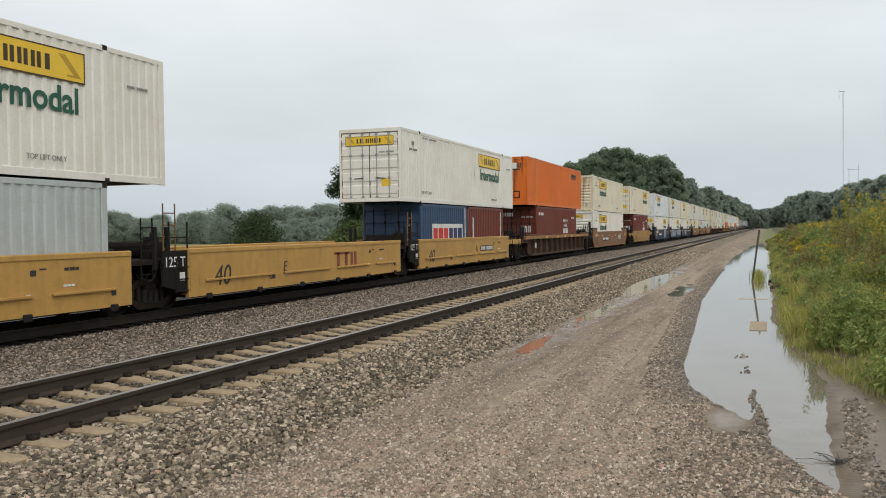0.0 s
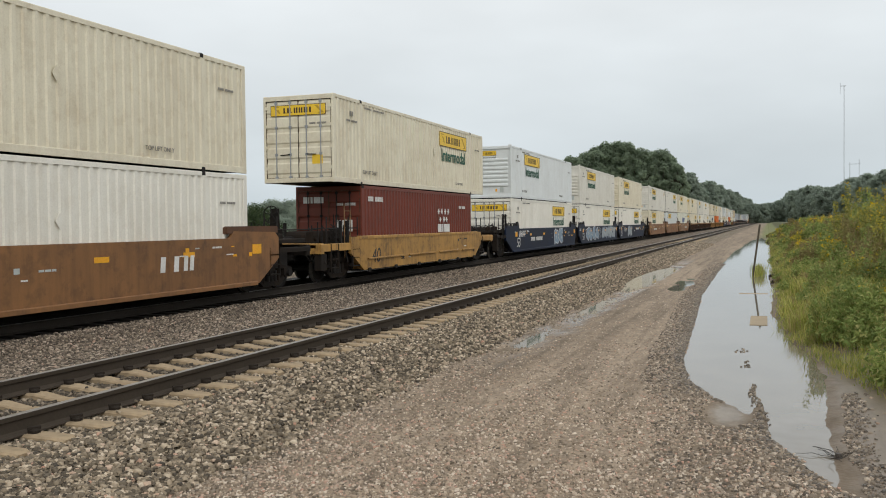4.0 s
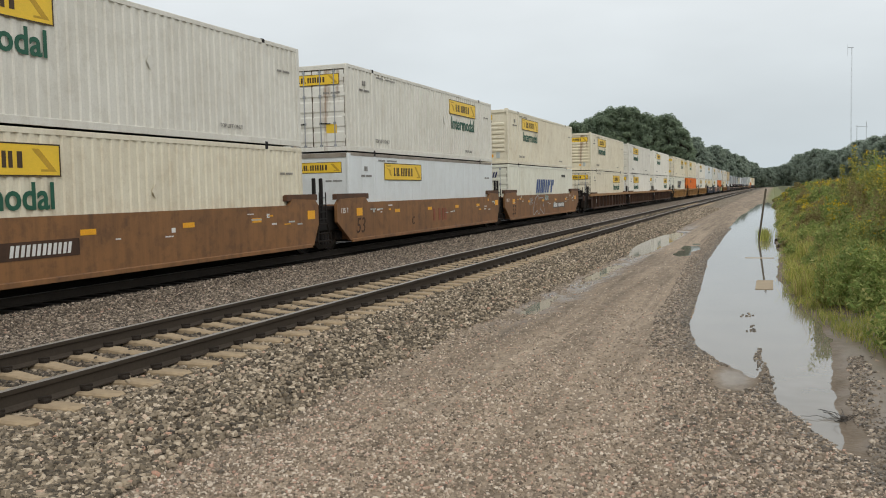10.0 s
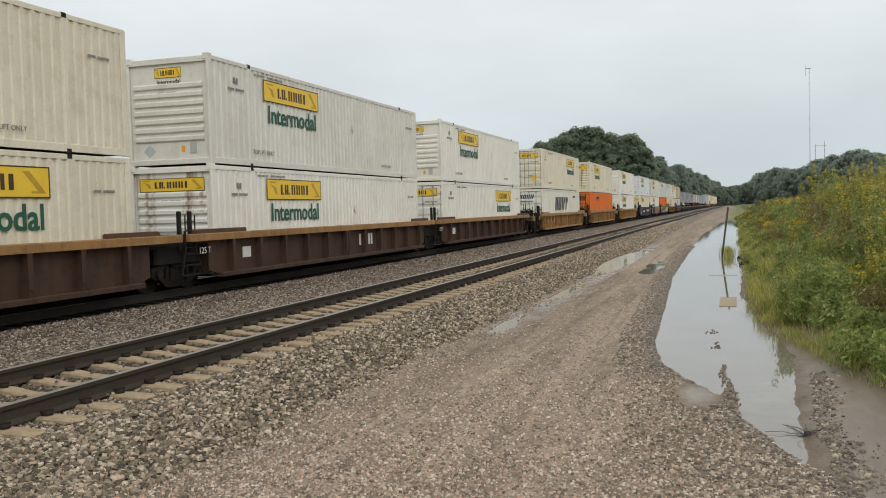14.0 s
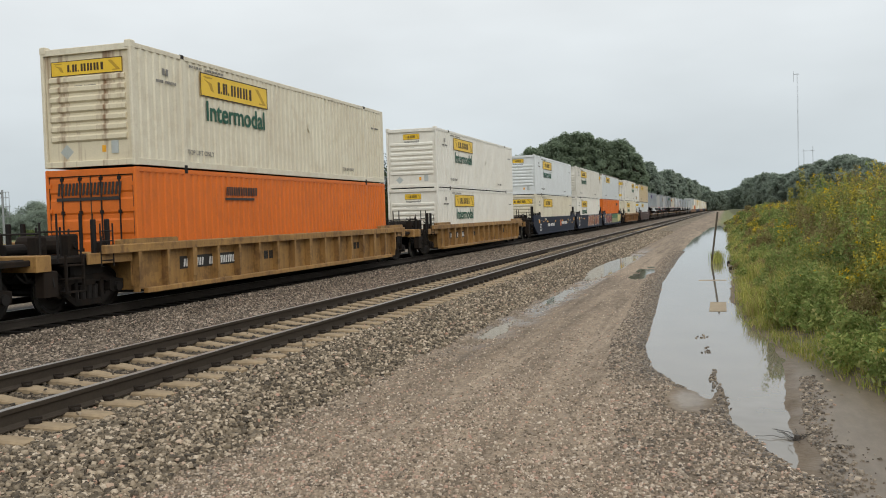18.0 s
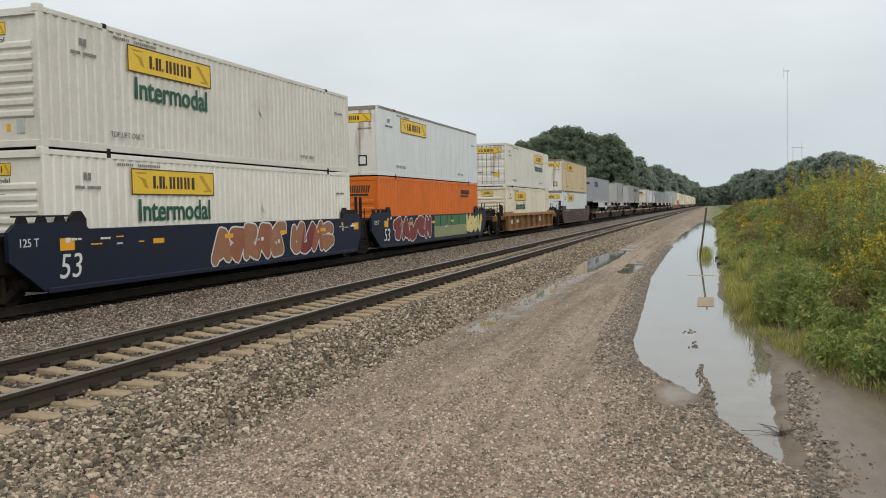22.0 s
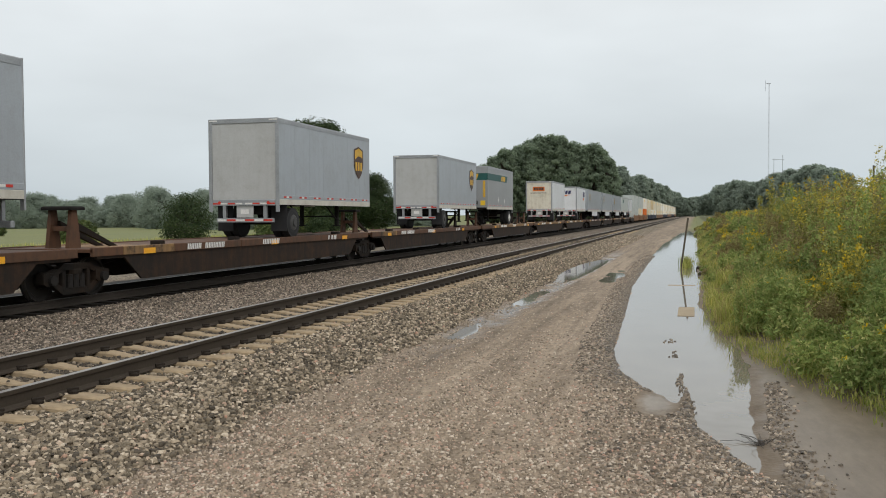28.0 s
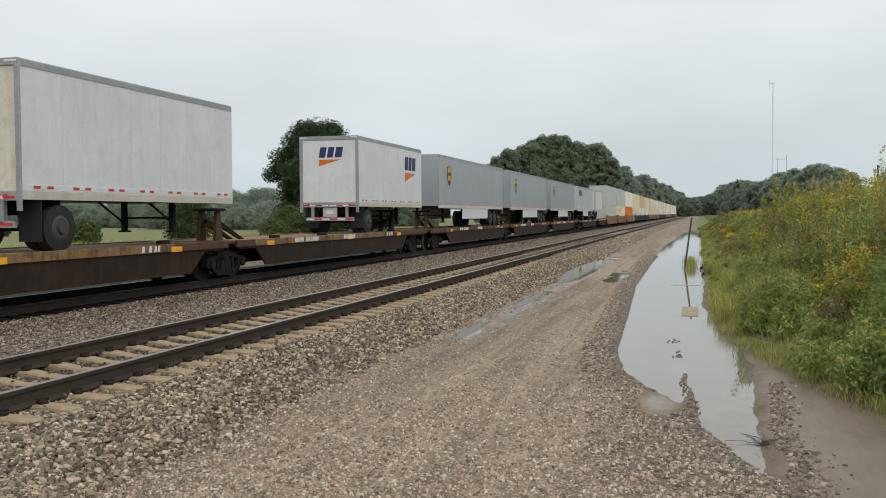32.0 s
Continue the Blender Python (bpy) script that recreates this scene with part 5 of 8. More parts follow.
def trailer(length, skin, door, nose_first, label, skirt=False, bright=False, roll_door=False):
    """A box trailer, its tyres on z = 0, from y = 0. nose_first: its hitch end leads, else its doors."""
    t = thing("semi_trailer", label, "trailer", "trailers on flat cars")
    L, hw, z0, z1 = length, 1.295, 1.22, 3.96
    n = max(3, round(L / 1.2))
    for sx in (1, -1):
        for i in range(n):
            y0, y1 = L * i / n + 0.0015, L * (i + 1) / n - 0.0015
            x0, x1 = sorted((sx * (hw - 0.05), sx * (hw - 0.01)))
            part("side_panel", Shape().cbox(x0, x1, y0, y1, z0, z1 - 0.08, 0.002), skin, t)
        x0, x1 = sorted((sx * (hw - 0.07), sx * hw))
        part("top_rail", Shape().cbox(x0, x1, 0, L, z1 - 0.16, z1, 0.02), GALV, t)
        part("base_rail", Shape().cbox(x0, x1, 0, L, z0 - 0.12, z0 + 0.07, 0.02), SIDERAIL, t)
        part("skirting", Shape().cbox(x0, x1 - 0.004 if sx > 0 else x1, 0.01, L - 0.01, z0 + 0.075, z0 + 0.20, 0.008), skin, t)
        for i in range(n if sx > 0 else 0):
            y = L * (i + 0.5) / n
            for k, mat in enumerate((REDINK, PALE, REDINK)):
                part("reflector", Shape().box(hw, hw + 0.004, y - 0.30 + 0.2 * k, y - 0.105 + 0.2 * k, z0 + 0.11, z0 + 0.165), mat, t)
    part("roof", Shape().cbox(-hw + 0.03, hw - 0.03, 0.02, L - 0.02, z1 - 0.05, z1 + 0.01, 0.02), GALV, t)
    part("floor", Shape().box(-hw + 0.06, hw - 0.06, 0.05, L - 0.05, z0 - 0.08, z0 + 0.02), BLACKST, t)
    back, d = (L, 1) if nose_first else (0, -1)
    front = 0 if nose_first else L
    part("front_wall", Shape().cbox(-hw + 0.02, hw - 0.02, min(front, front - d * -0.04), max(front, front - d * -0.04), z0, z1 - 0.02, 0.008), skin, t)
    for sx in (1, -1):
        x0, x1 = sorted((sx * (hw - 0.13), sx * (hw - 0.002)))
        part("rear_post", Shape().cbox(x0, x1, min(back, back + d * 0.05), max(back, back + d * 0.05), z0 - 0.35, z1 + 0.01, 0.012), GALV, t)
    part("rear_header", Shape().cbox(-hw + 0.13, hw - 0.13, min(back, back + d * 0.05), max(back, back + d * 0.05), z1 - 0.14, z1 + 0.01, 0.012), GALV, t)
    part("rear_sill", Shape().cbox(-hw + 0.13, hw - 0.13, min(back, back + d * 0.05), max(back, back + d * 0.05), z0 - 0.14, z0 + 0.06, 0.012), GALV, t)
    dr = part("rear_door", Shape().cbox(-hw + 0.13, hw - 0.13, min(back, back + d * 0.02), max(back, back + d * 0.02), z0 + 0.06, z1 - 0.14, 0.006), door, t)
    for k in range(0 if roll_door else 5):
        z = z0 + 0.45 + 0.46 * k
        part("door_seam", Shape().box(-hw + 0.16, hw - 0.16, min(back + d * 0.02, back + d * 0.024), max(back + d * 0.02, back + d * 0.024), z, z + 0.012), GREYBOX, dr)
    for sx in (1, -1):
        s = Shape()
        o, q = back + d * 0.052, back + d * 0.056
        s.box(min(sx * 0.95, sx * 1.25), max(sx * 0.95, sx * 1.25), min(o, q), max(o, q), z1 - 0.07, z1 - 0.03)
        part("corner_strip", s, PALE, t)
        for k in range(4):
            part("rear_strip", Shape().box(min(sx * (0.05 + 0.28 * k), sx * (0.30 + 0.28 * k)), max(sx * (0.05 + 0.28 * k), sx * (0.30 + 0.28 * k)), min(o, q), max(o, q), z0 - 0.10, z0 - 0.05), REDINK if k % 2 else PALE, t)
        if not roll_door:
            part("lock_rod", Shape().rod((sx * 0.45, back + d * 0.045, z0), (sx * 0.45, back + d * 0.045, z1 - 0.14), 0.016, 6), GALV, t)
    for x in (-0.9, 0.9):
        part("tail_lamp", Shape().disc(x, back, z0 - 0.05, 0.055, "y", d * 0.05, d * 0.07, 12), REDINK, t)
    gb = Shape().cbox(-1.05, 1.05, min(back, back - d * 0.12), max(back, back - d * 0.12), 0.52, 0.66, 0.02)
    for x in (-0.75, 0.75):
        gb.box(x - 0.06, x + 0.06, min(back, back - d * 0.1), max(back, back - d * 0.1), 0.6, z0 - 0.08)
    gd = part("bumper_guard", gb, GALV, t, "steel underride guard")
    o, q = sorted((back + d * 0.001, back + d * 0.006))
    for k in range(6):
        part("guard_strip", Shape().box(-1.0 + 0.34 * k, -0.68 + 0.34 * k, o, q, 0.56, 0.62), REDINK if k % 2 else PALE, gd)
    part("plate_bracket", Shape().cbox(-0.30, 0.32, min(back, back - d * 0.05), max(back, back - d * 0.05), 0.68, z0 - 0.15, 0.015), DOORGREY, t, "grey plate bracket with a lamp")
    part("number_plate", Shape().box(-0.14, 0.16, o, q, 0.80, 0.95), PALE, t, "small pale plate")
    axles = [back - d * 1.15] if L < 10 else [back - d * 3.75, back - d * 2.5]
    for y in axles:
        for x in (1.10, -1.10):
            road_wheel(t, y, x, bright=bright)
        part("axle", Shape().rod((-1.1, y, 0.5), (1.1, y, 0.5), 0.07, 8), BLACKST, t)
    for x in (-1.0, 1.0):
        y = (max(axles) + 0.62) if d > 0 else (min(axles) - 0.62)
        part("mud_flap", Shape().cbox(x - 0.29, x + 0.29, y - 0.01, y + 0.01, 0.22, z0 - 0.1, 0.004), RUBBER, t)
    part("air_tank", Shape().disc(0.0, min(axles) - d * 0.9 if d > 0 else max(axles) - d * 0.9, 0.78, 0.17, "x", -0.5, 0.5, 14), BLACKST, t)
    a0, a1 = min(axles) - 0.9, max(axles) + 0.9
    part("suspension_frame", Shape().cbox(-0.55, 0.55, max(a0, 0.1), min(a1, L - 0.1), 0.78, z0 - 0.08, 0.03), BLACKST, t)
    leg_y = front + d * -0 + (2.6 if nose_first else -2.6) * (1 if L > 10 else 0.9)
    lg = Shape()
    for x in (-0.75, 0.75):
        lg.cbox(x - 0.07, x + 0.07, leg_y - 0.07, leg_y + 0.07, 0.35, z0 - 0.08, 0.015)
        lg.cbox(x - 0.13, x + 0.13, leg_y - 0.13, leg_y + 0.13, 0.31, 0.36, 0.015)
        lg.rod((x, leg_y, 0.55), (x, leg_y + (1.1 if nose_first else -1.1), z0 - 0.1), 0.03)
    lg.rod((-0.75, leg_y, 0.7), (0.75, leg_y, 0.7), 0.03)
    part("landing_gear", lg, BLACKST, t, "black folded landing legs")
    if skirt:
        for sx in (1, -1):
            y0, y1 = sorted((front + d * 5.0, axles[0] - d * 0.9))
            x0, x1 = sorted((sx * (hw - 0.06), sx * (hw - 0.03)))
            part("side_skirt", Shape().cbox(x0, x1, y0, y1, 0.50, z0 - 0.10, 0.008), PALESKIN, t, "white aerodynamic skirt")
    return t


def shield(parent, x, y, z, w, h):
    pts = [(0, 0.9), (0.5, 1.0), (1, 0.9), (1, 0.4), (0.8, 0.16), (0.5, 0), (0.2, 0.16), (0, 0.4)]
    a = part("shield", Shape().prism([(y + px * w, z + pz * h) for px, pz in pts], "x", x, x + 0.005), DKBROWN, parent, "brown and gold shield mark")
    part("shield_top", Shape().prism([(y + px * w, z + pz * h) for px, pz in [(0.1, 0.86), (0.5, 0.95), (0.9, 0.86), (0.9, 0.66), (0.5, 0.72), (0.1, 0.60)]], "x", x + 0.005, x + 0.008), GOLD, a)
    bars_of(a, x + 0.005, y + 0.14 * w, z + 0.26 * h, 0.72 * w, 0.26 * h, GOLD, [(0, 0.24), (0.36, 0.6), (0.74, 1.0)])


def spine_car(bogies, label, yellow=()):
    """A set of flat units for trailers, from the first bogie to the last, its origin at the first. yellow: shares with painted edges."""
    c = thing("flat_car", label, "rail car", "flat cars of the train")
    for i, y in enumerate(bogies):
        bogie(c, y)
    for i, (a, b) in enumerate(zip(bogies, bogies[1:])):
        a2 = a - (1.6 if i == 0 else -0.25)
        b2 = b + (1.6 if i == len(bogies) - 2 else -0.25)
        sp = Shape().prism([(a2, 0.82), (a + 1.5, 0.82), (a + 2.3, 0.36), (b - 2.3, 0.36), (b - 1.5, 0.82), (b2, 0.82), (b2, 1.04), (a2, 1.04)], "x", -0.42, 0.42)
        unit = part("spine_beam", sp, DIRTYSTEEL, c, "deep rusty centre sill")
        hull = [(a2 + 0.2, 0.86), (a + 1.5, 0.86), (a + 2.2, 0.30), (b - 2.2, 0.30), (b - 1.5, 0.86), (b2 - 0.2, 0.86), (b2 - 0.2, 0.94), (a2 + 0.2, 0.94)]
        for sx in (1, -1):
            part("side_sill", Shape().prism(hull, "x", min(sx * 1.20, sx * 1.26), max(sx * 1.20, sx * 1.26)), HULL, unit, "black deep side sill")
        gold = i in yellow
        for y0, y1, mat in ((a2, a + 1.4, RUST), (a + 1.4, a + 3.6, DECKTAN), (a + 3.6, a + 7.2, DECKTAN if gold else RUST), (a + 7.2, b - 3.0, DECKTAN if gold else RUST), (b - 3.0, b2, RUST)):
            part("deck_plate", Shape().cbox(-1.30, 1.30, y0 + 0.01, y1 - 0.01, 1.02, 1.10, 0.012), mat, unit)
            for sx in (1, -1):
                part("edge_sill", Shape().cbox(min(sx * 1.22, sx * 1.31), max(sx * 1.22, sx * 1.31), y0 + 0.01, y1 - 0.01, 0.93, 1.13, 0.012), mat, unit)
        for k in range(7):
            y = a + 1.8 + (b - a - 3.6) * k / 6
            part("cross_bearer", Shape().prism([(-1.25, 1.02), (-1.25, 0.92), (-0.4, 0.66), (0.4, 0.66), (1.25, 0.92), (1.25, 1.02)], "y", y - 0.05, y + 0.05), DIRTYSTEEL, unit)
        for u in (0.12, 0.5, 0.83):
            part("reflector", Shape().box(1.312, 1.316, a + (b - a) * u, a + (b - a) * u + 0.5, 0.92, 1.06), REFLECTOR, unit)
        bars_of(unit, 1.312, a + 4.2, 0.95, 2.0, 0.155, PALE, NUMBER, lean=0.2, name="number_mark")
        bars_of(unit, 1.312, a + 8.6, 0.95, 1.2, 0.155, PALE, WORD5, lean=0.2, name="number_mark")
        bars_of(unit, 1.312, b - 4.6, 0.95, 0.9, 0.155, PALE, WORD3, lean=0.2, name="mark")
        for k in range(4):
            y = a + 3.2 + (b - a - 6.4) * k / 3
            part("tie_down", Shape().cbox(0.9, 1.2, y - 0.12, y + 0.12, 1.10, 1.22, 0.02), DIRTYSTEEL, unit)
    coupler(c, bogies[0] - 1.6, -1)
    coupler(c, bogies[-1] + 1.6, 1)
    return c


def hitch(parent, y, d):
    """A trailer hitch stand on a flat car. d: the way its strut leans."""
    h = Shape()
    for x in (-0.28, 0.28):
        h.prism([(y - 0.22, 1.10), (y + 0.22, 1.10), (y + 0.09, 2.0), (y - 0.09, 2.0)], "x", x - 0.05, x + 0.05)
    h.box(-0.28, 0.28, y - 0.10, y + 0.10, 1.5, 1.62)
    ob = part("hitch_stand", h, RUST if d > 0 else DIRTYSTEEL, parent, "rusty trailer hitch stand")
    part("hitch_plate", Shape().cbox(-0.42, 0.42, y - 0.26, y + 0.30, 2.0, 2.09, 0.03), BLACKST, ob)
    s = Shape()
    for x in (-0.2, 0.2):
        s.prism([(y + d * 0.1, 1.75), (y + d * 0.1, 1.58), (y + d * 1.5, 1.10), (y + d * 1.75, 1.10)], "x", x - 0.05, x + 0.05)
    part("strut", s, DIRTYSTEEL, ob)


# ---- the consist: where each thing stands along the train, in metres ----
RIDING = []  # (thing, place along the train, height over the rail, sideways)


def ride(ob, u, z, x=0.0):
    RIDING.append((ob, u, z, x))
    return ob


BOX_Z, GAP = 0.33, 0.018
LONG, AHEAD = 16.28, 0.13  # length of the long boxes, and how far they reach ahead of the mark
LOW_H = 2.60  # height of the lower standard boxes


def white_box(front, paint=WHITE, words="Intermodal", smooth=False, stain=False, big_end=False):
    key = ("white_box", front, paint.name, words, smooth, stain, big_end)
    place = 2.9 if front != "doors" else LONG - 6.25
    kind = {"ribs": "ribbed end wall", "doors": "double doors leading", "plate": "flat end wall"}[front]
    look_ = "smooth" if smooth else "corrugated"
    tone = {WHITE.name: "white", CREAM.name: "grimy cream", COLDWHITE.name: "clean cold-white", TAN.name: "yellowed tan", GREYBOX.name: "pale grey", DULLWHITE.name: "dull grey-white"}[paint.name]
    return made(key, lambda: container(LONG, paint, front, smooth, place, words, label=f"{tone} {look_} container, yellow panel, {kind}", stain=stain, word_mat=GREEN, big_end=big_end))


def made(key, build):
    if key in BOXES:
        return copy_thing(BOXES[key], Matrix())
    BOXES[key] = build()
    return BOXES[key]


def slant_box(front, ink=None, shade=None, at=4.75, span=5.4, tall=1.0):
    ink, shade = ink or NAVYINK, shade or G_CREAM

    def build():
        c = container(LONG, GREENCREAM, front, label=f"greenish cream container with a large slanted mark, {front} leading")
        bars = ((0, 0.075), (0.105, 0.18), (0.22, 0.285), (0.305, 0.37), (0.39, 0.455), (0.50, 0.575), (0.62, 0.695), (0.715, 0.775), (0.82, 0.895), (0.915, 0.975))
        for z0, mat, dx, shift in ((1.26, shade, 0.0, -0.05), (1.32, ink, 0.006, 0.0)):
            m = Shape()
            for k, (a, b) in enumerate(bars):
                up = 0.55 * tall if k in (7, 9) else 0.0
                y0, y1 = at + span * a + shift, at + span * b + shift
                lean = 0.30
                m.prism([(y0 + lean * up, z0 + up), (y1 + lean * up, z0 + up), (y1 + lean, z0 + tall), (y0 + lean, z0 + tall)], "x", W / 2 + 0.005 + dx, W / 2 + 0.010 + dx)
            tagged(part("mark", m, mat, c, "row of slanted bars"), kind="stuff")
        bars_of(c, 0.022, -0.75, 2.2, 1.4, 0.30, NAVYINK, WORD5, "y", 0.3)
        bars_of(c, 0.022, -0.6, 1.95, 1.2, 0.10, INK, WORD9, "y")
        bars_of(c, W / 2 + 0.006, 12.8, 2.3, 1.1, 0.16, INK, NUMBER, name="number_mark")
        return c
    return made(("slant_box", front, ink.name), build)


def orange_box(front, top=False):
    def build():
        c = container(LONG, ORANGE, front, label=f"orange corrugated container with small black marks, {front} leading")
        y = 4.0 if front != "plate" else 12.6
        bars_of(c, W / 2 + 0.006, y, 2.26, 1.75, 0.24, INK, WORD9, lean=0.15)
        bars_of(c, W / 2 + 0.006, y - 0.05, 2.13, 1.6, 0.07, INK, [(0, 1)])
        e, z = (0.010, 2.26) if front != "plate" else (0.028, 2.22)
        bars_of(c, e, -0.95, z, 1.85, 0.30, INK, WORD9, "y", 0.15)
        bars_of(c, e, -0.98, z - 0.13, 1.80, 0.08, INK, [(0, 1)], "y")
        if front == "plate" and not top:
            for k in range(5):
                z = 0.45 + 0.32 * k
                part("rib", Shape().prism([(0.032, z), (0.008, z + 0.05), (0.008, z + 0.16), (0.032, z + 0.21)], "x", -1.05, 1.05), ORANGE, c)
        if front == "plate" and top:
            for o in c.children:
                kind = o.name.split(".")[0]
                if kind in ("lift_post", "front_wall", "front_header", "corner_post"):
                    o.data.materials[0] = SCUFFED if kind == "lift_post" else SOOTED
            part("notice", Shape().box(0.30, 0.62, 0.020, 0.026, 2.18, 2.52), PALE, c, "pale paper notice")
        return c
    return made(("orange_box", front, top), build)


def box40(paint, front, label, marks=True):
    def build():
        global H
        full, H = H, LOW_H if paint is GREYBOX else H
        c = container(12.19, paint, front, posts=(), label=label)
        H = full
        if marks:
            bars_of(c, W / 2 + 0.006, 0.5, 2.35, 1.3, 0.17, PALE, NUMBER, name="number_mark")
            bars_of(c, W / 2 + 0.006, 10.4, 2.2, 0.9, 0.13, PALE, NUMBER, name="number_mark")
            bars_of(c, W / 2 + 0.006, 7.6, 1.18, 1.5, 0.34, PALE, [(0, 0.3), (0.36, 0.46), (0.52, 1.0)])
            for y, z in ((7.73, 2.06), (8.13, 2.06), (8.55, 2.06), (8.95, 2.06), (7.93, 1.72), (8.40, 1.72), (8.72, 1.72)):
                part("star_mark", Shape().prism([(y + (0.15, 0.08)[k % 2] * math.cos(k * math.pi / 6), z + (0.15, 0.08)[k % 2] * math.sin(k * math.pi / 6)) for k in range(12)], "x", W / 2 + 0.003, W / 2 + 0.007), PALE, c, "white star")
            bars_of(c, 0.020, -1.0, 2.3, 0.8, 0.22, PALE, [(0, 0.3), (0.36, 0.46), (0.52, 1.0)], "y")
            bars_of(c, 0.020, 0.3, 2.2, 0.75, 0.10, PALE, NUMBER, "y", name="number_mark")
            bars_of(c, 0.020, 0.3, 1.3, 0.75, 0.40, PALE, [(0, 0.22), (0.3, 0.52), (0.6, 0.82)], "y", name="number_mark")
        return c
    return made(("box40", paint.name, front, marks), build)


def box20(paint, label, mark):
    global H
    full, H = H, LOW_H
    c = container(6.06, paint, "doors", posts=(), label=label)
    H = full
    if mark == "panel":
        part("mark_panel", Shape().box(W / 2 + 0.004, W / 2 + 0.008, 1.3, 5.3, 0.62, 1.78), PALE, c, "white panel with red and navy shapes")
        bars_of(c, W / 2 + 0.008, 1.42, 0.88, 1.85, 0.72, REDINK, [(0, 0.28), (0.34, 0.66), (0.72, 1.0)])
        bars_of(c, W / 2 + 0.008, 3.42, 0.88, 1.75, 0.72, NAVYINK, [(0, 0.28), (0.34, 0.62), (0.68, 1.0)])
        bars_of(c, W / 2 + 0.006, 5.6, 0.9, 0.12, 1.6, PALE, [(0, 0.4), (0.6, 1)], name="number_mark")
    else:
        bars_of(c, W / 2 + 0.006, 0.7, 0.4, 0.22, 1.7, PALE, [(0, 0.7)], name="mark")
        bars_of(c, W / 2 + 0.006, 5.4, 0.9, 0.14, 1.5, PALE, [(0, 0.4), (0.6, 1)], name="number_mark")
    return c


def stack(u, low, high, low_at=0.0):
    for ob, off, z in ((low, low_at or -AHEAD, BOX_Z), (high, -AHEAD, BOX_Z + H + GAP)):
        if ob:
            ride(ob, u + off, z)


CARS = {}


def well(u, body, kind, size, lead, tail, number=None, label=""):
    key = (body.name, kind, size, lead, tail, number)
    if key in CARS:
        c = copy_thing(CARS[key], Matrix())
        for o in [o for o in c.children_recursive if o.name.split(".")[0] in ("graffiti", "spray_letter", "spray_fill", "mark")]:
            bpy.data.objects.remove(o)
    else:
        c = CARS[key] = well_car(body, kind, size, lead, tail, "well_car", number=number, label=label, tag_mat=INK if body in (WAGONYEL, WAGONOLD, GRIMYYEL) else None)
        if kind == "smooth":
            stencils(c, 0.0, 1.14, 3.4, 0.28, 7, len(CARS), (PALE, GREYBOX, REFLECTOR))
            stencils(c, 7.6, 0.85, 2.4, 0.3, 3, len(CARS) + 40, (PALE, GREYBOX))
            stencils(c, 12.8, 0.9, 3.2, 0.45, 8, len(CARS) + 80, (PALE, GREYBOX, REFLECTOR))
        elif kind == "ribs" and body is WAGONOLD:
            bars_of(c, 1.343, 5.8, 0.72, 0.7, 0.24, INK, NUMBER, name="number_mark")
            bars_of(c, 1.343, 9.2, 0.66, 0.6, 0.34, INK, [(0, 0.3), (0.36, 0.62), (0.68, 1.0)], name="mark")
            bars_of(c, 1.343, 12.6, 0.72, 0.7, 0.24, INK, NUMBER, name="number_mark")
        elif size < 13:
            stencils(c, 4.6, 0.5, 1.6, 0.7, 4, 7, (INK, GREYBOX))
            stencils(c, 11.5, 0.5, 2.6, 0.7, 6, 8, (INK, PALE))
    return ride(c, u, 0.0)


STROKES = (
    ((0.9, 0.85), (0.5, 1.0), (0.1, 0.75), (0.05, 0.3), (0.4, 0.0), (0.9, 0.15)),
    ((0.1, 0.0), (0.15, 1.0), (0.75, 0.9), (0.8, 0.6), (0.25, 0.45), (0.9, 0.0)),
    ((0.9, 0.9), (0.4, 1.0), (0.15, 0.75), (0.8, 0.4), (0.7, 0.05), (0.1, 0.1)),
    ((0.1, 1.0), (0.15, 0.2), (0.5, 0.0), (0.85, 0.2), (0.9, 1.0)),
    ((0.05, 0.0), (0.4, 1.0), (0.65, 1.0), (0.95, 0.0), (0.7, 0.35), (0.3, 0.35)),
    ((0.1, 0.0), (0.1, 1.0), (0.85, 0.05), (0.9, 1.0)))


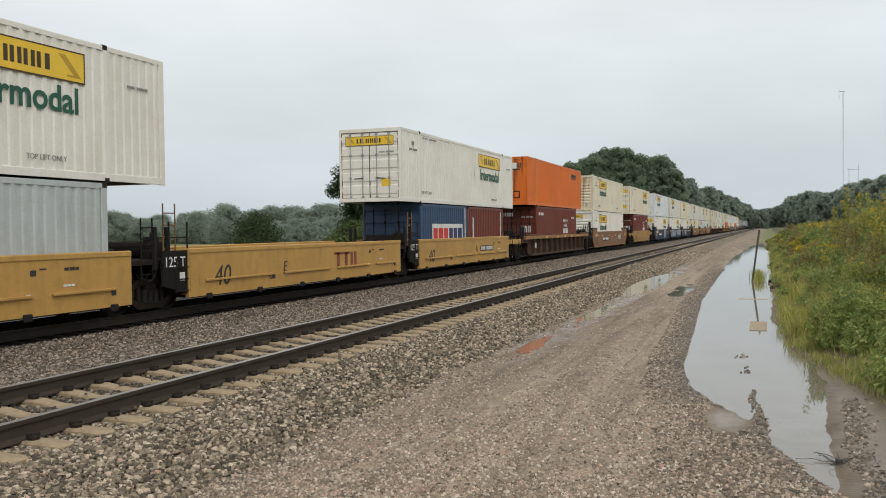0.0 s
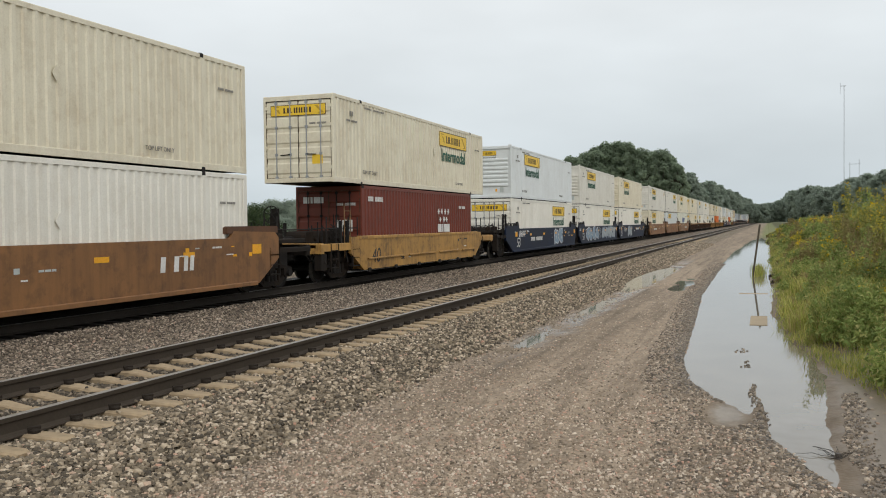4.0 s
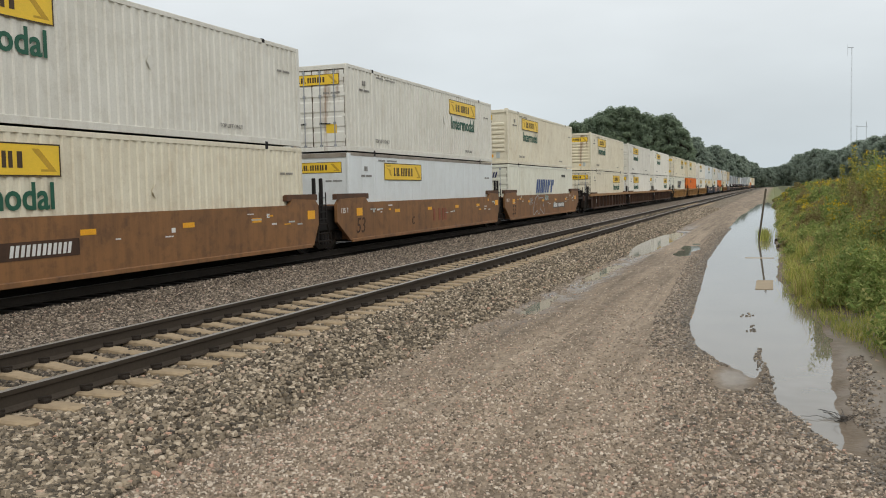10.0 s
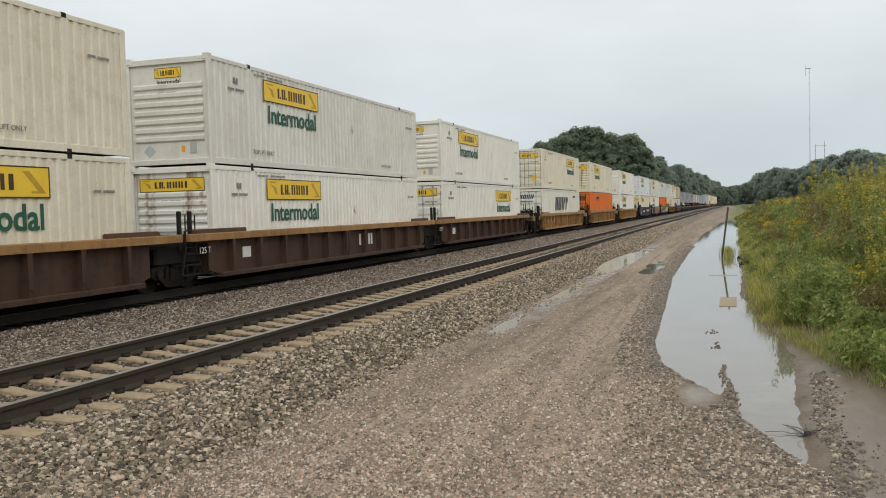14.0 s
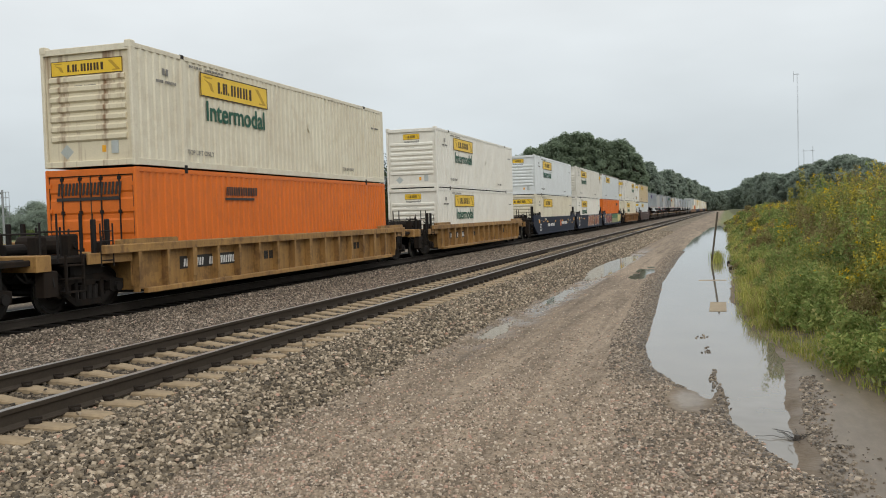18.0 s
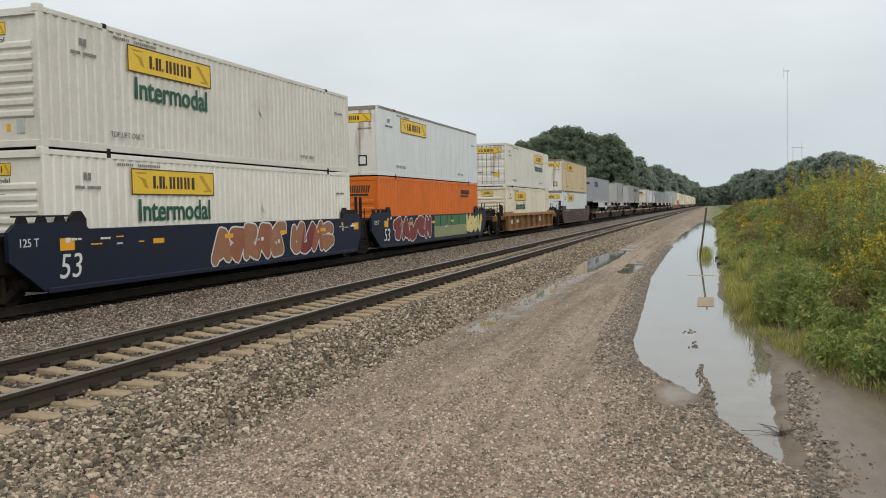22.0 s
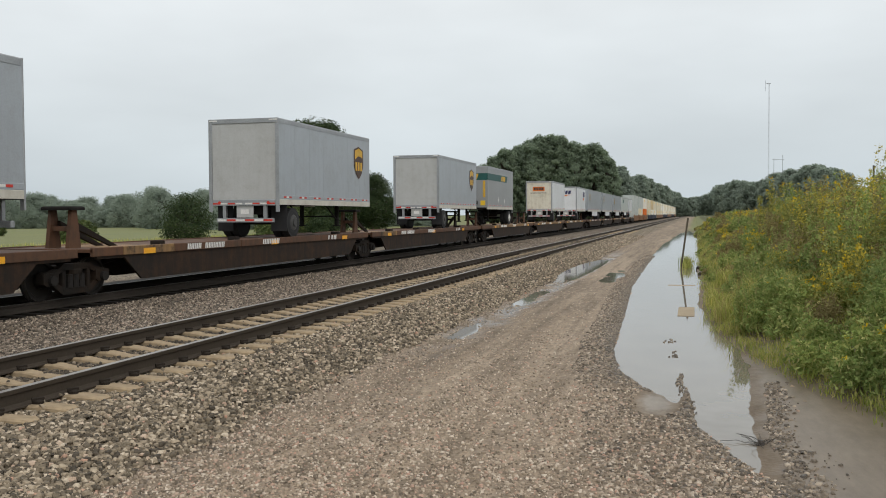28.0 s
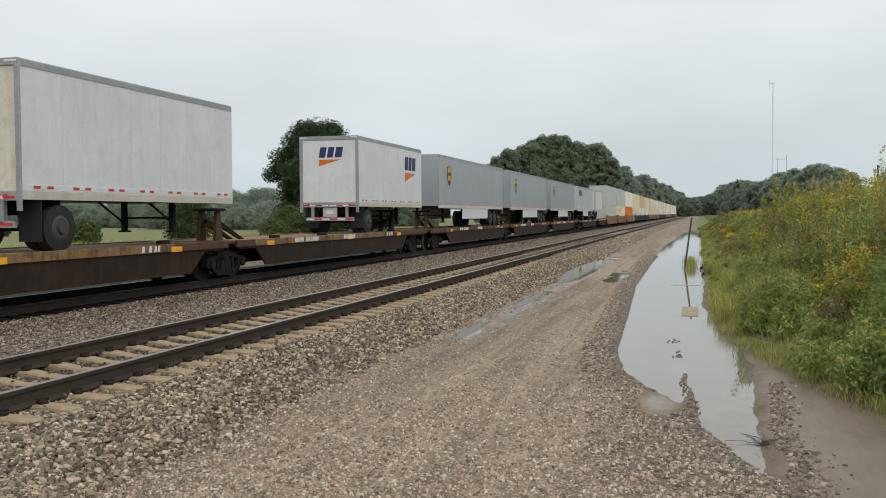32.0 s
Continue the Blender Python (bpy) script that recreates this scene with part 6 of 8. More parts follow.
def spray(car, y0, y1, z0, z1, mats, seed, letters=6, bold=0.30):
    """Sprayed shapes of thick strokes in a row on a car's side, unreadable. mats: outline, then the fillings in turn. bold: stroke by letter width."""
    rnd = random.Random(seed)
    g = tagged(new("graffiti"), "sprayed unreadable graffiti")
    g.parent = car
    w, h = (y1 - y0) / letters, z1 - z0
    for i in range(letters):
        path = rnd.choice(STROKES)
        if rnd.random() < 0.4:
            path = [(1 - a, b) for a, b in path]
        half = bold * w * rnd.uniform(0.85, 1.1)
        line = min(0.05, 0.5 * half)
        half = min(half, 0.2 * h)
        slant, dz = rnd.uniform(0.0, 0.22), rnd.uniform(-0.04, 0.04)
        path = [(a + rnd.uniform(-0.16, 0.16), min(1.0, max(0.0, b + rnd.uniform(-0.22, 0.22)))) for a, b in path] + [(rnd.uniform(0.0, 1.0), rnd.uniform(0.2, 0.8))]
        pts = [(y0 + w * (i + 0.06 + 0.88 * a) + slant * (b - 0.5) * h, z0 + half + dz + (h - 2 * half) * b) for a, b in path]
        for layer, (grow, mat) in enumerate(((0.0, mats[0]), (-line, mats[1 + i % (len(mats) - 1)]))):
            x = 1.4215 + 0.0045 * layer + 0.0002 * (i % 2)
            m, r = Shape(), half + grow
            for k, (p, q) in enumerate(zip(pts, pts[1:])):
                d = Vector((q[0] - p[0], q[1] - p[1])).normalized()
                nx, nz = -d.y * r, d.x * r
                e = x + 0.0004 * k
                out = [(p[0] + nx, p[1] + nz)]
                out += [(p[0] + nx * math.cos(a) - d.x * r * math.sin(a), p[1] + nz * math.cos(a) - d.y * r * math.sin(a)) for a in (0.8, 1.57, 2.34)]
                out += [(p[0] - nx, p[1] - nz), (q[0] - nx, q[1] - nz)]
                out += [(q[0] - nx * math.cos(a) + d.x * r * math.sin(a), q[1] - nz * math.cos(a) + d.y * r * math.sin(a)) for a in (0.8, 1.57, 2.34)]
                out += [(q[0] + nx, q[1] + nz)]
                m.prism(out, "x", e, e + 0.0003)
            tagged(part("spray_letter" if layer == 0 else "spray_fill", m, mat, g), kind="stuff")
    return g


def drop(car, name):
    """Takes a sort of mark off a car that does not carry it."""
    for o in [o for o in car.children if o.name.split(".")[0] == name]:
        bpy.data.objects.remove(o)


def stencils(car, y0, z0, w, h, n, seed, mats):
    """Small service stencils, unreadable, as plain bars and plates."""
    rnd = random.Random(seed)
    for k in range(n):
        y, z = y0 + rnd.random() * w, z0 + rnd.random() * h
        ln, ht = rnd.uniform(0.12, 0.5), rnd.choice((0.03, 0.045, 0.06, 0.11))
        bars_of(car, 1.424, y, z, ln if ht < 0.1 else 0.14, ht, rnd.choice(mats), [(0, 0.3), (0.36, 0.7), (0.76, 1)] if ht < 0.1 else [(0, 1)], name="stencil")


def build_train():
    # boxes on yellow forty-foot units
    ylab = "yellow painted well car unit with stencilled numbers"
    yl = [well(1.39, WAGONYEL, "flat40", 12, "joint", "joint", "40", ylab), well(16.75, WAGONYEL, "flat40", 12, "joint", "joint", "40", ylab), well(32.0, WAGONYEL, "flat40", 12, "joint", "end", "40", ylab)]
    bars_of(yl[1], 1.425, 9.2, 0.66, 1.75, 0.50, BROWNINK, WORD3, name="mark")
    part("mark", Shape().box(1.425, 1.431, 9.15, 10.3, 1.09, 1.17), BROWNINK, yl[1], "red-brown bar")
    bars_of(yl[2], 1.425, 9.6, 0.80, 2.2, 0.26, INK, [(0, 1)], name="number_plate")
    bars_of(yl[2], 1.432, 9.7, 0.84, 2.0, 0.18, PALE, NUMBER, name="number_mark")
    lettering("E", 0.42, INK, yl[1], 1.43, 5.9, 0.72, shear=0.2)
    lettering("A", 0.4, INK, yl[2], 1.43, 8.9, 0.80)
    ride(box40(GREYBOX, "doors", "pale grey corrugated forty-foot container in a yellow well", False), 1.39 + 1.98, BOX_Z)
    ride(white_box("doors"), 1.39 - AHEAD, BOX_Z + LOW_H + GAP)
    ride(box20(NAVY, "dark blue corrugated twenty-foot container with a white panel", "panel"), 32.0 + 2.0, BOX_Z)
    ride(box20(OXIDE, "red-brown corrugated twenty-foot container", "bar"), 32.0 + 8.12, BOX_Z)
    ride(white_box("doors"), 32.0 - AHEAD, BOX_Z + LOW_H + GAP)
    # orange over red-brown
    c = well(51.65, DARKBR, "ribs", 16, "end", "end", None, "dark brown ribbed well car with yellow end marks")
    for y in (3.4, 6.6, 8.9, 11.1, 13.2):
        part("reflector", Shape().box(1.542, 1.546, y, y + 0.55, 1.26, 1.36), REFLECTOR, c)
    bars_of(c, 1.345, 2.1, 0.50, 0.95, 0.22, FADEDMARK, WORD5, name="mark")
    bars_of(c, 1.345, 3.6, 0.50, 1.1, 0.22, FADEDMARK, WORD5, name="number_mark")
    stack(51.65, box40(OXIDE, "doors", "red-brown corrugated forty-foot container with white marks"), orange_box("plate", True), 1.98)
    c = well(73.0, BROWNW, "smooth", 16, "end", "end", "53", "brown smooth-sided well car with patched paint")
    bars_of(c, 1.424, 12.1, 0.80, 1.5, 0.36, PALE, WORD3, lean=0.1, name="mark")
    stack(73.0, white_box("ribs"), white_box("ribs", CREAM, stain=True))
    well(94.47, GRIMYYEL, "flat40", 12, "end", "end", "40", "grimy yellow well car carrying two containers")
    stack(94.47, box40(OXIDE, "doors", "red-brown corrugated forty-foot container with white marks"), white_box("doors", CREAM), 1.98)
    # dark blue three-unit set
    blab = "dark blue well car unit sprayed with graffiti"
    a = well(116.04, BLUEW, "smooth", 16, "end", "joint", "53", blab)
    b = well(135.45, BLUEW, "smooth", 16, "joint", "joint", "53", blab)
    d = well(154.72, BLUEW, "smooth", 16, "joint", "end", "53", blab)
    bars_of(a, 1.427, 0.9, 1.06, 1.5, 0.36, PALE, [(0, 0.05), (0.10, 0.14), (0.22, 0.27), (0.33, 0.37), (0.46, 0.51), (0.58, 0.62), (0.70, 0.75), (0.84, 0.88)], lean=0.35, name="mark")
    bars_of(a, 1.427, 1.05, 1.20, 1.4, 0.05, PALE, [(0, 0.2), (0.3, 0.5), (0.62, 0.9)], name="mark")
    spray(a, 9.9, 12.4, 0.42, 1.5, (PALE, G_BLUE), 1, 4)
    drop(b, "number_mark")
    drop(d, "number_mark")
    spray(b, 1.6, 6.8, 0.38, 1.52, (PALE, G_BLUE), 2, 4, 0.36)
    spray(b, 7.0, 8.3, 0.55, 1.45, (G_SILV, BLUEW), 9, 3, 0.24)
    spray(b, 8.7, 15.6, 0.46, 1.5, (G_BLUE, G_SILV), 3, 7, 0.34)
    spray(d, 4.5, 7.5, 0.36, 1.5, (BLUEW, G_SILV), 4, 4, 0.34)
    spray(d, 2.2, 3.5, 0.85, 1.35, (BLUEW, PALE), 10, 4, 0.20)
    bars_of(d, 1.422, 10.6, 1.02, 2.0, 0.2, PALE, NUMBER, name="number_mark")
    stack(116.04, white_box("doors"), white_box("ribs", COLDWHITE))
    stack(135.45, white_box("doors"), white_box("ribs", DULLWHITE))
    stack(154.72, white_box("doors"), white_box("ribs", CREAM))
    # brown smooth three-unit set
    rlab = "brown smooth-sided well car unit with worn paint"
    a = well(178.04, BROWNW, "smooth", 16, "end", "joint", "53", rlab)
    b = well(197.45, BROWNW, "smooth", 16, "joint", "joint", "53", rlab)
    d = well(216.7, BROWNW, "smooth", 16, "joint", "end", "53", rlab)
    for car in (b, d):
        drop(car, "number_mark")
        drop(car, "number_board")
    part("number_board", Shape().box(1.4205, 1.4235, 9.6, 12.9, 0.66, 0.98), INK, d, "black painted patch")
    bars_of(d, 1.4235, 9.75, 0.71, 2.95, 0.23, PALE, NUMBER, lean=0.2, name="number_mark")
    bars_of(b, 1.424, 7.2, 0.66, 1.85, 0.50, BROWNINK, WORD3, name="mark")
    spray(d, 4.8, 7.1, 0.32, 1.5, (G_SILV, BROWNW), 5, 2, 0.26)
    spray(d, 3.7, 4.5, 0.95, 1.38, (G_SILV, BROWNW), 12, 3, 0.2)
    spray(d, 7.4, 8.4, 1.12, 1.48, (G_GREEN, G_SILV), 13, 4, 0.2)
    lettering("C", 0.42, DARKBR, b, 1.424, 5.0, 0.62, shear=0.18)
    stack(178.04, white_box("ribs", CREAM), white_box("ribs", DULLWHITE))
    stack(197.45, white_box("plate", COLDWHITE, "", True), white_box("doors", DULLWHITE, stain=True))
    stack(216.7, slant_box("doors", FADEDBLUE, GREYBOX, 5.85, 4.5, 0.8), white_box("ribs", CREAM))
    # brown ribbed three-unit set
    dlab = "dark brown ribbed well car unit"
    well(240.1, DARKBR, "ribs", 16, "end", "joint", None, dlab)
    b = well(259.75, DARKBR, "ribs", 16, "joint", "joint", None, dlab)
    well(279.5, DARKBR, "ribs", 16, "joint", "end", None, dlab)
    bars_of(b, 1.343, 9.3, 0.66, 1.5, 0.40, PALE, WORD3, name="mark")
    stack(240.1, white_box("doors", CREAM), white_box("ribs", CREAM, stain=True, big_end=True))
    stack(259.75, white_box("ribs", stain=True, big_end=True), white_box("ribs", DULLWHITE))
    stack(279.5, white_box("doors"), white_box("ribs"))
    # faded yellow ribbed single cars
    ylab = "faded yellow ribbed well car with rust"
    for u in (302.95, 325.72, 349.1):
        well(u, WAGONOLD, "ribs", 16, "end", "end", None, ylab)
    stack(302.95, slant_box("doors"), white_box("doors", CREAM))
    stack(325.72, orange_box("doors"), white_box("ribs", CREAM, stain=True, big_end=True))
    stack(349.1, white_box("ribs"), white_box("ribs"))
    # dark blue three-unit set with large graffiti
    a = well(372.96, BLUEW, "smooth", 16, "end", "joint", "53", blab)
    b = well(392.35, BLUEW, "smooth", 16, "joint", "joint", "53", blab)
    d = well(411.7, BLUEW, "smooth", 16, "joint", "end", "53", blab)
    part("mark", Shape().disc(1.424, 9.5, 0.98, 0.30, "x", 0, 0.004, 20), ORANGE, a, "orange round mark")
    bars_of(a, 1.424, 10.0, 0.86, 2.6, 0.24, PALE, [(0, 0.08), (0.1, 0.17), (0.19, 0.26), (0.28, 0.36), (0.44, 0.52), (0.55, 0.62), (0.64, 0.72), (0.75, 0.83), (0.86, 0.98)], name="mark")
    spray(b, 6.1, 10.3, 0.36, 1.54, (PALE, G_TAN, G_RUST), 6, 5, 0.34)
    spray(b, 10.8, 14.1, 0.40, 1.54, (PALE, G_TAN, G_RED, G_RUST), 11, 4, 0.34)
    drop(b, "number_mark")
    drop(d, "number_mark")
    spray(d, 1.3, 6.6, 0.36, 1.58, (PALE, G_RED), 7, 5, 0.32)
    bars_of(d, 1.4212, 7.1, 0.42, 6.0, 0.55, G_OLIVE, [(0, 1)], name="mark")
    bars_of(d, 1.4212, 7.1, 0.98, 5.9, 0.50, G_GREEN, [(0, 0.16), (0.18, 0.36), (0.38, 0.5), (0.53, 0.74), (0.76, 1)], lean=0.15, name="mark")
    spray(d, 13.1, 16.4, 0.40, 1.56, (TEAL, G_CREAM), 9, 4, 0.3)
    stack(372.96, white_box("ribs", CREAM, ""), white_box("ribs", COLDWHITE))
    stack(392.35, white_box("ribs"), white_box("ribs", DULLWHITE))
    stack(411.7, orange_box("plate"), white_box("plate", COLDWHITE, "", True, True))
    c = well(435.52, OCHRE, "ribs", 16, "end", "end", None, "ochre brown ribbed well car with a white mark")
    bars_of(c, 1.343, 10.9, 0.72, 1.35, 0.36, PALE, WORD3, lean=0.1, name="mark")
    bars_of(c, 1.343, 2.9, 0.74, 1.35, 0.22, PALE, NUMBER, lean=0.1, name="number_mark")
    stack(435.52, white_box("ribs", CREAM), white_box("doors", DULLWHITE, stain=True))
    well(459.3, MAROON, "smooth", 16, "end", "end", "53", "maroon smooth-sided well car")
    stack(459.3, white_box("plate", COLDWHITE, "", True), white_box("plate", TAN, "", True, True))
    # trailers on flat cars
    flab = "rusty articulated flat car carrying highway trailers"
    for k, (u, gaps) in enumerate(((481.9, (0, 17.4, 35.8, 54.6)), (540.2, (0, 17.8, 36.8, 54.9)), (599.0, (0, 18.6, 37.2, 55.8)), (659.0, (0, 18.6, 37.0)))):
        c = ride(spine_car(gaps, flab, (0, 1, 2) if k == 1 else (2,) if k == 2 else ()), u, 0.0)
        for y in gaps:
            hitch(c, y + (0.9 if y < gaps[-1] else -0.9), 1 if y < gaps[-1] else -1)
        if k == 1:
            hitch(c, 16.3, -1)
    deck = 1.11
    t = ride(trailer(16.15, SILVER, DOORGREY, True, "silver fifty-three-foot trailer with white skirts", True, True), 481.3, deck)
    part("company_panel", Shape().box(W / 2 + 0.002, W / 2 + 0.007, 1.2, 4.4, 2.9, 3.55), PURPLE, t, "purple panel")
    bars_of(t, -0.012, -0.9, 3.2, 1.8, 0.25, PURPLE, [(0, 1)], "y")
    for u, flip in ((509.18, 0), (528.48, 0)):
        t = ride(trailer(8.55, SILVER, DOORGREY, False, "silver pup trailer with a brown shield mark", roll_door=True), u, deck)
        shield(t, W / 2 + 0.002, 6.75, 2.2, 1.02, 1.32)
    t = ride(trailer(8.55, WARMGREY, DOORGREY, True, "grey pup trailer with a dark green band", bright=True), 540.25, deck)
    part("band", Shape().prism([(0.0, 3.05), (6.2, 3.05), (6.5, 3.5), (0.0, 3.5)], "x", W / 2 + 0.002, W / 2 + 0.006), TEAL, t, "dark green band")
    part("band", Shape().box(-1.29, 1.29, -0.012, -0.006, 3.05, 3.5), TEAL, t, "dark green band")
    bars_of(t, W / 2 + 0.006, 4.3, 3.1, 1.3, 0.34, GOLD, [(0, 0.28), (0.36, 0.62), (0.7, 1.0)], lean=0.3)
    bars_of(t, -0.012, -0.55, 3.08, 1.1, 0.38, GOLD, [(0, 0.28), (0.36, 0.62), (0.7, 1.0)], "y", 0.3)
    part("notice_board", Shape().box(-0.6, 0.35, -0.012, -0.006, 2.45, 2.85), INK, t, "black board")
    bars_of(t, -0.012, -0.5, 2.5, 0.75, 0.12, GOLD, WORD9, "y")
    bars_of(t, -0.012, -0.45, 2.68, 0.65, 0.12, GOLD, WORD5, "y")
    bars_of(t, -0.008, 0.98, 1.9, 0.14, 1.1, GOLD, [(0, 1)], "y", name="number_mark")
    for y, z in ((3.2, 1.75), (5.2, 1.68)):
        part("placard", Shape().prism([(y, z), (y + 0.16, z - 0.2), (y + 0.32, z), (y + 0.16, z + 0.2)], "x", W / 2 + 0.002, W / 2 + 0.008), PALE, t, "white diamond placard")
    part("placard", Shape().prism([(-1.0, 1.8), (-0.82, 1.6), (-0.64, 1.8), (-0.82, 2.0)], "y", -0.012, -0.006), PALE, t, "white diamond placard")
    part("hose_box", Shape().cbox(0.30, 0.62, -0.14, -0.006, 1.42, 1.68, 0.03), INK, t, "black coupling box")
    part("notice", Shape().box(0.80, 1.12, -0.012, -0.006, 1.36, 1.68), YELLOW, t, "yellow notice")
    part("marker_lamp", Shape().disc(-0.15, 0, 3.72, 0.13, "y", -0.03, 0.0, 14), INK, t)
    t = ride(trailer(8.55, PALESKIN, OLDDOOR, False, "white pup trailer with an orange mark on its door", roll_door=True), 568.5, deck)
    bars_of(t, -0.022, -0.62, 3.0, 1.15, 0.42, ORANGE, [(0, 1)], "y")
    bars_of(t, -0.030, -0.52, 3.08, 0.98, 0.27, INK, [(0, 0.13), (0.17, 0.29), (0.33, 0.45), (0.49, 0.61), (0.65, 0.79), (0.83, 0.97)], "y")
    bars_of(t, -0.022, -0.85, 2.78, 1.6, 0.08, INK, WORD9, "y")
    bars_of(t, -0.022, -0.6, 2.5, 1.1, 0.06, GREYBOX, WORD9, "y")
    t = ride(trailer(8.55, PALESKIN, PALESKIN, False, "white pup trailer with a blue and orange mark", roll_door=True), 587.3, deck)
    bars_of(t, -0.022, -0.45, 3.1, 1.0, 0.42, NAVYINK, [(0, 0.28), (0.36, 0.62), (0.7, 1.0)], "y", 0.2)
    part("swoosh", Shape().prism([(-0.45, 2.75), (-0.42, 3.02), (0.55, 3.02)], "y", -0.022, -0.028), ORANGE, t, "orange wedge")
    bars_of(t, W / 2 + 0.002, 5.9, 2.85, 1.6, 0.62, NAVYINK, [(0, 0.28), (0.36, 0.62), (0.7, 1.0)], lean=0.1)
    part("swoosh", Shape().prism([(5.95, 2.3), (6.0, 2.72), (7.5, 2.72)], "x", W / 2 + 0.002, W / 2 + 0.006), ORANGE, t, "orange wedge")
    for u in (599.0, 617.9, 636.6):
        t = ride(trailer(16.15, SILVER, DOORGREY, True, "silver fifty-three-foot trailer with a gold shield mark", True), u, deck)
        shield(t, W / 2 + 0.002, 1.6, 2.3, 0.8, 1.15)
    t = ride(trailer(14.6, GREYBOX, DOORGREY, True, "pale grey trailer with a small dark panel", True), 656.4, deck)
    part("company_panel", Shape().box(W / 2 + 0.002, W / 2 + 0.007, 1.0, 3.4, 2.9, 3.5), TEAL, t)
    t = ride(trailer(8.55, PALESKIN, PALESKIN, False, "white pup trailer on a flat car"), 674.6, deck)
    # boxes again, running off into the distance
    rnd = random.Random(5)
    u = 690.0
    rear = [(GREYBOX, GREYBOX), (GREYBOX, CREAM), (WHITE, ORANGE), (CREAM, CREAM), (TAN, WHITE), (CREAM, WHITE)]
    for k in range(20):
        topm, lowm = rear[k] if k < len(rear) else rnd.choice([(WHITE, CREAM), (CREAM, WHITE), (CREAM, CREAM), (WHITE, WHITE)])
        body, bl = ((BROWNW, rlab), (BLUEW, blab))[(k // 3) % 2]
        ride(made(("far_well", body.name), lambda: far_well(body, bl)), u, 0.0)
        pair = [made(("far", m.name), lambda: far_box(m, {ORANGE.name: "orange", WHITE.name: "white", CREAM.name: "cream", GREYBOX.name: "grey", TAN.name: "tan"}[m.name] + " corrugated container far down the train", m not in (ORANGE, GREYBOX))) for m in (lowm, topm)]
        stack(u, *pair)
        u += 19.35 if k % 3 < 2 else 23.4


build_train()


def along(t):
    """How far the train has run after t seconds."""
    return 17.0488 * t - 0.0047037 * t * t + 0.00038323 * t ** 3


def train_pose(u, z, x, t):
    y = u - along(t)
    m = pose(TRACK_B + bend(y), y, TOP_B + z, 0, 0, bend_turn(y))
    return m @ pose(x, 0, 0)


def motions():
    for ob, u, z, x in RIDING:
        walk(ob, [(t, train_pose(u, z, x, t)) for t in (0, 3, 6, 9, 12, 15, 18, 21, 24, 27, 30, 32)])
        for w in [o for o in ob.children_recursive if o.name.startswith("wheelset")]:
            roll(w, u + w.parent.matrix_basis.translation.y)


def roll(w, u):
    """Turns a wheelset on its axle while its truck passes near."""
    at = w.matrix_basis.translation.copy()
    near = [k / 30 for k in range(0, 961) if 9.0 < u - along(k / 30) < 36.0]
    if len(near) < 2:
        return
    rows = [(t, pose(*at, math.degrees(along(t) / 0.46) % 360)) for t in near]
    head = [(0.0, rows[0][1])] if near[0] > 0.01 else []
    tail = [(32.0, rows[-1][1])] if near[-1] < 31.99 else []
    walk(w, head + rows + tail)


# ---- along the line ----
def blade_field(name, label, category, centres, mat, n_blade, height, width, spread, seed, lean=0.35, kind="stuff"):
    """Tufts of narrow bent blades as one mesh. centres: arrays of x, y, z and of height factors."""
    rng = np.random.RandomState(seed)
    cx, cy, cz, ch = centres
    k = len(cx)
    ang = rng.rand(k, n_blade) * 2 * np.pi
    hgt = height * (0.55 + 0.7 * rng.rand(k, n_blade)) * ch[:, None]
    out = (0.15 + lean * rng.rand(k, n_blade)) * hgt
    bx = cx[:, None] + spread * rng.randn(k, n_blade)
    by = cy[:, None] + spread * rng.randn(k, n_blade)
    bz = np.repeat(cz[:, None], n_blade, 1)
    dx, dy = np.cos(ang), np.sin(ang)
    w = width * (0.6 + 0.8 * rng.rand(k, n_blade))
    px, py = -dy * w, dx * w
    p = [np.stack([bx - px, by - py, bz], -1), np.stack([bx + px, by + py, bz], -1),
         np.stack([bx + px * 0.8 + dx * out * 0.35, by + py * 0.8 + dy * out * 0.35, bz + hgt * 0.6], -1),
         np.stack([bx - px * 0.8 + dx * out * 0.35, by - py * 0.8 + dy * out * 0.35, bz + hgt * 0.6], -1),
         np.stack([bx + dx * out, by + dy * out, bz + hgt], -1)]
    v = np.stack(p, 2).reshape(-1, 3)
    i = np.arange(k * n_blade)[:, None] * 5
    f = np.concatenate([i + np.array([[0, 1, 2]]), i + np.array([[0, 2, 3]]), i + np.array([[3, 2, 4]])])
    return tagged(new(name, big_mesh(name, v, f, mat)), label, category, kind=kind)


def scatter_blades(points, size, seed, squash):
    """Small pointed leaves, one triangle each."""
    rng = np.random.RandomState(seed)
    k = len(points)
    a = rng.randn(k, 3)
    a /= np.linalg.norm(a, axis=1)[:, None]
    b = np.cross(a, rng.randn(k, 3))
    b /= np.linalg.norm(b, axis=1)[:, None]
    s = (size * (0.6 + 0.8 * rng.rand(k)))[:, None]
    v = np.stack([points - a * s - b * s * squash, points - a * s + b * s * squash, points + a * s], 1).reshape(-1, 3)
    return v, np.arange(3 * k).reshape(-1, 3)


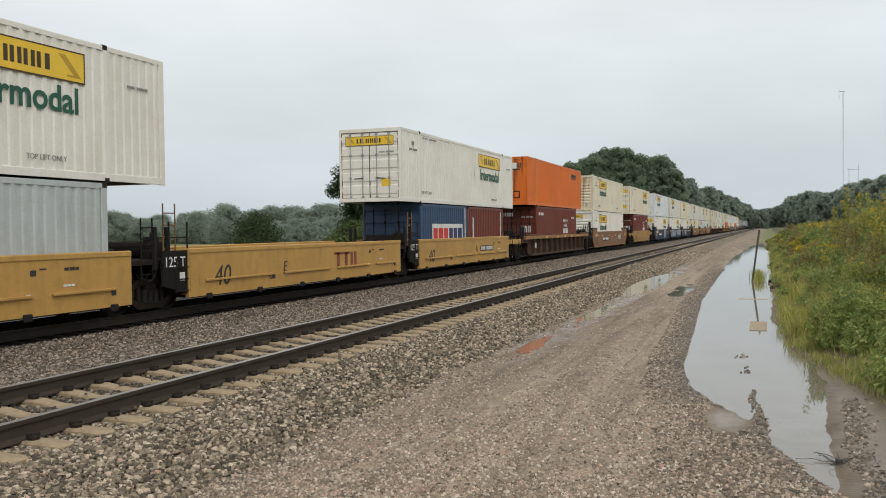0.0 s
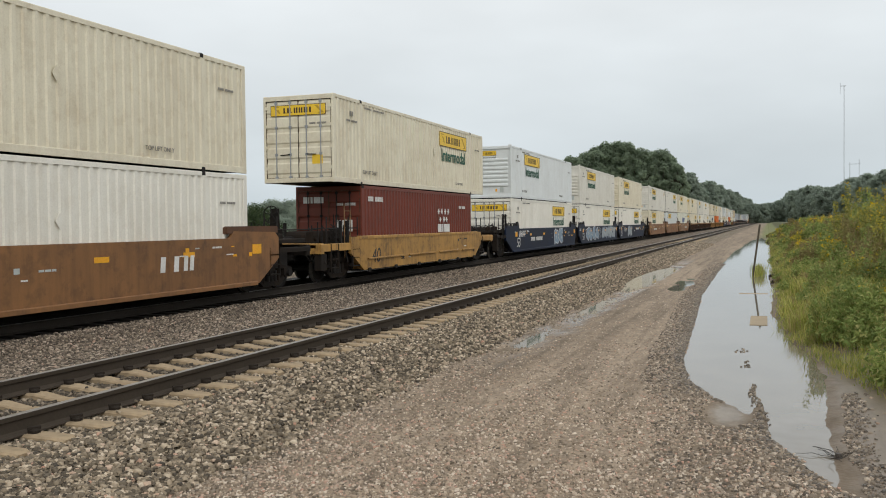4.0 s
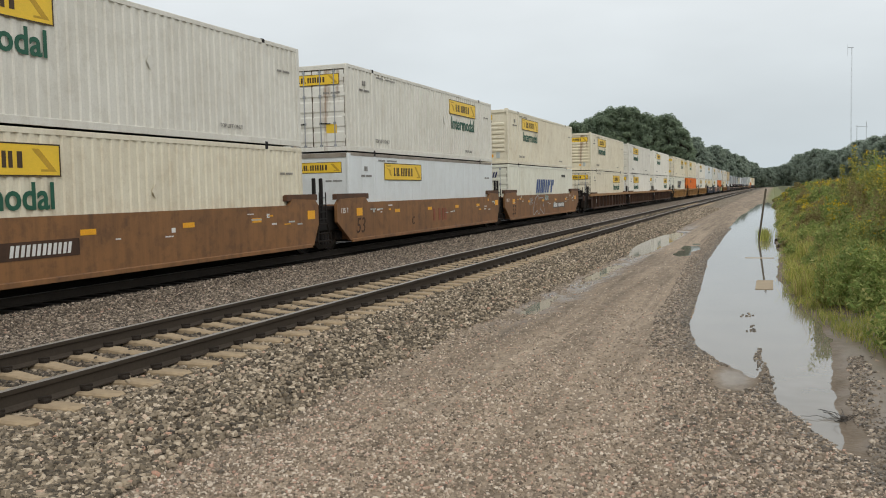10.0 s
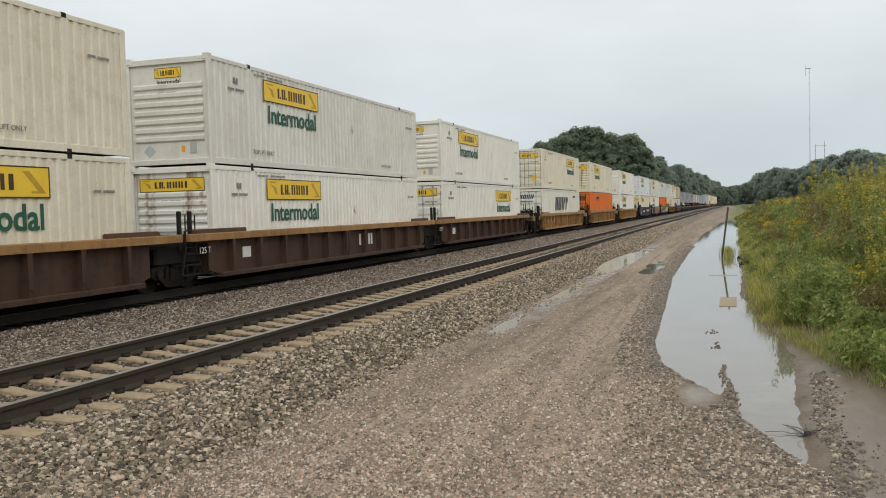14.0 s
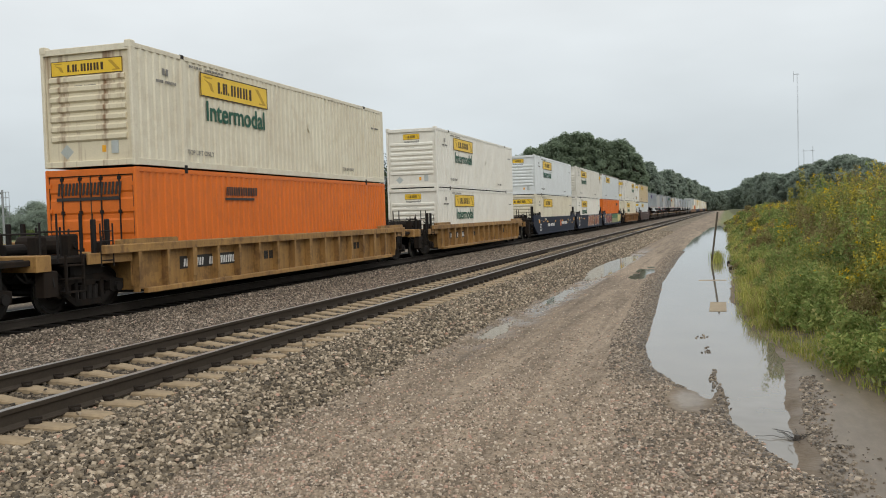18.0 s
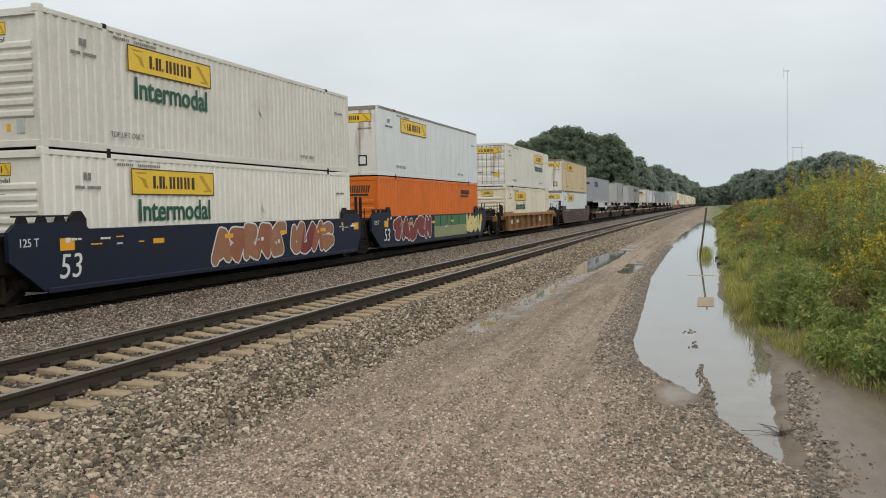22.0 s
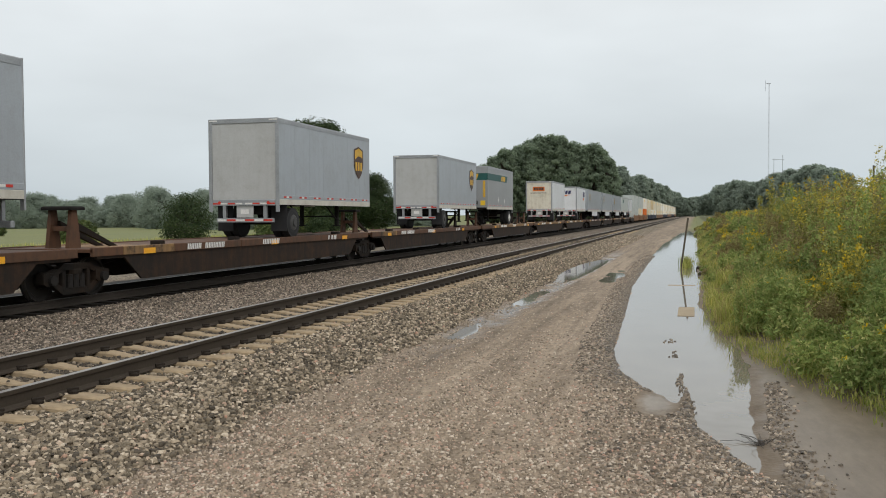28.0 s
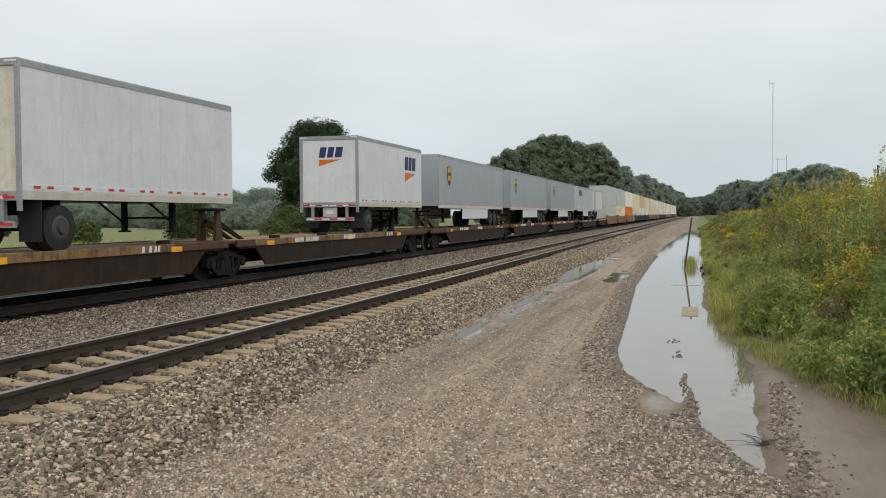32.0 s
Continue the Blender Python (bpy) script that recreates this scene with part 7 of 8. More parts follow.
def scatter_leaves(points, size, seed, squash=0.8, face=None):
    """Small folded leaf faces at the points, as corners and triangles."""
    rng = np.random.RandomState(seed)
    k = len(points)
    a = rng.randn(k, 3)
    if face is not None:
        face = face + 0.5 * rng.randn(k, 3)
        a = np.cross(a, face)
    a /= np.linalg.norm(a, axis=1)[:, None]
    b = np.cross(a, rng.randn(k, 3) if face is None else face)
    b /= np.linalg.norm(b, axis=1)[:, None]
    s = (size * (0.6 + 0.8 * rng.rand(k)))[:, None]
    if face is not None:
        v = np.stack([points - a * s * 0.6 - b * s * 0.6, points - a * s * 0.6 + b * s * 0.6, points + a * s], 1).reshape(-1, 3)
        return v, np.arange(3 * k).reshape(-1, 3)
    v = np.stack([points - a * s, points + b * s * 0.55 * squash, points + a * s, points - b * s * 0.55 * squash], 1).reshape(-1, 3)
    i = np.arange(k)[:, None] * 4
    return v, np.concatenate([i + np.array([[0, 1, 2]]), i + np.array([[0, 2, 3]])])


def tree_parts(height, radius, seed, leaves, leaf, trunk_share=0.25, clumps=44):
    """Trunk and limbs as one Shape, and leaf faces gathered in uneven clumps."""
    rnd = random.Random(seed)
    rng = np.random.RandomState(seed)
    s = Shape()
    th = height * trunk_share
    s.disc(0, 0, 0, height * 0.028, "z", -0.3, th, 9, height * 0.018)
    s.disc(0, 0, 0, height * 0.018, "z", th, height * 0.8, 8, height * 0.004)
    pts, face = [], []
    for k in range(clumps):
        u = (k + 0.5) / clumps
        z = height * (trunk_share * 0.75 + (1.0 - trunk_share * 0.75) * u ** 0.9)
        wide = radius * math.sin(math.pi * min(1, 0.14 + 0.80 * u)) ** 0.7
        a = k * 2.4 + rnd.random()
        r = wide * (0.35 + 0.55 * rnd.random())
        c = Vector((r * math.cos(a), r * math.sin(a), z * 0.96))
        s.rod((0, 0, max(th * 0.7, z * 0.68)), c, height * 0.006, 5)
        n = int(leaves / clumps)
        q = rng.randn(n, 3)
        q /= np.linalg.norm(q, axis=1)[:, None]
        out = np.array(c) - np.array([0, 0, height * 0.5])
        face.append(0.55 * q + 0.8 * out / (np.linalg.norm(out) + 0.01) + np.array([0, 0, 0.3]) + 0.35 * rng.randn(n, 3))
        q = q * (0.25 + 0.92 * rng.rand(n)[:, None] ** 0.6)
        size = radius * (0.22 + 0.20 * rnd.random()) * (44 / clumps) ** 0.38
        pts.append(q * np.array([size, size, size * 0.75]) + np.array(c))
    v, f = scatter_leaves(np.concatenate(pts), leaf, seed, 1.0, np.concatenate(face))
    return s, v, f


TREES = {}


def tree(x, y, z, height, radius, seed, leaves=2600, leaf=0.34, mat=None, label="", name="tree", turn=0.0, trunk=0.25, group="trees beyond the line", scale=1.0, clumps=70):
    mat = mat or TREELEAF
    key = (height, radius, seed, leaves, mat.name)
    if key not in TREES:
        s, v, f = tree_parts(height, radius, seed, leaves, leaf, trunk, 130 if mat in (HAZEWOODLEAF, HAZEFARLEAF) else clumps)
        t = thing(name, label, "tree", group)
        part("trunk", s, BARK, t)
        c = new("crown", big_mesh("crown", v, f, mat))
        c.parent = t
        TREES[key] = t
        t.matrix_basis = pose(x, y, z, 0, 0, turn) @ Matrix.Scale(scale, 4)
        t["grown"] = scale
        return t
    return copy_thing(TREES[key], pose(x, y, z, 0, 0, turn) @ Matrix.Scale(scale / TREES[key]["grown"], 4))


def make_trees():
    rnd = random.Random(11)
    lab = "tall leafy cottonwood at the edge of a wood"
    tree(-47.5, 108, -1.0, 15.1, 6.7, 1, 90000, 0.16, trunk=0.12, clumps=150, label="broad dark green tree standing alone by the field")
    tree(-41.0, 112, -1.0, 8.5, 3.4, 2, 20000, 0.13, label="smaller round tree beside a larger one")
    # the tall wood along the far side of the line
    outline = ((-13.6, 14.5), (-12.9, 17.5), (-12.3, 19.5), (-11.4, 22.0), (-9.5, 24.0), (-6.7, 22.5), (-5.6, 21.0), (-5.0, 18.5), (-4.6, 14.5), (-4.2, 12.5))
    for k in range(48):
        az = -13.3 + 8.0 * (k % 24) / 23 + rnd.uniform(-0.15, 0.15)
        d = 232 + (0 if k < 24 else 16) + rnd.uniform(-5, 5)
        hgt = float(np.interp(az, *zip(*outline))) * rnd.uniform(0.86, 1.0)
        tree(d * math.sin(radians(az)), d * math.cos(radians(az)), -1.0, 22.0, 4.6, 20 + k % 3, 21000, 0.30, HAZEWOODLEAF, label=lab, turn=rnd.uniform(0, 360), trunk=0.12, scale=hgt / 22.0)
    for k in range(70):
        u = k / 69
        y = 255 + 700 * u ** 1.25 + rnd.uniform(-6, 6)
        x = bend(y) - 20 - rnd.uniform(0, 7)
        hgt = (16.2 + 8.0 * u) * rnd.uniform(0.88, 1.06)
        tree(x, y, -1.0, 18.0, 4.4, 30 + k % 2, 8000, 0.46, HAZEFARLEAF, "distant tree in a belt beside the line", turn=rnd.uniform(0, 360), trunk=0.1, scale=hgt / 18.0)
    # the trees beyond the weeds
    for k in range(34):
        u = k / 33
        az = radians(1.5 + 6.0 * u + rnd.uniform(-0.2, 0.2))
        d = 330 - 120 * u + rnd.uniform(-25, 25)
        hgt = (12.5, 15.0)[k % 2]
        rise = float(np.interp(math.degrees(az), (1.4, 2.5, 3.2, 4.1, 5.4, 6.6, 7.5), (0.033, 0.032, 0.034, 0.040, 0.046, 0.046, 0.038)))
        grow = (2.8 + d * rise) / hgt * rnd.uniform(0.92, 1.08)
        tree(d * math.sin(az) + 4, d * math.cos(az), -0.8, hgt, 4.2, 40 + k % 2, 10000, 0.33, HAZEFARLEAF, label="dark green tree beyond the weedy bank", turn=rnd.uniform(0, 360), trunk=0.12, group="trees behind the bank", scale=grow)
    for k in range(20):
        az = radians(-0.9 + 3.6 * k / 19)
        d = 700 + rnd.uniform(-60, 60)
        tree(d * math.sin(az), d * math.cos(az), -2.0, 22.0, 8.0, 50, 6000, 0.8, HAZEFARLEAF, "distant tree in haze-pale colour closing the view", turn=rnd.uniform(0, 360), trunk=0.03, scale=float(np.interp(math.degrees(az), (-0.9, 0.2, 1.0, 1.4, 2.7), (0.72, 0.72, 0.9, 1.1, 1.12))) + rnd.uniform(-0.08, 0.05))
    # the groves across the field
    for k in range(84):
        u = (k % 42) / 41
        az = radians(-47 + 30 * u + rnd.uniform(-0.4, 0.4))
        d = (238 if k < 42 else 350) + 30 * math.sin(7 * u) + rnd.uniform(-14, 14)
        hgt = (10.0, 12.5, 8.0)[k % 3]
        tree(d * math.sin(az), d * math.cos(az), -2.2, hgt, hgt * 0.62, 60 + k % 3, 15000, 0.27, HAZEFARLEAF, "distant tree across the fields", turn=rnd.uniform(0, 360), trunk=0.02, group="groves across the fields", scale=rnd.uniform(0.5, 0.85) * (1 if k < 42 else 1.6))
    for az, d, h, mat in ((-37.6, 100, 2.7, BUSHLEAF), (-38.6, 112, 2.0, BUSHLEAF), (-31.6, 100, 5.3, TREELEAF), (-25.4, 92, 4.1, BUSHLEAF), (-26.6, 86, 2.7, BUSHLEAF), (-23.2, 90, 3.2, TREELEAF)):
        tree(d * math.sin(radians(az)), d * math.cos(radians(az)), -1.2, h, h * 0.62, 70 + int(h), 9000, 0.12, mat, label="round green shrub in the field", name="bush", trunk=0.05, group="shrubs in the field")
    for k in range(6):
        az = radians(-46 + 31 * rnd.random())
        d = rnd.uniform(120, 215)
        tree(d * math.sin(az), d * math.cos(az), -1.35, 2.2, 2.2 * 0.6, 72, 7000, 0.12, BUSHLEAF, "low shrub in the rough field", "bush", rnd.uniform(0, 360), 0.05, "shrubs in the field", rnd.uniform(0.9, 1.9))


make_trees()


def weeds():
    """The overgrown bank: hummocks of grass, leafy clumps, dry brown clumps and goldenrod, each sort one mesh."""
    rng = np.random.RandomState(8)

    def foot_of(y):
        return np.maximum(np.interp(y, BANK_Y, BANK_R) + 0.16 * fbm(y * 0.0, y, 0.9), np.interp(y, FOOT_Y, FOOT_X)) + np.interp(y, [11, 15, 30, 45], [0.0, 0.06, 0.06, 0.0])

    # a low mat over the soil
    n = 9000
    y = 6.2 + 66 * rng.rand(n) ** 1.8
    d = 5.2 * rng.rand(n) ** 1.6
    x = foot_of(y) - 0.10 + d
    blade_field("grass", "short green and straw-coloured grass on the bank", "grass", (x, y, ground_height(x, y), np.clip(0.45 + 0.3 * d, 0.4, 1.0) * (0.8 + 0.5 * fbm(x, y, 1.7))), GRASS, 9, 0.26, 0.005, 0.10, 9, 1.2)
    sorts = {"green": ([], []), "brown": ([], []), "gold": ([], []), "bloom": ([], []), "head": ([], [])}
    hummock = [[], [], [], []]
    stalk = []
    m = 880
    cy = 7.0 + 112 * rng.rand(m) ** 1.95
    cd = 0.10 + 5.6 * rng.rand(m) ** 1.15
    cx = foot_of(cy) + cd
    cz = ground_height(cx, cy)
    for i in range(m):
        d, far = cd[i], 1 + cy[i] / 30
        mound = 0.5 + 0.5 * float(fbm(cx[i] * 0.9 + 3, cy[i] * 0.55, 1.05))
        if mound < 0.16 and d > 0.5:
            continue
        top = (0.50 + 0.78 * mound if d < 3.4 else 0.84 + 0.14 * mound) * np.clip(0.30 + 0.52 * d, 0.3, 2.05) * (0.62 + 0.55 * rng.rand() if d < 3.4 else 0.76 + 0.32 * rng.rand())
        top *= float(np.interp(cy[i], (8, 16, 24, 33, 44, 60), (1.02, 1.05, 1.26, 1.24, 0.88, 0.70))) if d > 2.1 else float(np.interp(cy[i], (18, 30, 45), (1.0, 0.82, 0.64)))
        wide = min(0.85, 0.24 + 0.16 * d) * (0.7 + 0.6 * rng.rand())
        pick = 0.5 + 0.62 * (rng.rand() - 0.5) + 0.42 * fbm(cx[i] + 5, cy[i] * 0.8, 0.75)
        leafy = ((cx[i] - 2.45) / 1.25) ** 2 + ((cy[i] - 10.8) / 2.3) ** 2 < 1
        hollow = ((cx[i] - 3.5) / 1.1) ** 2 + ((cy[i] - 26.0) / 4.0) ** 2 < 1
        lush = ((cx[i] - 1.75) / 0.9) ** 2 + ((cy[i] - 16.8) / 2.3) ** 2 < 1
        if hollow:
            sort, top = ("brown" if pick > 0.5 else "green"), top * 0.5
        elif lush:
            sort, top = ("grass" if pick < 0.5 else "green"), 0.65 + 0.2 * rng.rand()
        elif leafy:
            sort, top = "green", max(top, 0.34 + 0.62 * d)
        elif d < 1.1:
            sort = "grass" if pick < 0.58 else "green" if pick < 0.82 else "brown"
        else:
            sort = "grass" if pick < 0.16 else "green" if pick < 0.56 - 0.05 * d else "brown" if pick < 0.73 - 0.05 * d else "gold"
        if sort == "grass":
            k = int(10 + 16 * wide)
            a, r = rng.rand(k) * 2 * np.pi, wide * 1.1 * rng.rand(k) ** 0.7
            for store, val in zip(hummock, (cx[i] + r * np.cos(a), cy[i] + r * np.sin(a), np.full(k, cz[i]), np.full(k, 0.55 + 0.9 * top))):
                store.append(val)
            continue
        for j in range(int(9 + 12 * wide)):
            a, r = rng.rand() * 2 * np.pi, wide * rng.rand() ** 0.6
            lift = top * (1.08 - 0.45 * (r / wide) ** 2) * (0.75 + 0.4 * rng.rand())
            lean = 0.22 * lift * rng.rand()
            k = int(78 + 52 * lift)
            u = 0.06 + 0.94 * rng.rand(k)
            q = rng.rand(k) * 2 * np.pi
            rad = (0.17 - 0.11 * u) * (0.5 + 0.7 * rng.rand(k)) * (0.8 + 0.2 * far)
            pts = np.stack([cx[i] + np.cos(a) * (r + lean * u * u) + rad * np.cos(q), cy[i] + np.sin(a) * (r + lean * u * u) + rad * np.sin(q), cz[i] + lift * u], -1)
            size = (0.020 + 0.013 * rng.rand(k)) * far * (1.15 - 0.5 * u)
            stalk.append(((cx[i] + np.cos(a) * r, cy[i] + np.sin(a) * r, cz[i] - 0.02), (cx[i] + np.cos(a) * (r + lean), cy[i] + np.sin(a) * (r + lean), cz[i] + lift), 0.0035 * far))
            bloom = (u > 0.80) & (rng.rand(k) < 0.28 + 0.5 * (fbm(cx[i] * 1.3, cy[i], 0.9) > -0.15)) if sort == "gold" else np.zeros(k, bool)
            for key, sel in ((sort, ~bloom), ("bloom", bloom)):
                sorts[key][0].append(pts[sel])
                sorts[key][1].append(size[sel] * (0.8 if key == "bloom" else 1.0))
            if sort == "gold" and rng.rand() < 0.30 or sort == "green" and rng.rand() < 0.05:
                h = 5
                sorts["head"][0].append(pts[-1] * 0 + np.array([cx[i] + np.cos(a) * (r + lean), cy[i] + np.sin(a) * (r + lean), cz[i] + lift * 1.02]) + 0.016 * far * rng.randn(h, 3))
                sorts["head"][1].append(np.full(h, 0.012 * far))
    for key, name, label, cat, mat, squash in (
            ("green", "weeds", "dense leafy green weeds in clumps on the bank", "weeds", WEED, 0.5),
            ("brown", "dry_weeds", "brownish drying weeds among the green ones", "weeds", DRYWEED, 0.4),
            ("gold", "goldenrod", "olive green goldenrod stalks on the bank", "weeds", GOLDWEED, 0.42),
            ("bloom", "goldenrod_plumes", "dull yellow goldenrod plumes above the stalks", "flowers", PLUME, 0.7),
            ("head", "wildflowers", "bright yellow wildflowers among the weeds", "flowers", FLOWER, 1.4)):
        v, f = scatter_blades(np.concatenate(sorts[key][0]), np.concatenate(sorts[key][1]), 4, squash)
        tagged(new(name, big_mesh(name, v, f, mat)), label, cat, kind="stuff")
    low, top, wd = (np.array([s[j] for s in stalk]) for j in range(3))
    v, f = [], []
    for k, d in enumerate(((1, 0, 0), (0, 1, 0))):
        side = np.array(d)[None] * wd[:, None]
        mid = low * 0.5 + top * 0.5 - (top - low) * np.array((0.25, 0.25, 0.0))
        v.append(np.stack([low - side, low + side, mid + side * 0.7, mid - side * 0.7, top], 1).reshape(-1, 3))
        i = np.arange(len(low))[:, None] * 5 + 5 * k * len(low)
        f += [i + np.array([[0, 1, 2]]), i + np.array([[0, 2, 3]]), i + np.array([[3, 2, 4]])]
    tagged(new("weed_stalks", big_mesh("weed_stalks", np.concatenate(v), np.concatenate(f), STALK)), "thin upright green weed stalks", "weeds", kind="stuff")
    hx, hy, hz, hh = (np.concatenate(c) for c in hummock)
    blade_field("grass_hummocks", "bent tall grass in hummocks on the bank", "grass", (hx, hy, hz, hh), GRASS, 18, 0.40, 0.005, 0.10, 29, 1.0)
    some = rng.rand(len(hx)) < 0.35
    blade_field("grass_stems", "thin straw-coloured seeding grass stems on the bank", "grass", (hx[some], hy[some], hz[some], hh[some] * 1.2), STRAW, 4, 0.48, 0.0035, 0.12, 19, 0.7)
    # foxtails nodding at the near foot of the bank
    s = Shape()
    rnd = random.Random(6)
    for k in range(34):
        p = Vector((rnd.uniform(1.98, 2.5), rnd.uniform(9.2, 11.6), 0.0))
        p.z = float(ground_height(np.array([p.x]), np.array([p.y]))[0]) - 0.02
        a, h = rnd.uniform(0, 6.28), rnd.uniform(0.35, 0.62)
        go = Vector((math.cos(a), math.sin(a), 0))
        q = p + go * 0.06 + Vector((0, 0, h))
        s.rod(p, q, 0.003, 4)
        for j in range(4):
            e = q + go * 0.022 + Vector((0, 0, 0.026 - 0.016 * j))
            s.rod(q, e, (0.007, 0.011, 0.011, 0.007)[j], 5)
            q = e
    tagged(new("foxtail_grass", s.mesh("foxtail_grass", FOXTAIL)), "pale green nodding foxtail grass heads", "grass", kind="stuff")
    # grass standing in the water round the marker post, and the drift at the edge
    n = 26
    x, y = -0.26 + 0.07 * rng.randn(n), 35.4 + 0.8 * rng.randn(n)
    blade_field("water_grass", "tuft of fresh green grass standing in the puddle", "grass", (x, y, np.full(n, WATER_Z - 0.05), np.ones(n)), GRASS, 12, 0.42, 0.010, 0.07, 31, 0.6)
    for cx0, cy0, ln, tilt in ((0.16, 33.9, 0.55, 25), (0.22, 30.6, 0.62, 70), (0.36, 30.1, 0.40, 10)):
        s = Shape()
        p = Vector((cx0, cy0, WATER_Z + 0.03))
        for j in range(5):
            q = p + Vector((ln * 0.2 * math.cos(radians(tilt)) + rnd.uniform(-0.03, 0.03), ln * 0.5 * math.sin(radians(tilt)), rnd.uniform(-0.02, 0.03)))
            s.rod(p, q, 0.09 - 0.012 * j, 7)
            p = q
        tagged(new("driftwood", s.mesh("driftwood", BARKWET)), "dark wet piece of driftwood at the water's edge", "driftwood", "drift at the puddle's edge")
    # Thin strip added to draw a pale ripple across the water.
    tagged(new("sunken_plank", Shape().cbox(-0.70, 0.06, 26.2, 26.5, WATER_Z - 0.03, WATER_Z + 0.003, 0.006).mesh("sunken_plank", SIGNBACK)), "thin flat strip awash in the puddle in place of a ripple", "plank")
    n = 5000
    y = 18 + 100 * rng.rand(n)
    x = -24.5 - 36 * rng.rand(n)
    blade_field("field_grass", "rough green field grass beyond the tracks", "grass", (x, y, ground_height(x, y), np.ones(n)), GRASS, 6, 0.7, 0.02, 0.3, 10)


weeds()


def pole_and_mast():
    s = Shape().rod((-0.48, 34.6, -0.3), (-0.20, 34.6, 1.85), 0.035, 8)
    post = thing("marker_post", "thin leaning post standing in the puddle", "post")
    part("pole", s, POSTMAT, post)
    # Flat board added to look like a sign's reflection in the water.
    tagged(new("board", Shape().cbox(-0.30, 0.03, 18.4, 20.1, WATER_Z - 0.01, WATER_Z + 0.012, 0.006).mesh("board", SIGNBACK)), "tan board lying flat in the puddle in place of a sign's reflection", "board")
    m = thing("radio_mast", "slender guyed steel radio mast", "mast")
    h = 71.0
    mast = Shape()
    for k in range(3):
        a = 2 * math.pi * k / 3
        mast.rod((0.25 * math.cos(a), 0.25 * math.sin(a), 0), (0.25 * math.cos(a), 0.25 * math.sin(a), h), 0.045, 5)
    for k in range(71):
        a, b = 2 * math.pi * (k % 3) / 3, 2 * math.pi * ((k + 1) % 3) / 3
        mast.rod((0.25 * math.cos(a), 0.25 * math.sin(a), k), (0.25 * math.cos(b), 0.25 * math.sin(b), k + 1), 0.03, 4)
    part("lattice", mast, GALV, m)
    part("antenna", Shape().box(-1.8, 0.9, -0.1, 0.1, h - 0.3, h).rod((-1.8, 0, h - 4), (-1.8, 0, h + 1.5), 0.07, 5), GALV, m)
    m.matrix_basis = pose(37.6, 500, -1)
    py = thing("power_pylon", "faint two-legged pole structure of a power line", "pylon")
    for x in (0.0, 4.3):
        part("pole", Shape().rod((x, 0, -32), (x, 0, 0 if x else -1.5), 0.11, 6), GALV, py)
    for z in (-2.4, -9.5):
        part("crossarm", Shape().box(-0.8, 5.1, -0.08, 0.08, z - 0.08, z + 0.08), GALV, py)
    py.matrix_basis = pose(40.3, 500, 32.5)
    tagged(new("fence_post", Shape().rod((0, 0, -4.6), (0, 0, 0), 0.06, 7).mesh("fence_post", POSTMAT)), "thin dark post standing behind the weeds", "post").matrix_basis = pose(10.58, 60, 4.9)
    sg = thing("railway_signal", "grey signal mast with a black hooded head and ladder", "signal")
    part("mast", Shape().rod((0, 0, -1), (0, 0, 6.9), 0.13, 10), GALV, sg)
    part("head", Shape().prism([(-1.75, 7.35), (-1.45, 5.95), (-0.55, 6.1), (-0.50, 7.45)], "y", -0.35, 0.15).rod((-0.6, 0, 6.6), (0, 0, 6.3), 0.06, 6), GLASSBLK, sg, "black signal head")
    lad = Shape()
    for x in (0.5, 1.0):
        lad.rod((x, 0, 3.6), (x, 0, 6.6), 0.04, 5)
    for z in (3.6, 4.8, 5.9, 6.6):
        lad.rod((-0.6, 0, z), (1.0, 0, z), 0.04, 5)
    part("platform_rail", lad, GALV, sg)
    part("base", Shape().cbox(-0.4, 0.4, -0.3, 0.3, -1.2, 0.2, 0.04), CONCRETE, sg)
    sg.matrix_basis = pose(-85.3, 90, -0.1)
    sign = thing("crossing_sign", "red eight-sided sign over a white plate on a post", "sign")
    part("post", Shape().rod((0, 0, -1.8), (0, 0, 1.7), 0.05, 8), GALV, sign)
    part("sign_face", Shape().prism([(0.58 * math.cos(math.pi * (k + 0.5) / 4), 1.25 + 0.58 * math.sin(math.pi * (k + 0.5) / 4)) for k in range(8)], "y", -0.09, -0.06), REDINK, sign, "red eight-sided face")
    part("sign_bar", Shape().box(-0.40, 0.40, -0.10, -0.092, 1.14, 1.36), PALE, sign, "white bar")
    part("plate", Shape().cbox(-0.48, 0.48, -0.09, -0.06, -0.20, 0.56, 0.01), PALE, sign, "white plate")
    part("plate_bar", Shape().prism([(-0.34, -0.1), (-0.16, -0.1), (0.34, 0.46), (0.16, 0.46)], "y", -0.098, -0.092), INK, sign)
    sign.matrix_basis = pose(-87.5, 90, 0.6)


pole_and_mast()


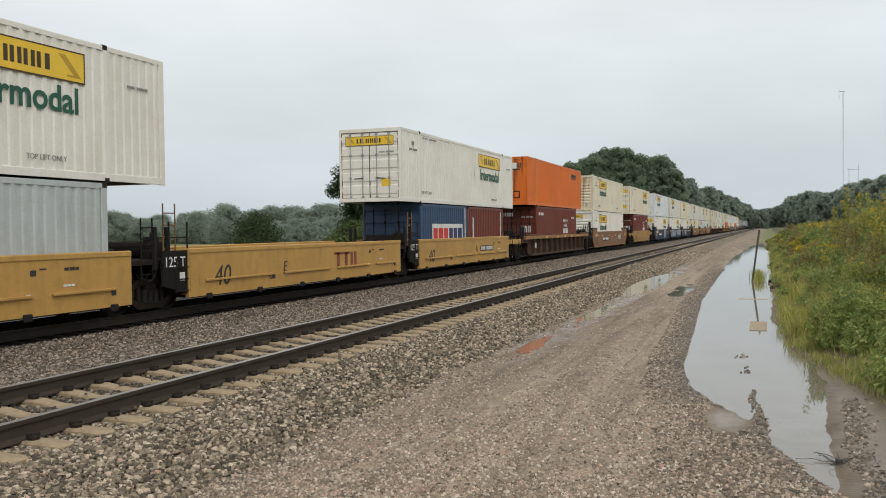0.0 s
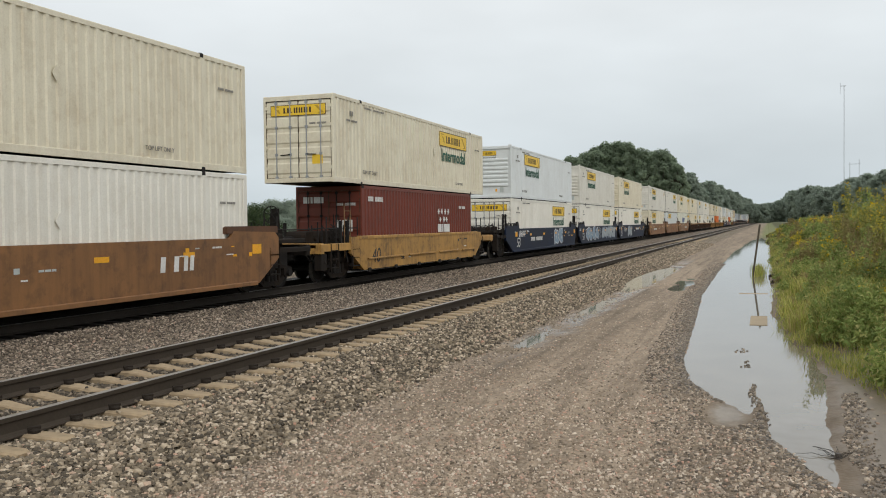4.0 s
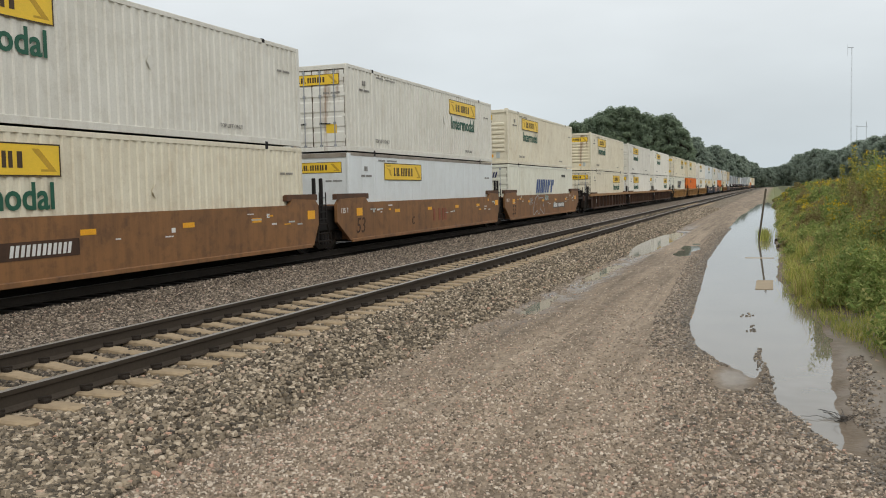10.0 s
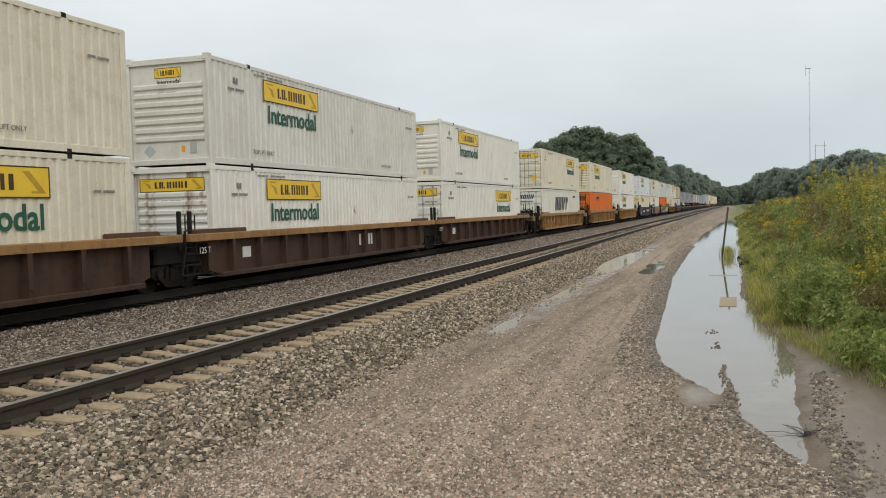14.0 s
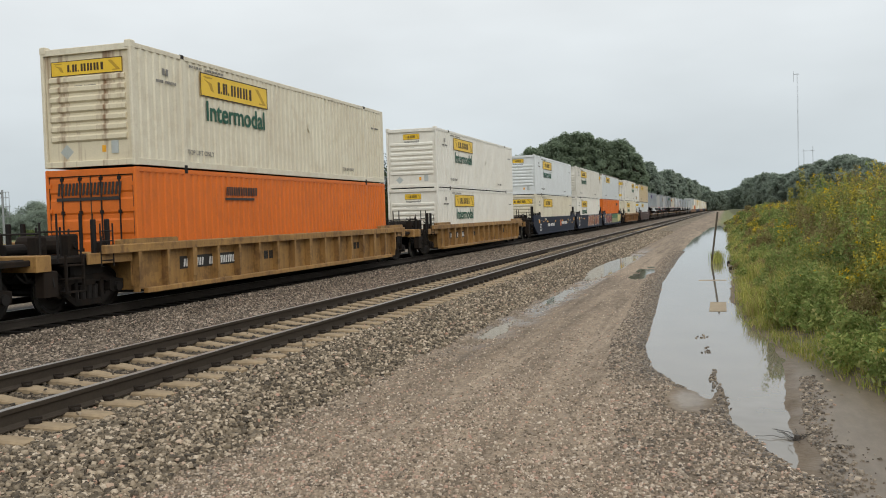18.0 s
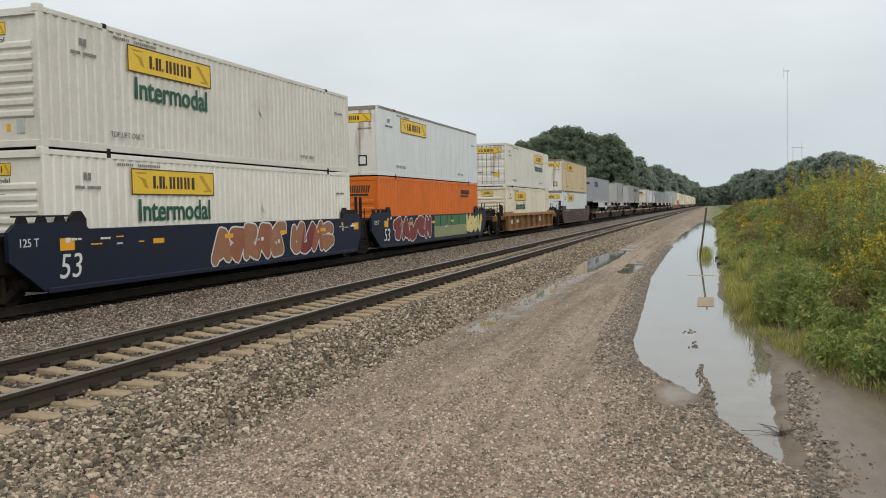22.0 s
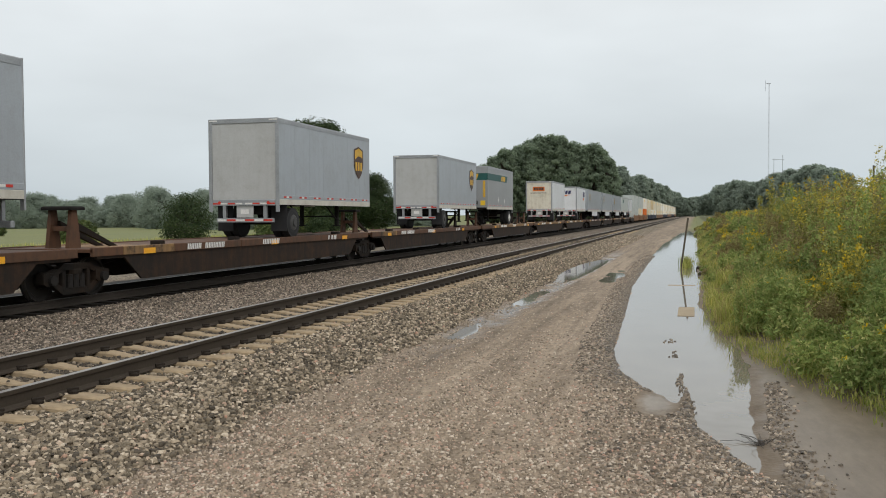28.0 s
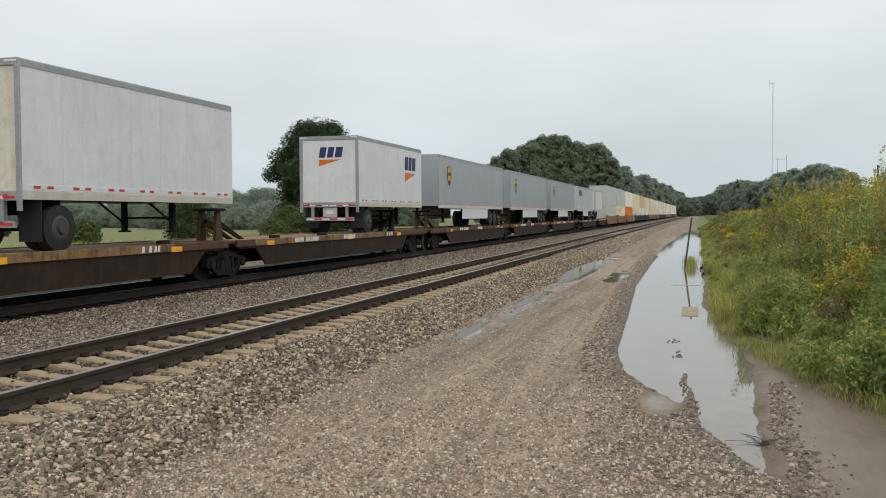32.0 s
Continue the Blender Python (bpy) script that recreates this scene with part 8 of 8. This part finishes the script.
def stones(name, label, mat, x, y, z, size, seed, corners=4):
    """Broken stones of many shapes as one mesh, open below. size: an array of radii."""
    rng = np.random.RandomState(seed)
    c = corners
    a = np.arange(c) * 2 * np.pi / c + np.pi / 4
    low = np.stack([np.cos(a), np.sin(a), np.full(c, -0.7)], -1)
    high = np.stack([0.8 * np.cos(a), 0.8 * np.sin(a), np.full(c, 0.7)], -1)
    tri = [(i, (i + 1) % c, c + (i + 1) % c) for i in range(c)] + [(i, c + (i + 1) % c, c + i) for i in range(c)] + [(c, c + i, c + i + 1) for i in range(1, c - 1)]
    k = len(x)
    v = np.concatenate([low, high])[None] * (0.5 + 0.8 * rng.rand(k, 2 * c, 3)) * np.stack([0.8 + 0.7 * rng.rand(k), 0.7 + 0.5 * rng.rand(k), 0.55 + 0.35 * rng.rand(k)], -1)[:, None]
    a = rng.rand(k) * 2 * np.pi
    b = rng.randn(k) * 0.45
    ca, sa, cb, sb = np.cos(a)[:, None], np.sin(a)[:, None], np.cos(b)[:, None], np.sin(b)[:, None]
    X, Y, Z = v[..., 0], v[..., 1], v[..., 2]
    Y, Z = Y * cb - Z * sb, Y * sb + Z * cb
    X, Y = X * ca - Y * sa, X * sa + Y * ca
    v = np.stack([X, Y, Z], -1) * size[:, None, None] + np.stack([x, y, z], -1)[:, None]
    f = (np.arange(k)[:, None, None] * 2 * c + np.array(tri)[None]).reshape(-1, 3)
    return tagged(new(name, big_mesh(name, v.reshape(-1, 3), f, mat)), label, "stones", kind="stuff")


TIE, TIE_FROM = 0.5155, 2.05


def make_stones():
    rng = np.random.RandomState(21)
    n = 215000
    y = 4.4 + 76 * rng.rand(n) ** 2.15
    x = -13.2 + 9.5 * rng.rand(n) ** 0.95
    gap = np.abs((y - TIE_FROM) / TIE - np.round((y - TIE_FROM) / TIE)) * TIE
    tie_top = (np.abs(x - TRACK_A) < 1.29) & (gap < 0.118)
    keep = (x > -0.95 * y - 2.5) & (x < -4.12 + 0.10 * fbm(x, y, 1.5)) & (~((np.abs(x - TRACK_A) < 0.7) & (rng.rand(n) < 0.45))) & (~tie_top | (rng.rand(n) < 0.02 + 0.05 * np.clip((y - 12) / 20, 0, 1)))
    x, y, tie_top = x[keep], y[keep], tie_top[keep]
    z = ground_height(x, y) + 0.010 + np.where(tie_top, 0.055, 0.018 * rng.rand(len(x)))
    size = (0.0115 + 0.023 * rng.rand(len(x)) ** 1.2) * np.clip(y / 34, 1, 1.7)
    cess = x < -8.35 + 0.12 * fbm(x, y, 1.9)
    crib = np.abs(x - TRACK_A) < 0.74
    z = z - 0.012 * crib
    bed = ~cess & ~crib
    stones("ballast", "brown and grey crushed stone ballast round the near track", BALLAST, x[bed], y[bed], z[bed], size[bed], 22)
    stones("crib_ballast", "dark crushed stone between the rails", CRIBSTONE, x[crib], y[crib], z[crib], size[crib], 28)
    stones("cess_ballast", "pinkish grey crushed stone between the two tracks", CESSSTONE, x[cess], y[cess], z[cess], size[cess], 27)
    # fine gravel pressed into the road, densest near at hand
    n = 150000
    y = 4.0 + 26 * rng.rand(n) ** 2.1
    x = -4.2 + 4.9 * rng.rand(n)
    edge = np.interp(y, EDGE_Y, EDGE_L)
    clump = fbm(x, y, 1.1)
    worn = np.exp(-((x + 2.9) / 0.35) ** 2) + np.exp(-((x + 1.7) / 0.35) ** 2)
    keep = (x < edge + 0.12 + 0.1 * clump) & (rng.rand(n) < (0.70 + 0.28 * clump - 0.35 * worn * (y > 7)) * np.clip(1.75 - 0.10 * y, 0.16, 1)) & (silt_at(x, y) < 0.45) & (x > -0.75 * y - 2)
    x, y = x[keep], y[keep]
    size = np.where(y < 9.5 + rng.randn(len(x)), 0.007 + 0.016 * rng.rand(len(x)) ** 2.0, 0.0055 + 0.013 * rng.rand(len(x)) ** 2.2)
    stones("road_gravel", "tan and pinkish fine gravel on the service road", GRAVEL, x, y, ground_height(x, y) + 0.004, size, 23, 3)
    # coarser stones along the puddle and the foot of the ballast
    n = 40000
    y = 4.2 + 40 * rng.rand(n) ** 1.8
    edge = np.interp(y, EDGE_Y, EDGE_L)
    side = rng.rand(n) < 0.88
    reach = np.clip(2.5 - 0.16 * y, 0.5, 1.9)
    x = np.where(side, edge + 0.12 - reach * rng.rand(n) ** 1.5, -4.2 + 0.5 * rng.rand(n) ** 2)
    keep = (rng.rand(n) < 0.75 + 0.5 * fbm(x, y, 1.4)) & (x > -0.75 * y - 2) & (silt_at(x, y) < 0.35 + 0.3 * rng.rand(n) ** 3)
    x, y = x[keep], y[keep]
    size = 0.008 + 0.020 * rng.rand(len(x)) ** 1.9
    wet = x > np.interp(y, EDGE_Y, EDGE_L) - 0.30 * rng.rand(len(x)) ** 1.5 + 0.04
    for name, label, mat, sel in (("road_stones", "loose brownish stones beside the puddle", DAMPGRAVEL, ~wet), ("wet_stones", "dark wet stones along the puddle's edge", WETSTONE, wet)):
        stones(name, label, mat, x[sel], y[sel], ground_height(x[sel], y[sel]) + 0.005, size[sel], 25)
    # the tongue of stones in the pool, the rim beside the mud flat, and clods that stand out of the water
    n = 1500
    t = rng.rand(n)
    y = np.where(t < 0.13, 9.2 + 2.5 * rng.rand(n) ** 1.2, 6.6 + 4.6 * rng.rand(n) ** 1.1)
    tongue = -0.08 + 0.045 * np.sin(2.1 * y) - 0.02 * (y - 10) + (0.038 - 0.009 * (y - 9)) * rng.randn(n)
    rim = np.interp(y, BANK_Y, BANK_R) + 0.05 + 0.19 * np.abs(rng.randn(n)) * (0.55 + 0.25 * (y < 8)) + 0.05 * fbm(y, y * 0.5, 2.0)
    x = np.where(t < 0.13, tongue, rim)
    z = np.maximum(ground_height(x, y), WATER_Z) + 0.004
    size = np.where(t < 0.13, 0.008 + 0.018 * rng.rand(n) ** 2.0, 0.006 + 0.022 * rng.rand(n) ** 2.2)
    for name, label, mat, sel in (("puddle_stones", "dark wet stones standing in the puddle", WETSTONE, t < 0.66), ("rim_stones", "brown stones along the rim of the mud flat", DAMPGRAVEL, t >= 0.66)):
        stones(name, label, mat, x[sel], y[sel], z[sel], size[sel], 24)
    n = 14
    y = np.where(np.arange(n) < 8, 14.6 + 0.25 * rng.randn(n), 13.3 + 0.2 * rng.randn(n))
    x = np.where(np.arange(n) < 8, -0.36, -0.24) + 0.05 * rng.randn(n)
    stones("floating_clods", "small dark clods of drift in the open water", WETSTONE, x, y, np.full(n, WATER_Z + 0.002), 0.014 + 0.016 * rng.rand(n), 33)


make_stones()


def snag():
    """The dead root lying half in the water."""
    s = Shape()
    rnd = random.Random(4)
    for k in range(16):
        a = rnd.uniform(0, 2 * math.pi)
        p = Vector((0.57, 8.25, WATER_Z + 0.02))
        for j in range(5):
            q = p + Vector((math.cos(a) * 0.05 - 0.02, math.sin(a) * 0.05, rnd.uniform(-0.01, 0.022)))
            s.rod(p, q, 0.0026, 4)
            p, a = q, a + rnd.uniform(-0.5, 0.7)
    s.disc(0.58, 8.25, WATER_Z, 0.05, "z", -0.02, 0.05, 8, 0.02)
    tagged(new("dead_root", s.mesh("dead_root", BARKWET)), "tangled dark dead root at the water's edge", "root")


snag()


def make_ties():
    """Concrete ties with their rail clips, each a part of its track."""
    tie_shape = Shape()
    rings = ((-1.27, -0.016, 0.085), (-1.22, 0.004, 0.10), (-0.98, 0.010, 0.102), (-0.55, 0.010, 0.102), (-0.26, -0.032, 0.09), (0.26, -0.032, 0.09), (0.55, 0.010, 0.102), (0.98, 0.010, 0.102), (1.22, 0.004, 0.10), (1.27, -0.016, 0.085))
    for x, z, half in rings:
        tie_shape.v += [(x, -half - 0.02, -0.22), (x, -half, z - 0.018), (x, -half + 0.02, z), (x, half - 0.02, z), (x, half, z - 0.018), (x, half + 0.015, -0.22)]
    tie_shape.f = [(6 * k + i, 6 * k + (i + 1) % 6, 6 * k + 6 + (i + 1) % 6, 6 * k + 6 + i) for k in range(len(rings) - 1) for i in range(6)] + [tuple(range(5, -1, -1)), tuple(range(6 * len(rings) - 6, 6 * len(rings)))]
    tie, old_tie = tie_shape.mesh("tie", CONCRETE), tie_shape.mesh("tie", WOODTIE)
    clip = Shape()
    for sx in (-1, 1):
        for d in (-1, 1):
            c = sx * 0.7525 + d * 0.115
            clip.cbox(c - 0.05, c + 0.05, -0.042, 0.042, 0.0, 0.05, 0.016)
            clip.rod((c - 0.035, -0.045, 0.055), (c + 0.035, 0.045, 0.055), 0.018, 5)
    clips = clip.mesh("rail_clip", CLIPSTEEL)
    for track, centre, top, lo, hi in ((track_near, TRACK_A, TOP_A, TIE_FROM, 100), (track_far, TRACK_B, TOP_B, 4.0, 50)):
        y = lo
        while y < hi:
            t = new("tie", tie if track is track_near else old_tie)
            t.parent = track
            t.matrix_basis = pose(centre + bend(y), y, top - (0.183 if track is track_near else 0.197), 0, 0, random.uniform(-0.8, 0.8))
            if y < 40 and track is track_near:
                c = new("rail_clip", clips)
                c.parent = t
            y += TIE


make_ties()
motions()
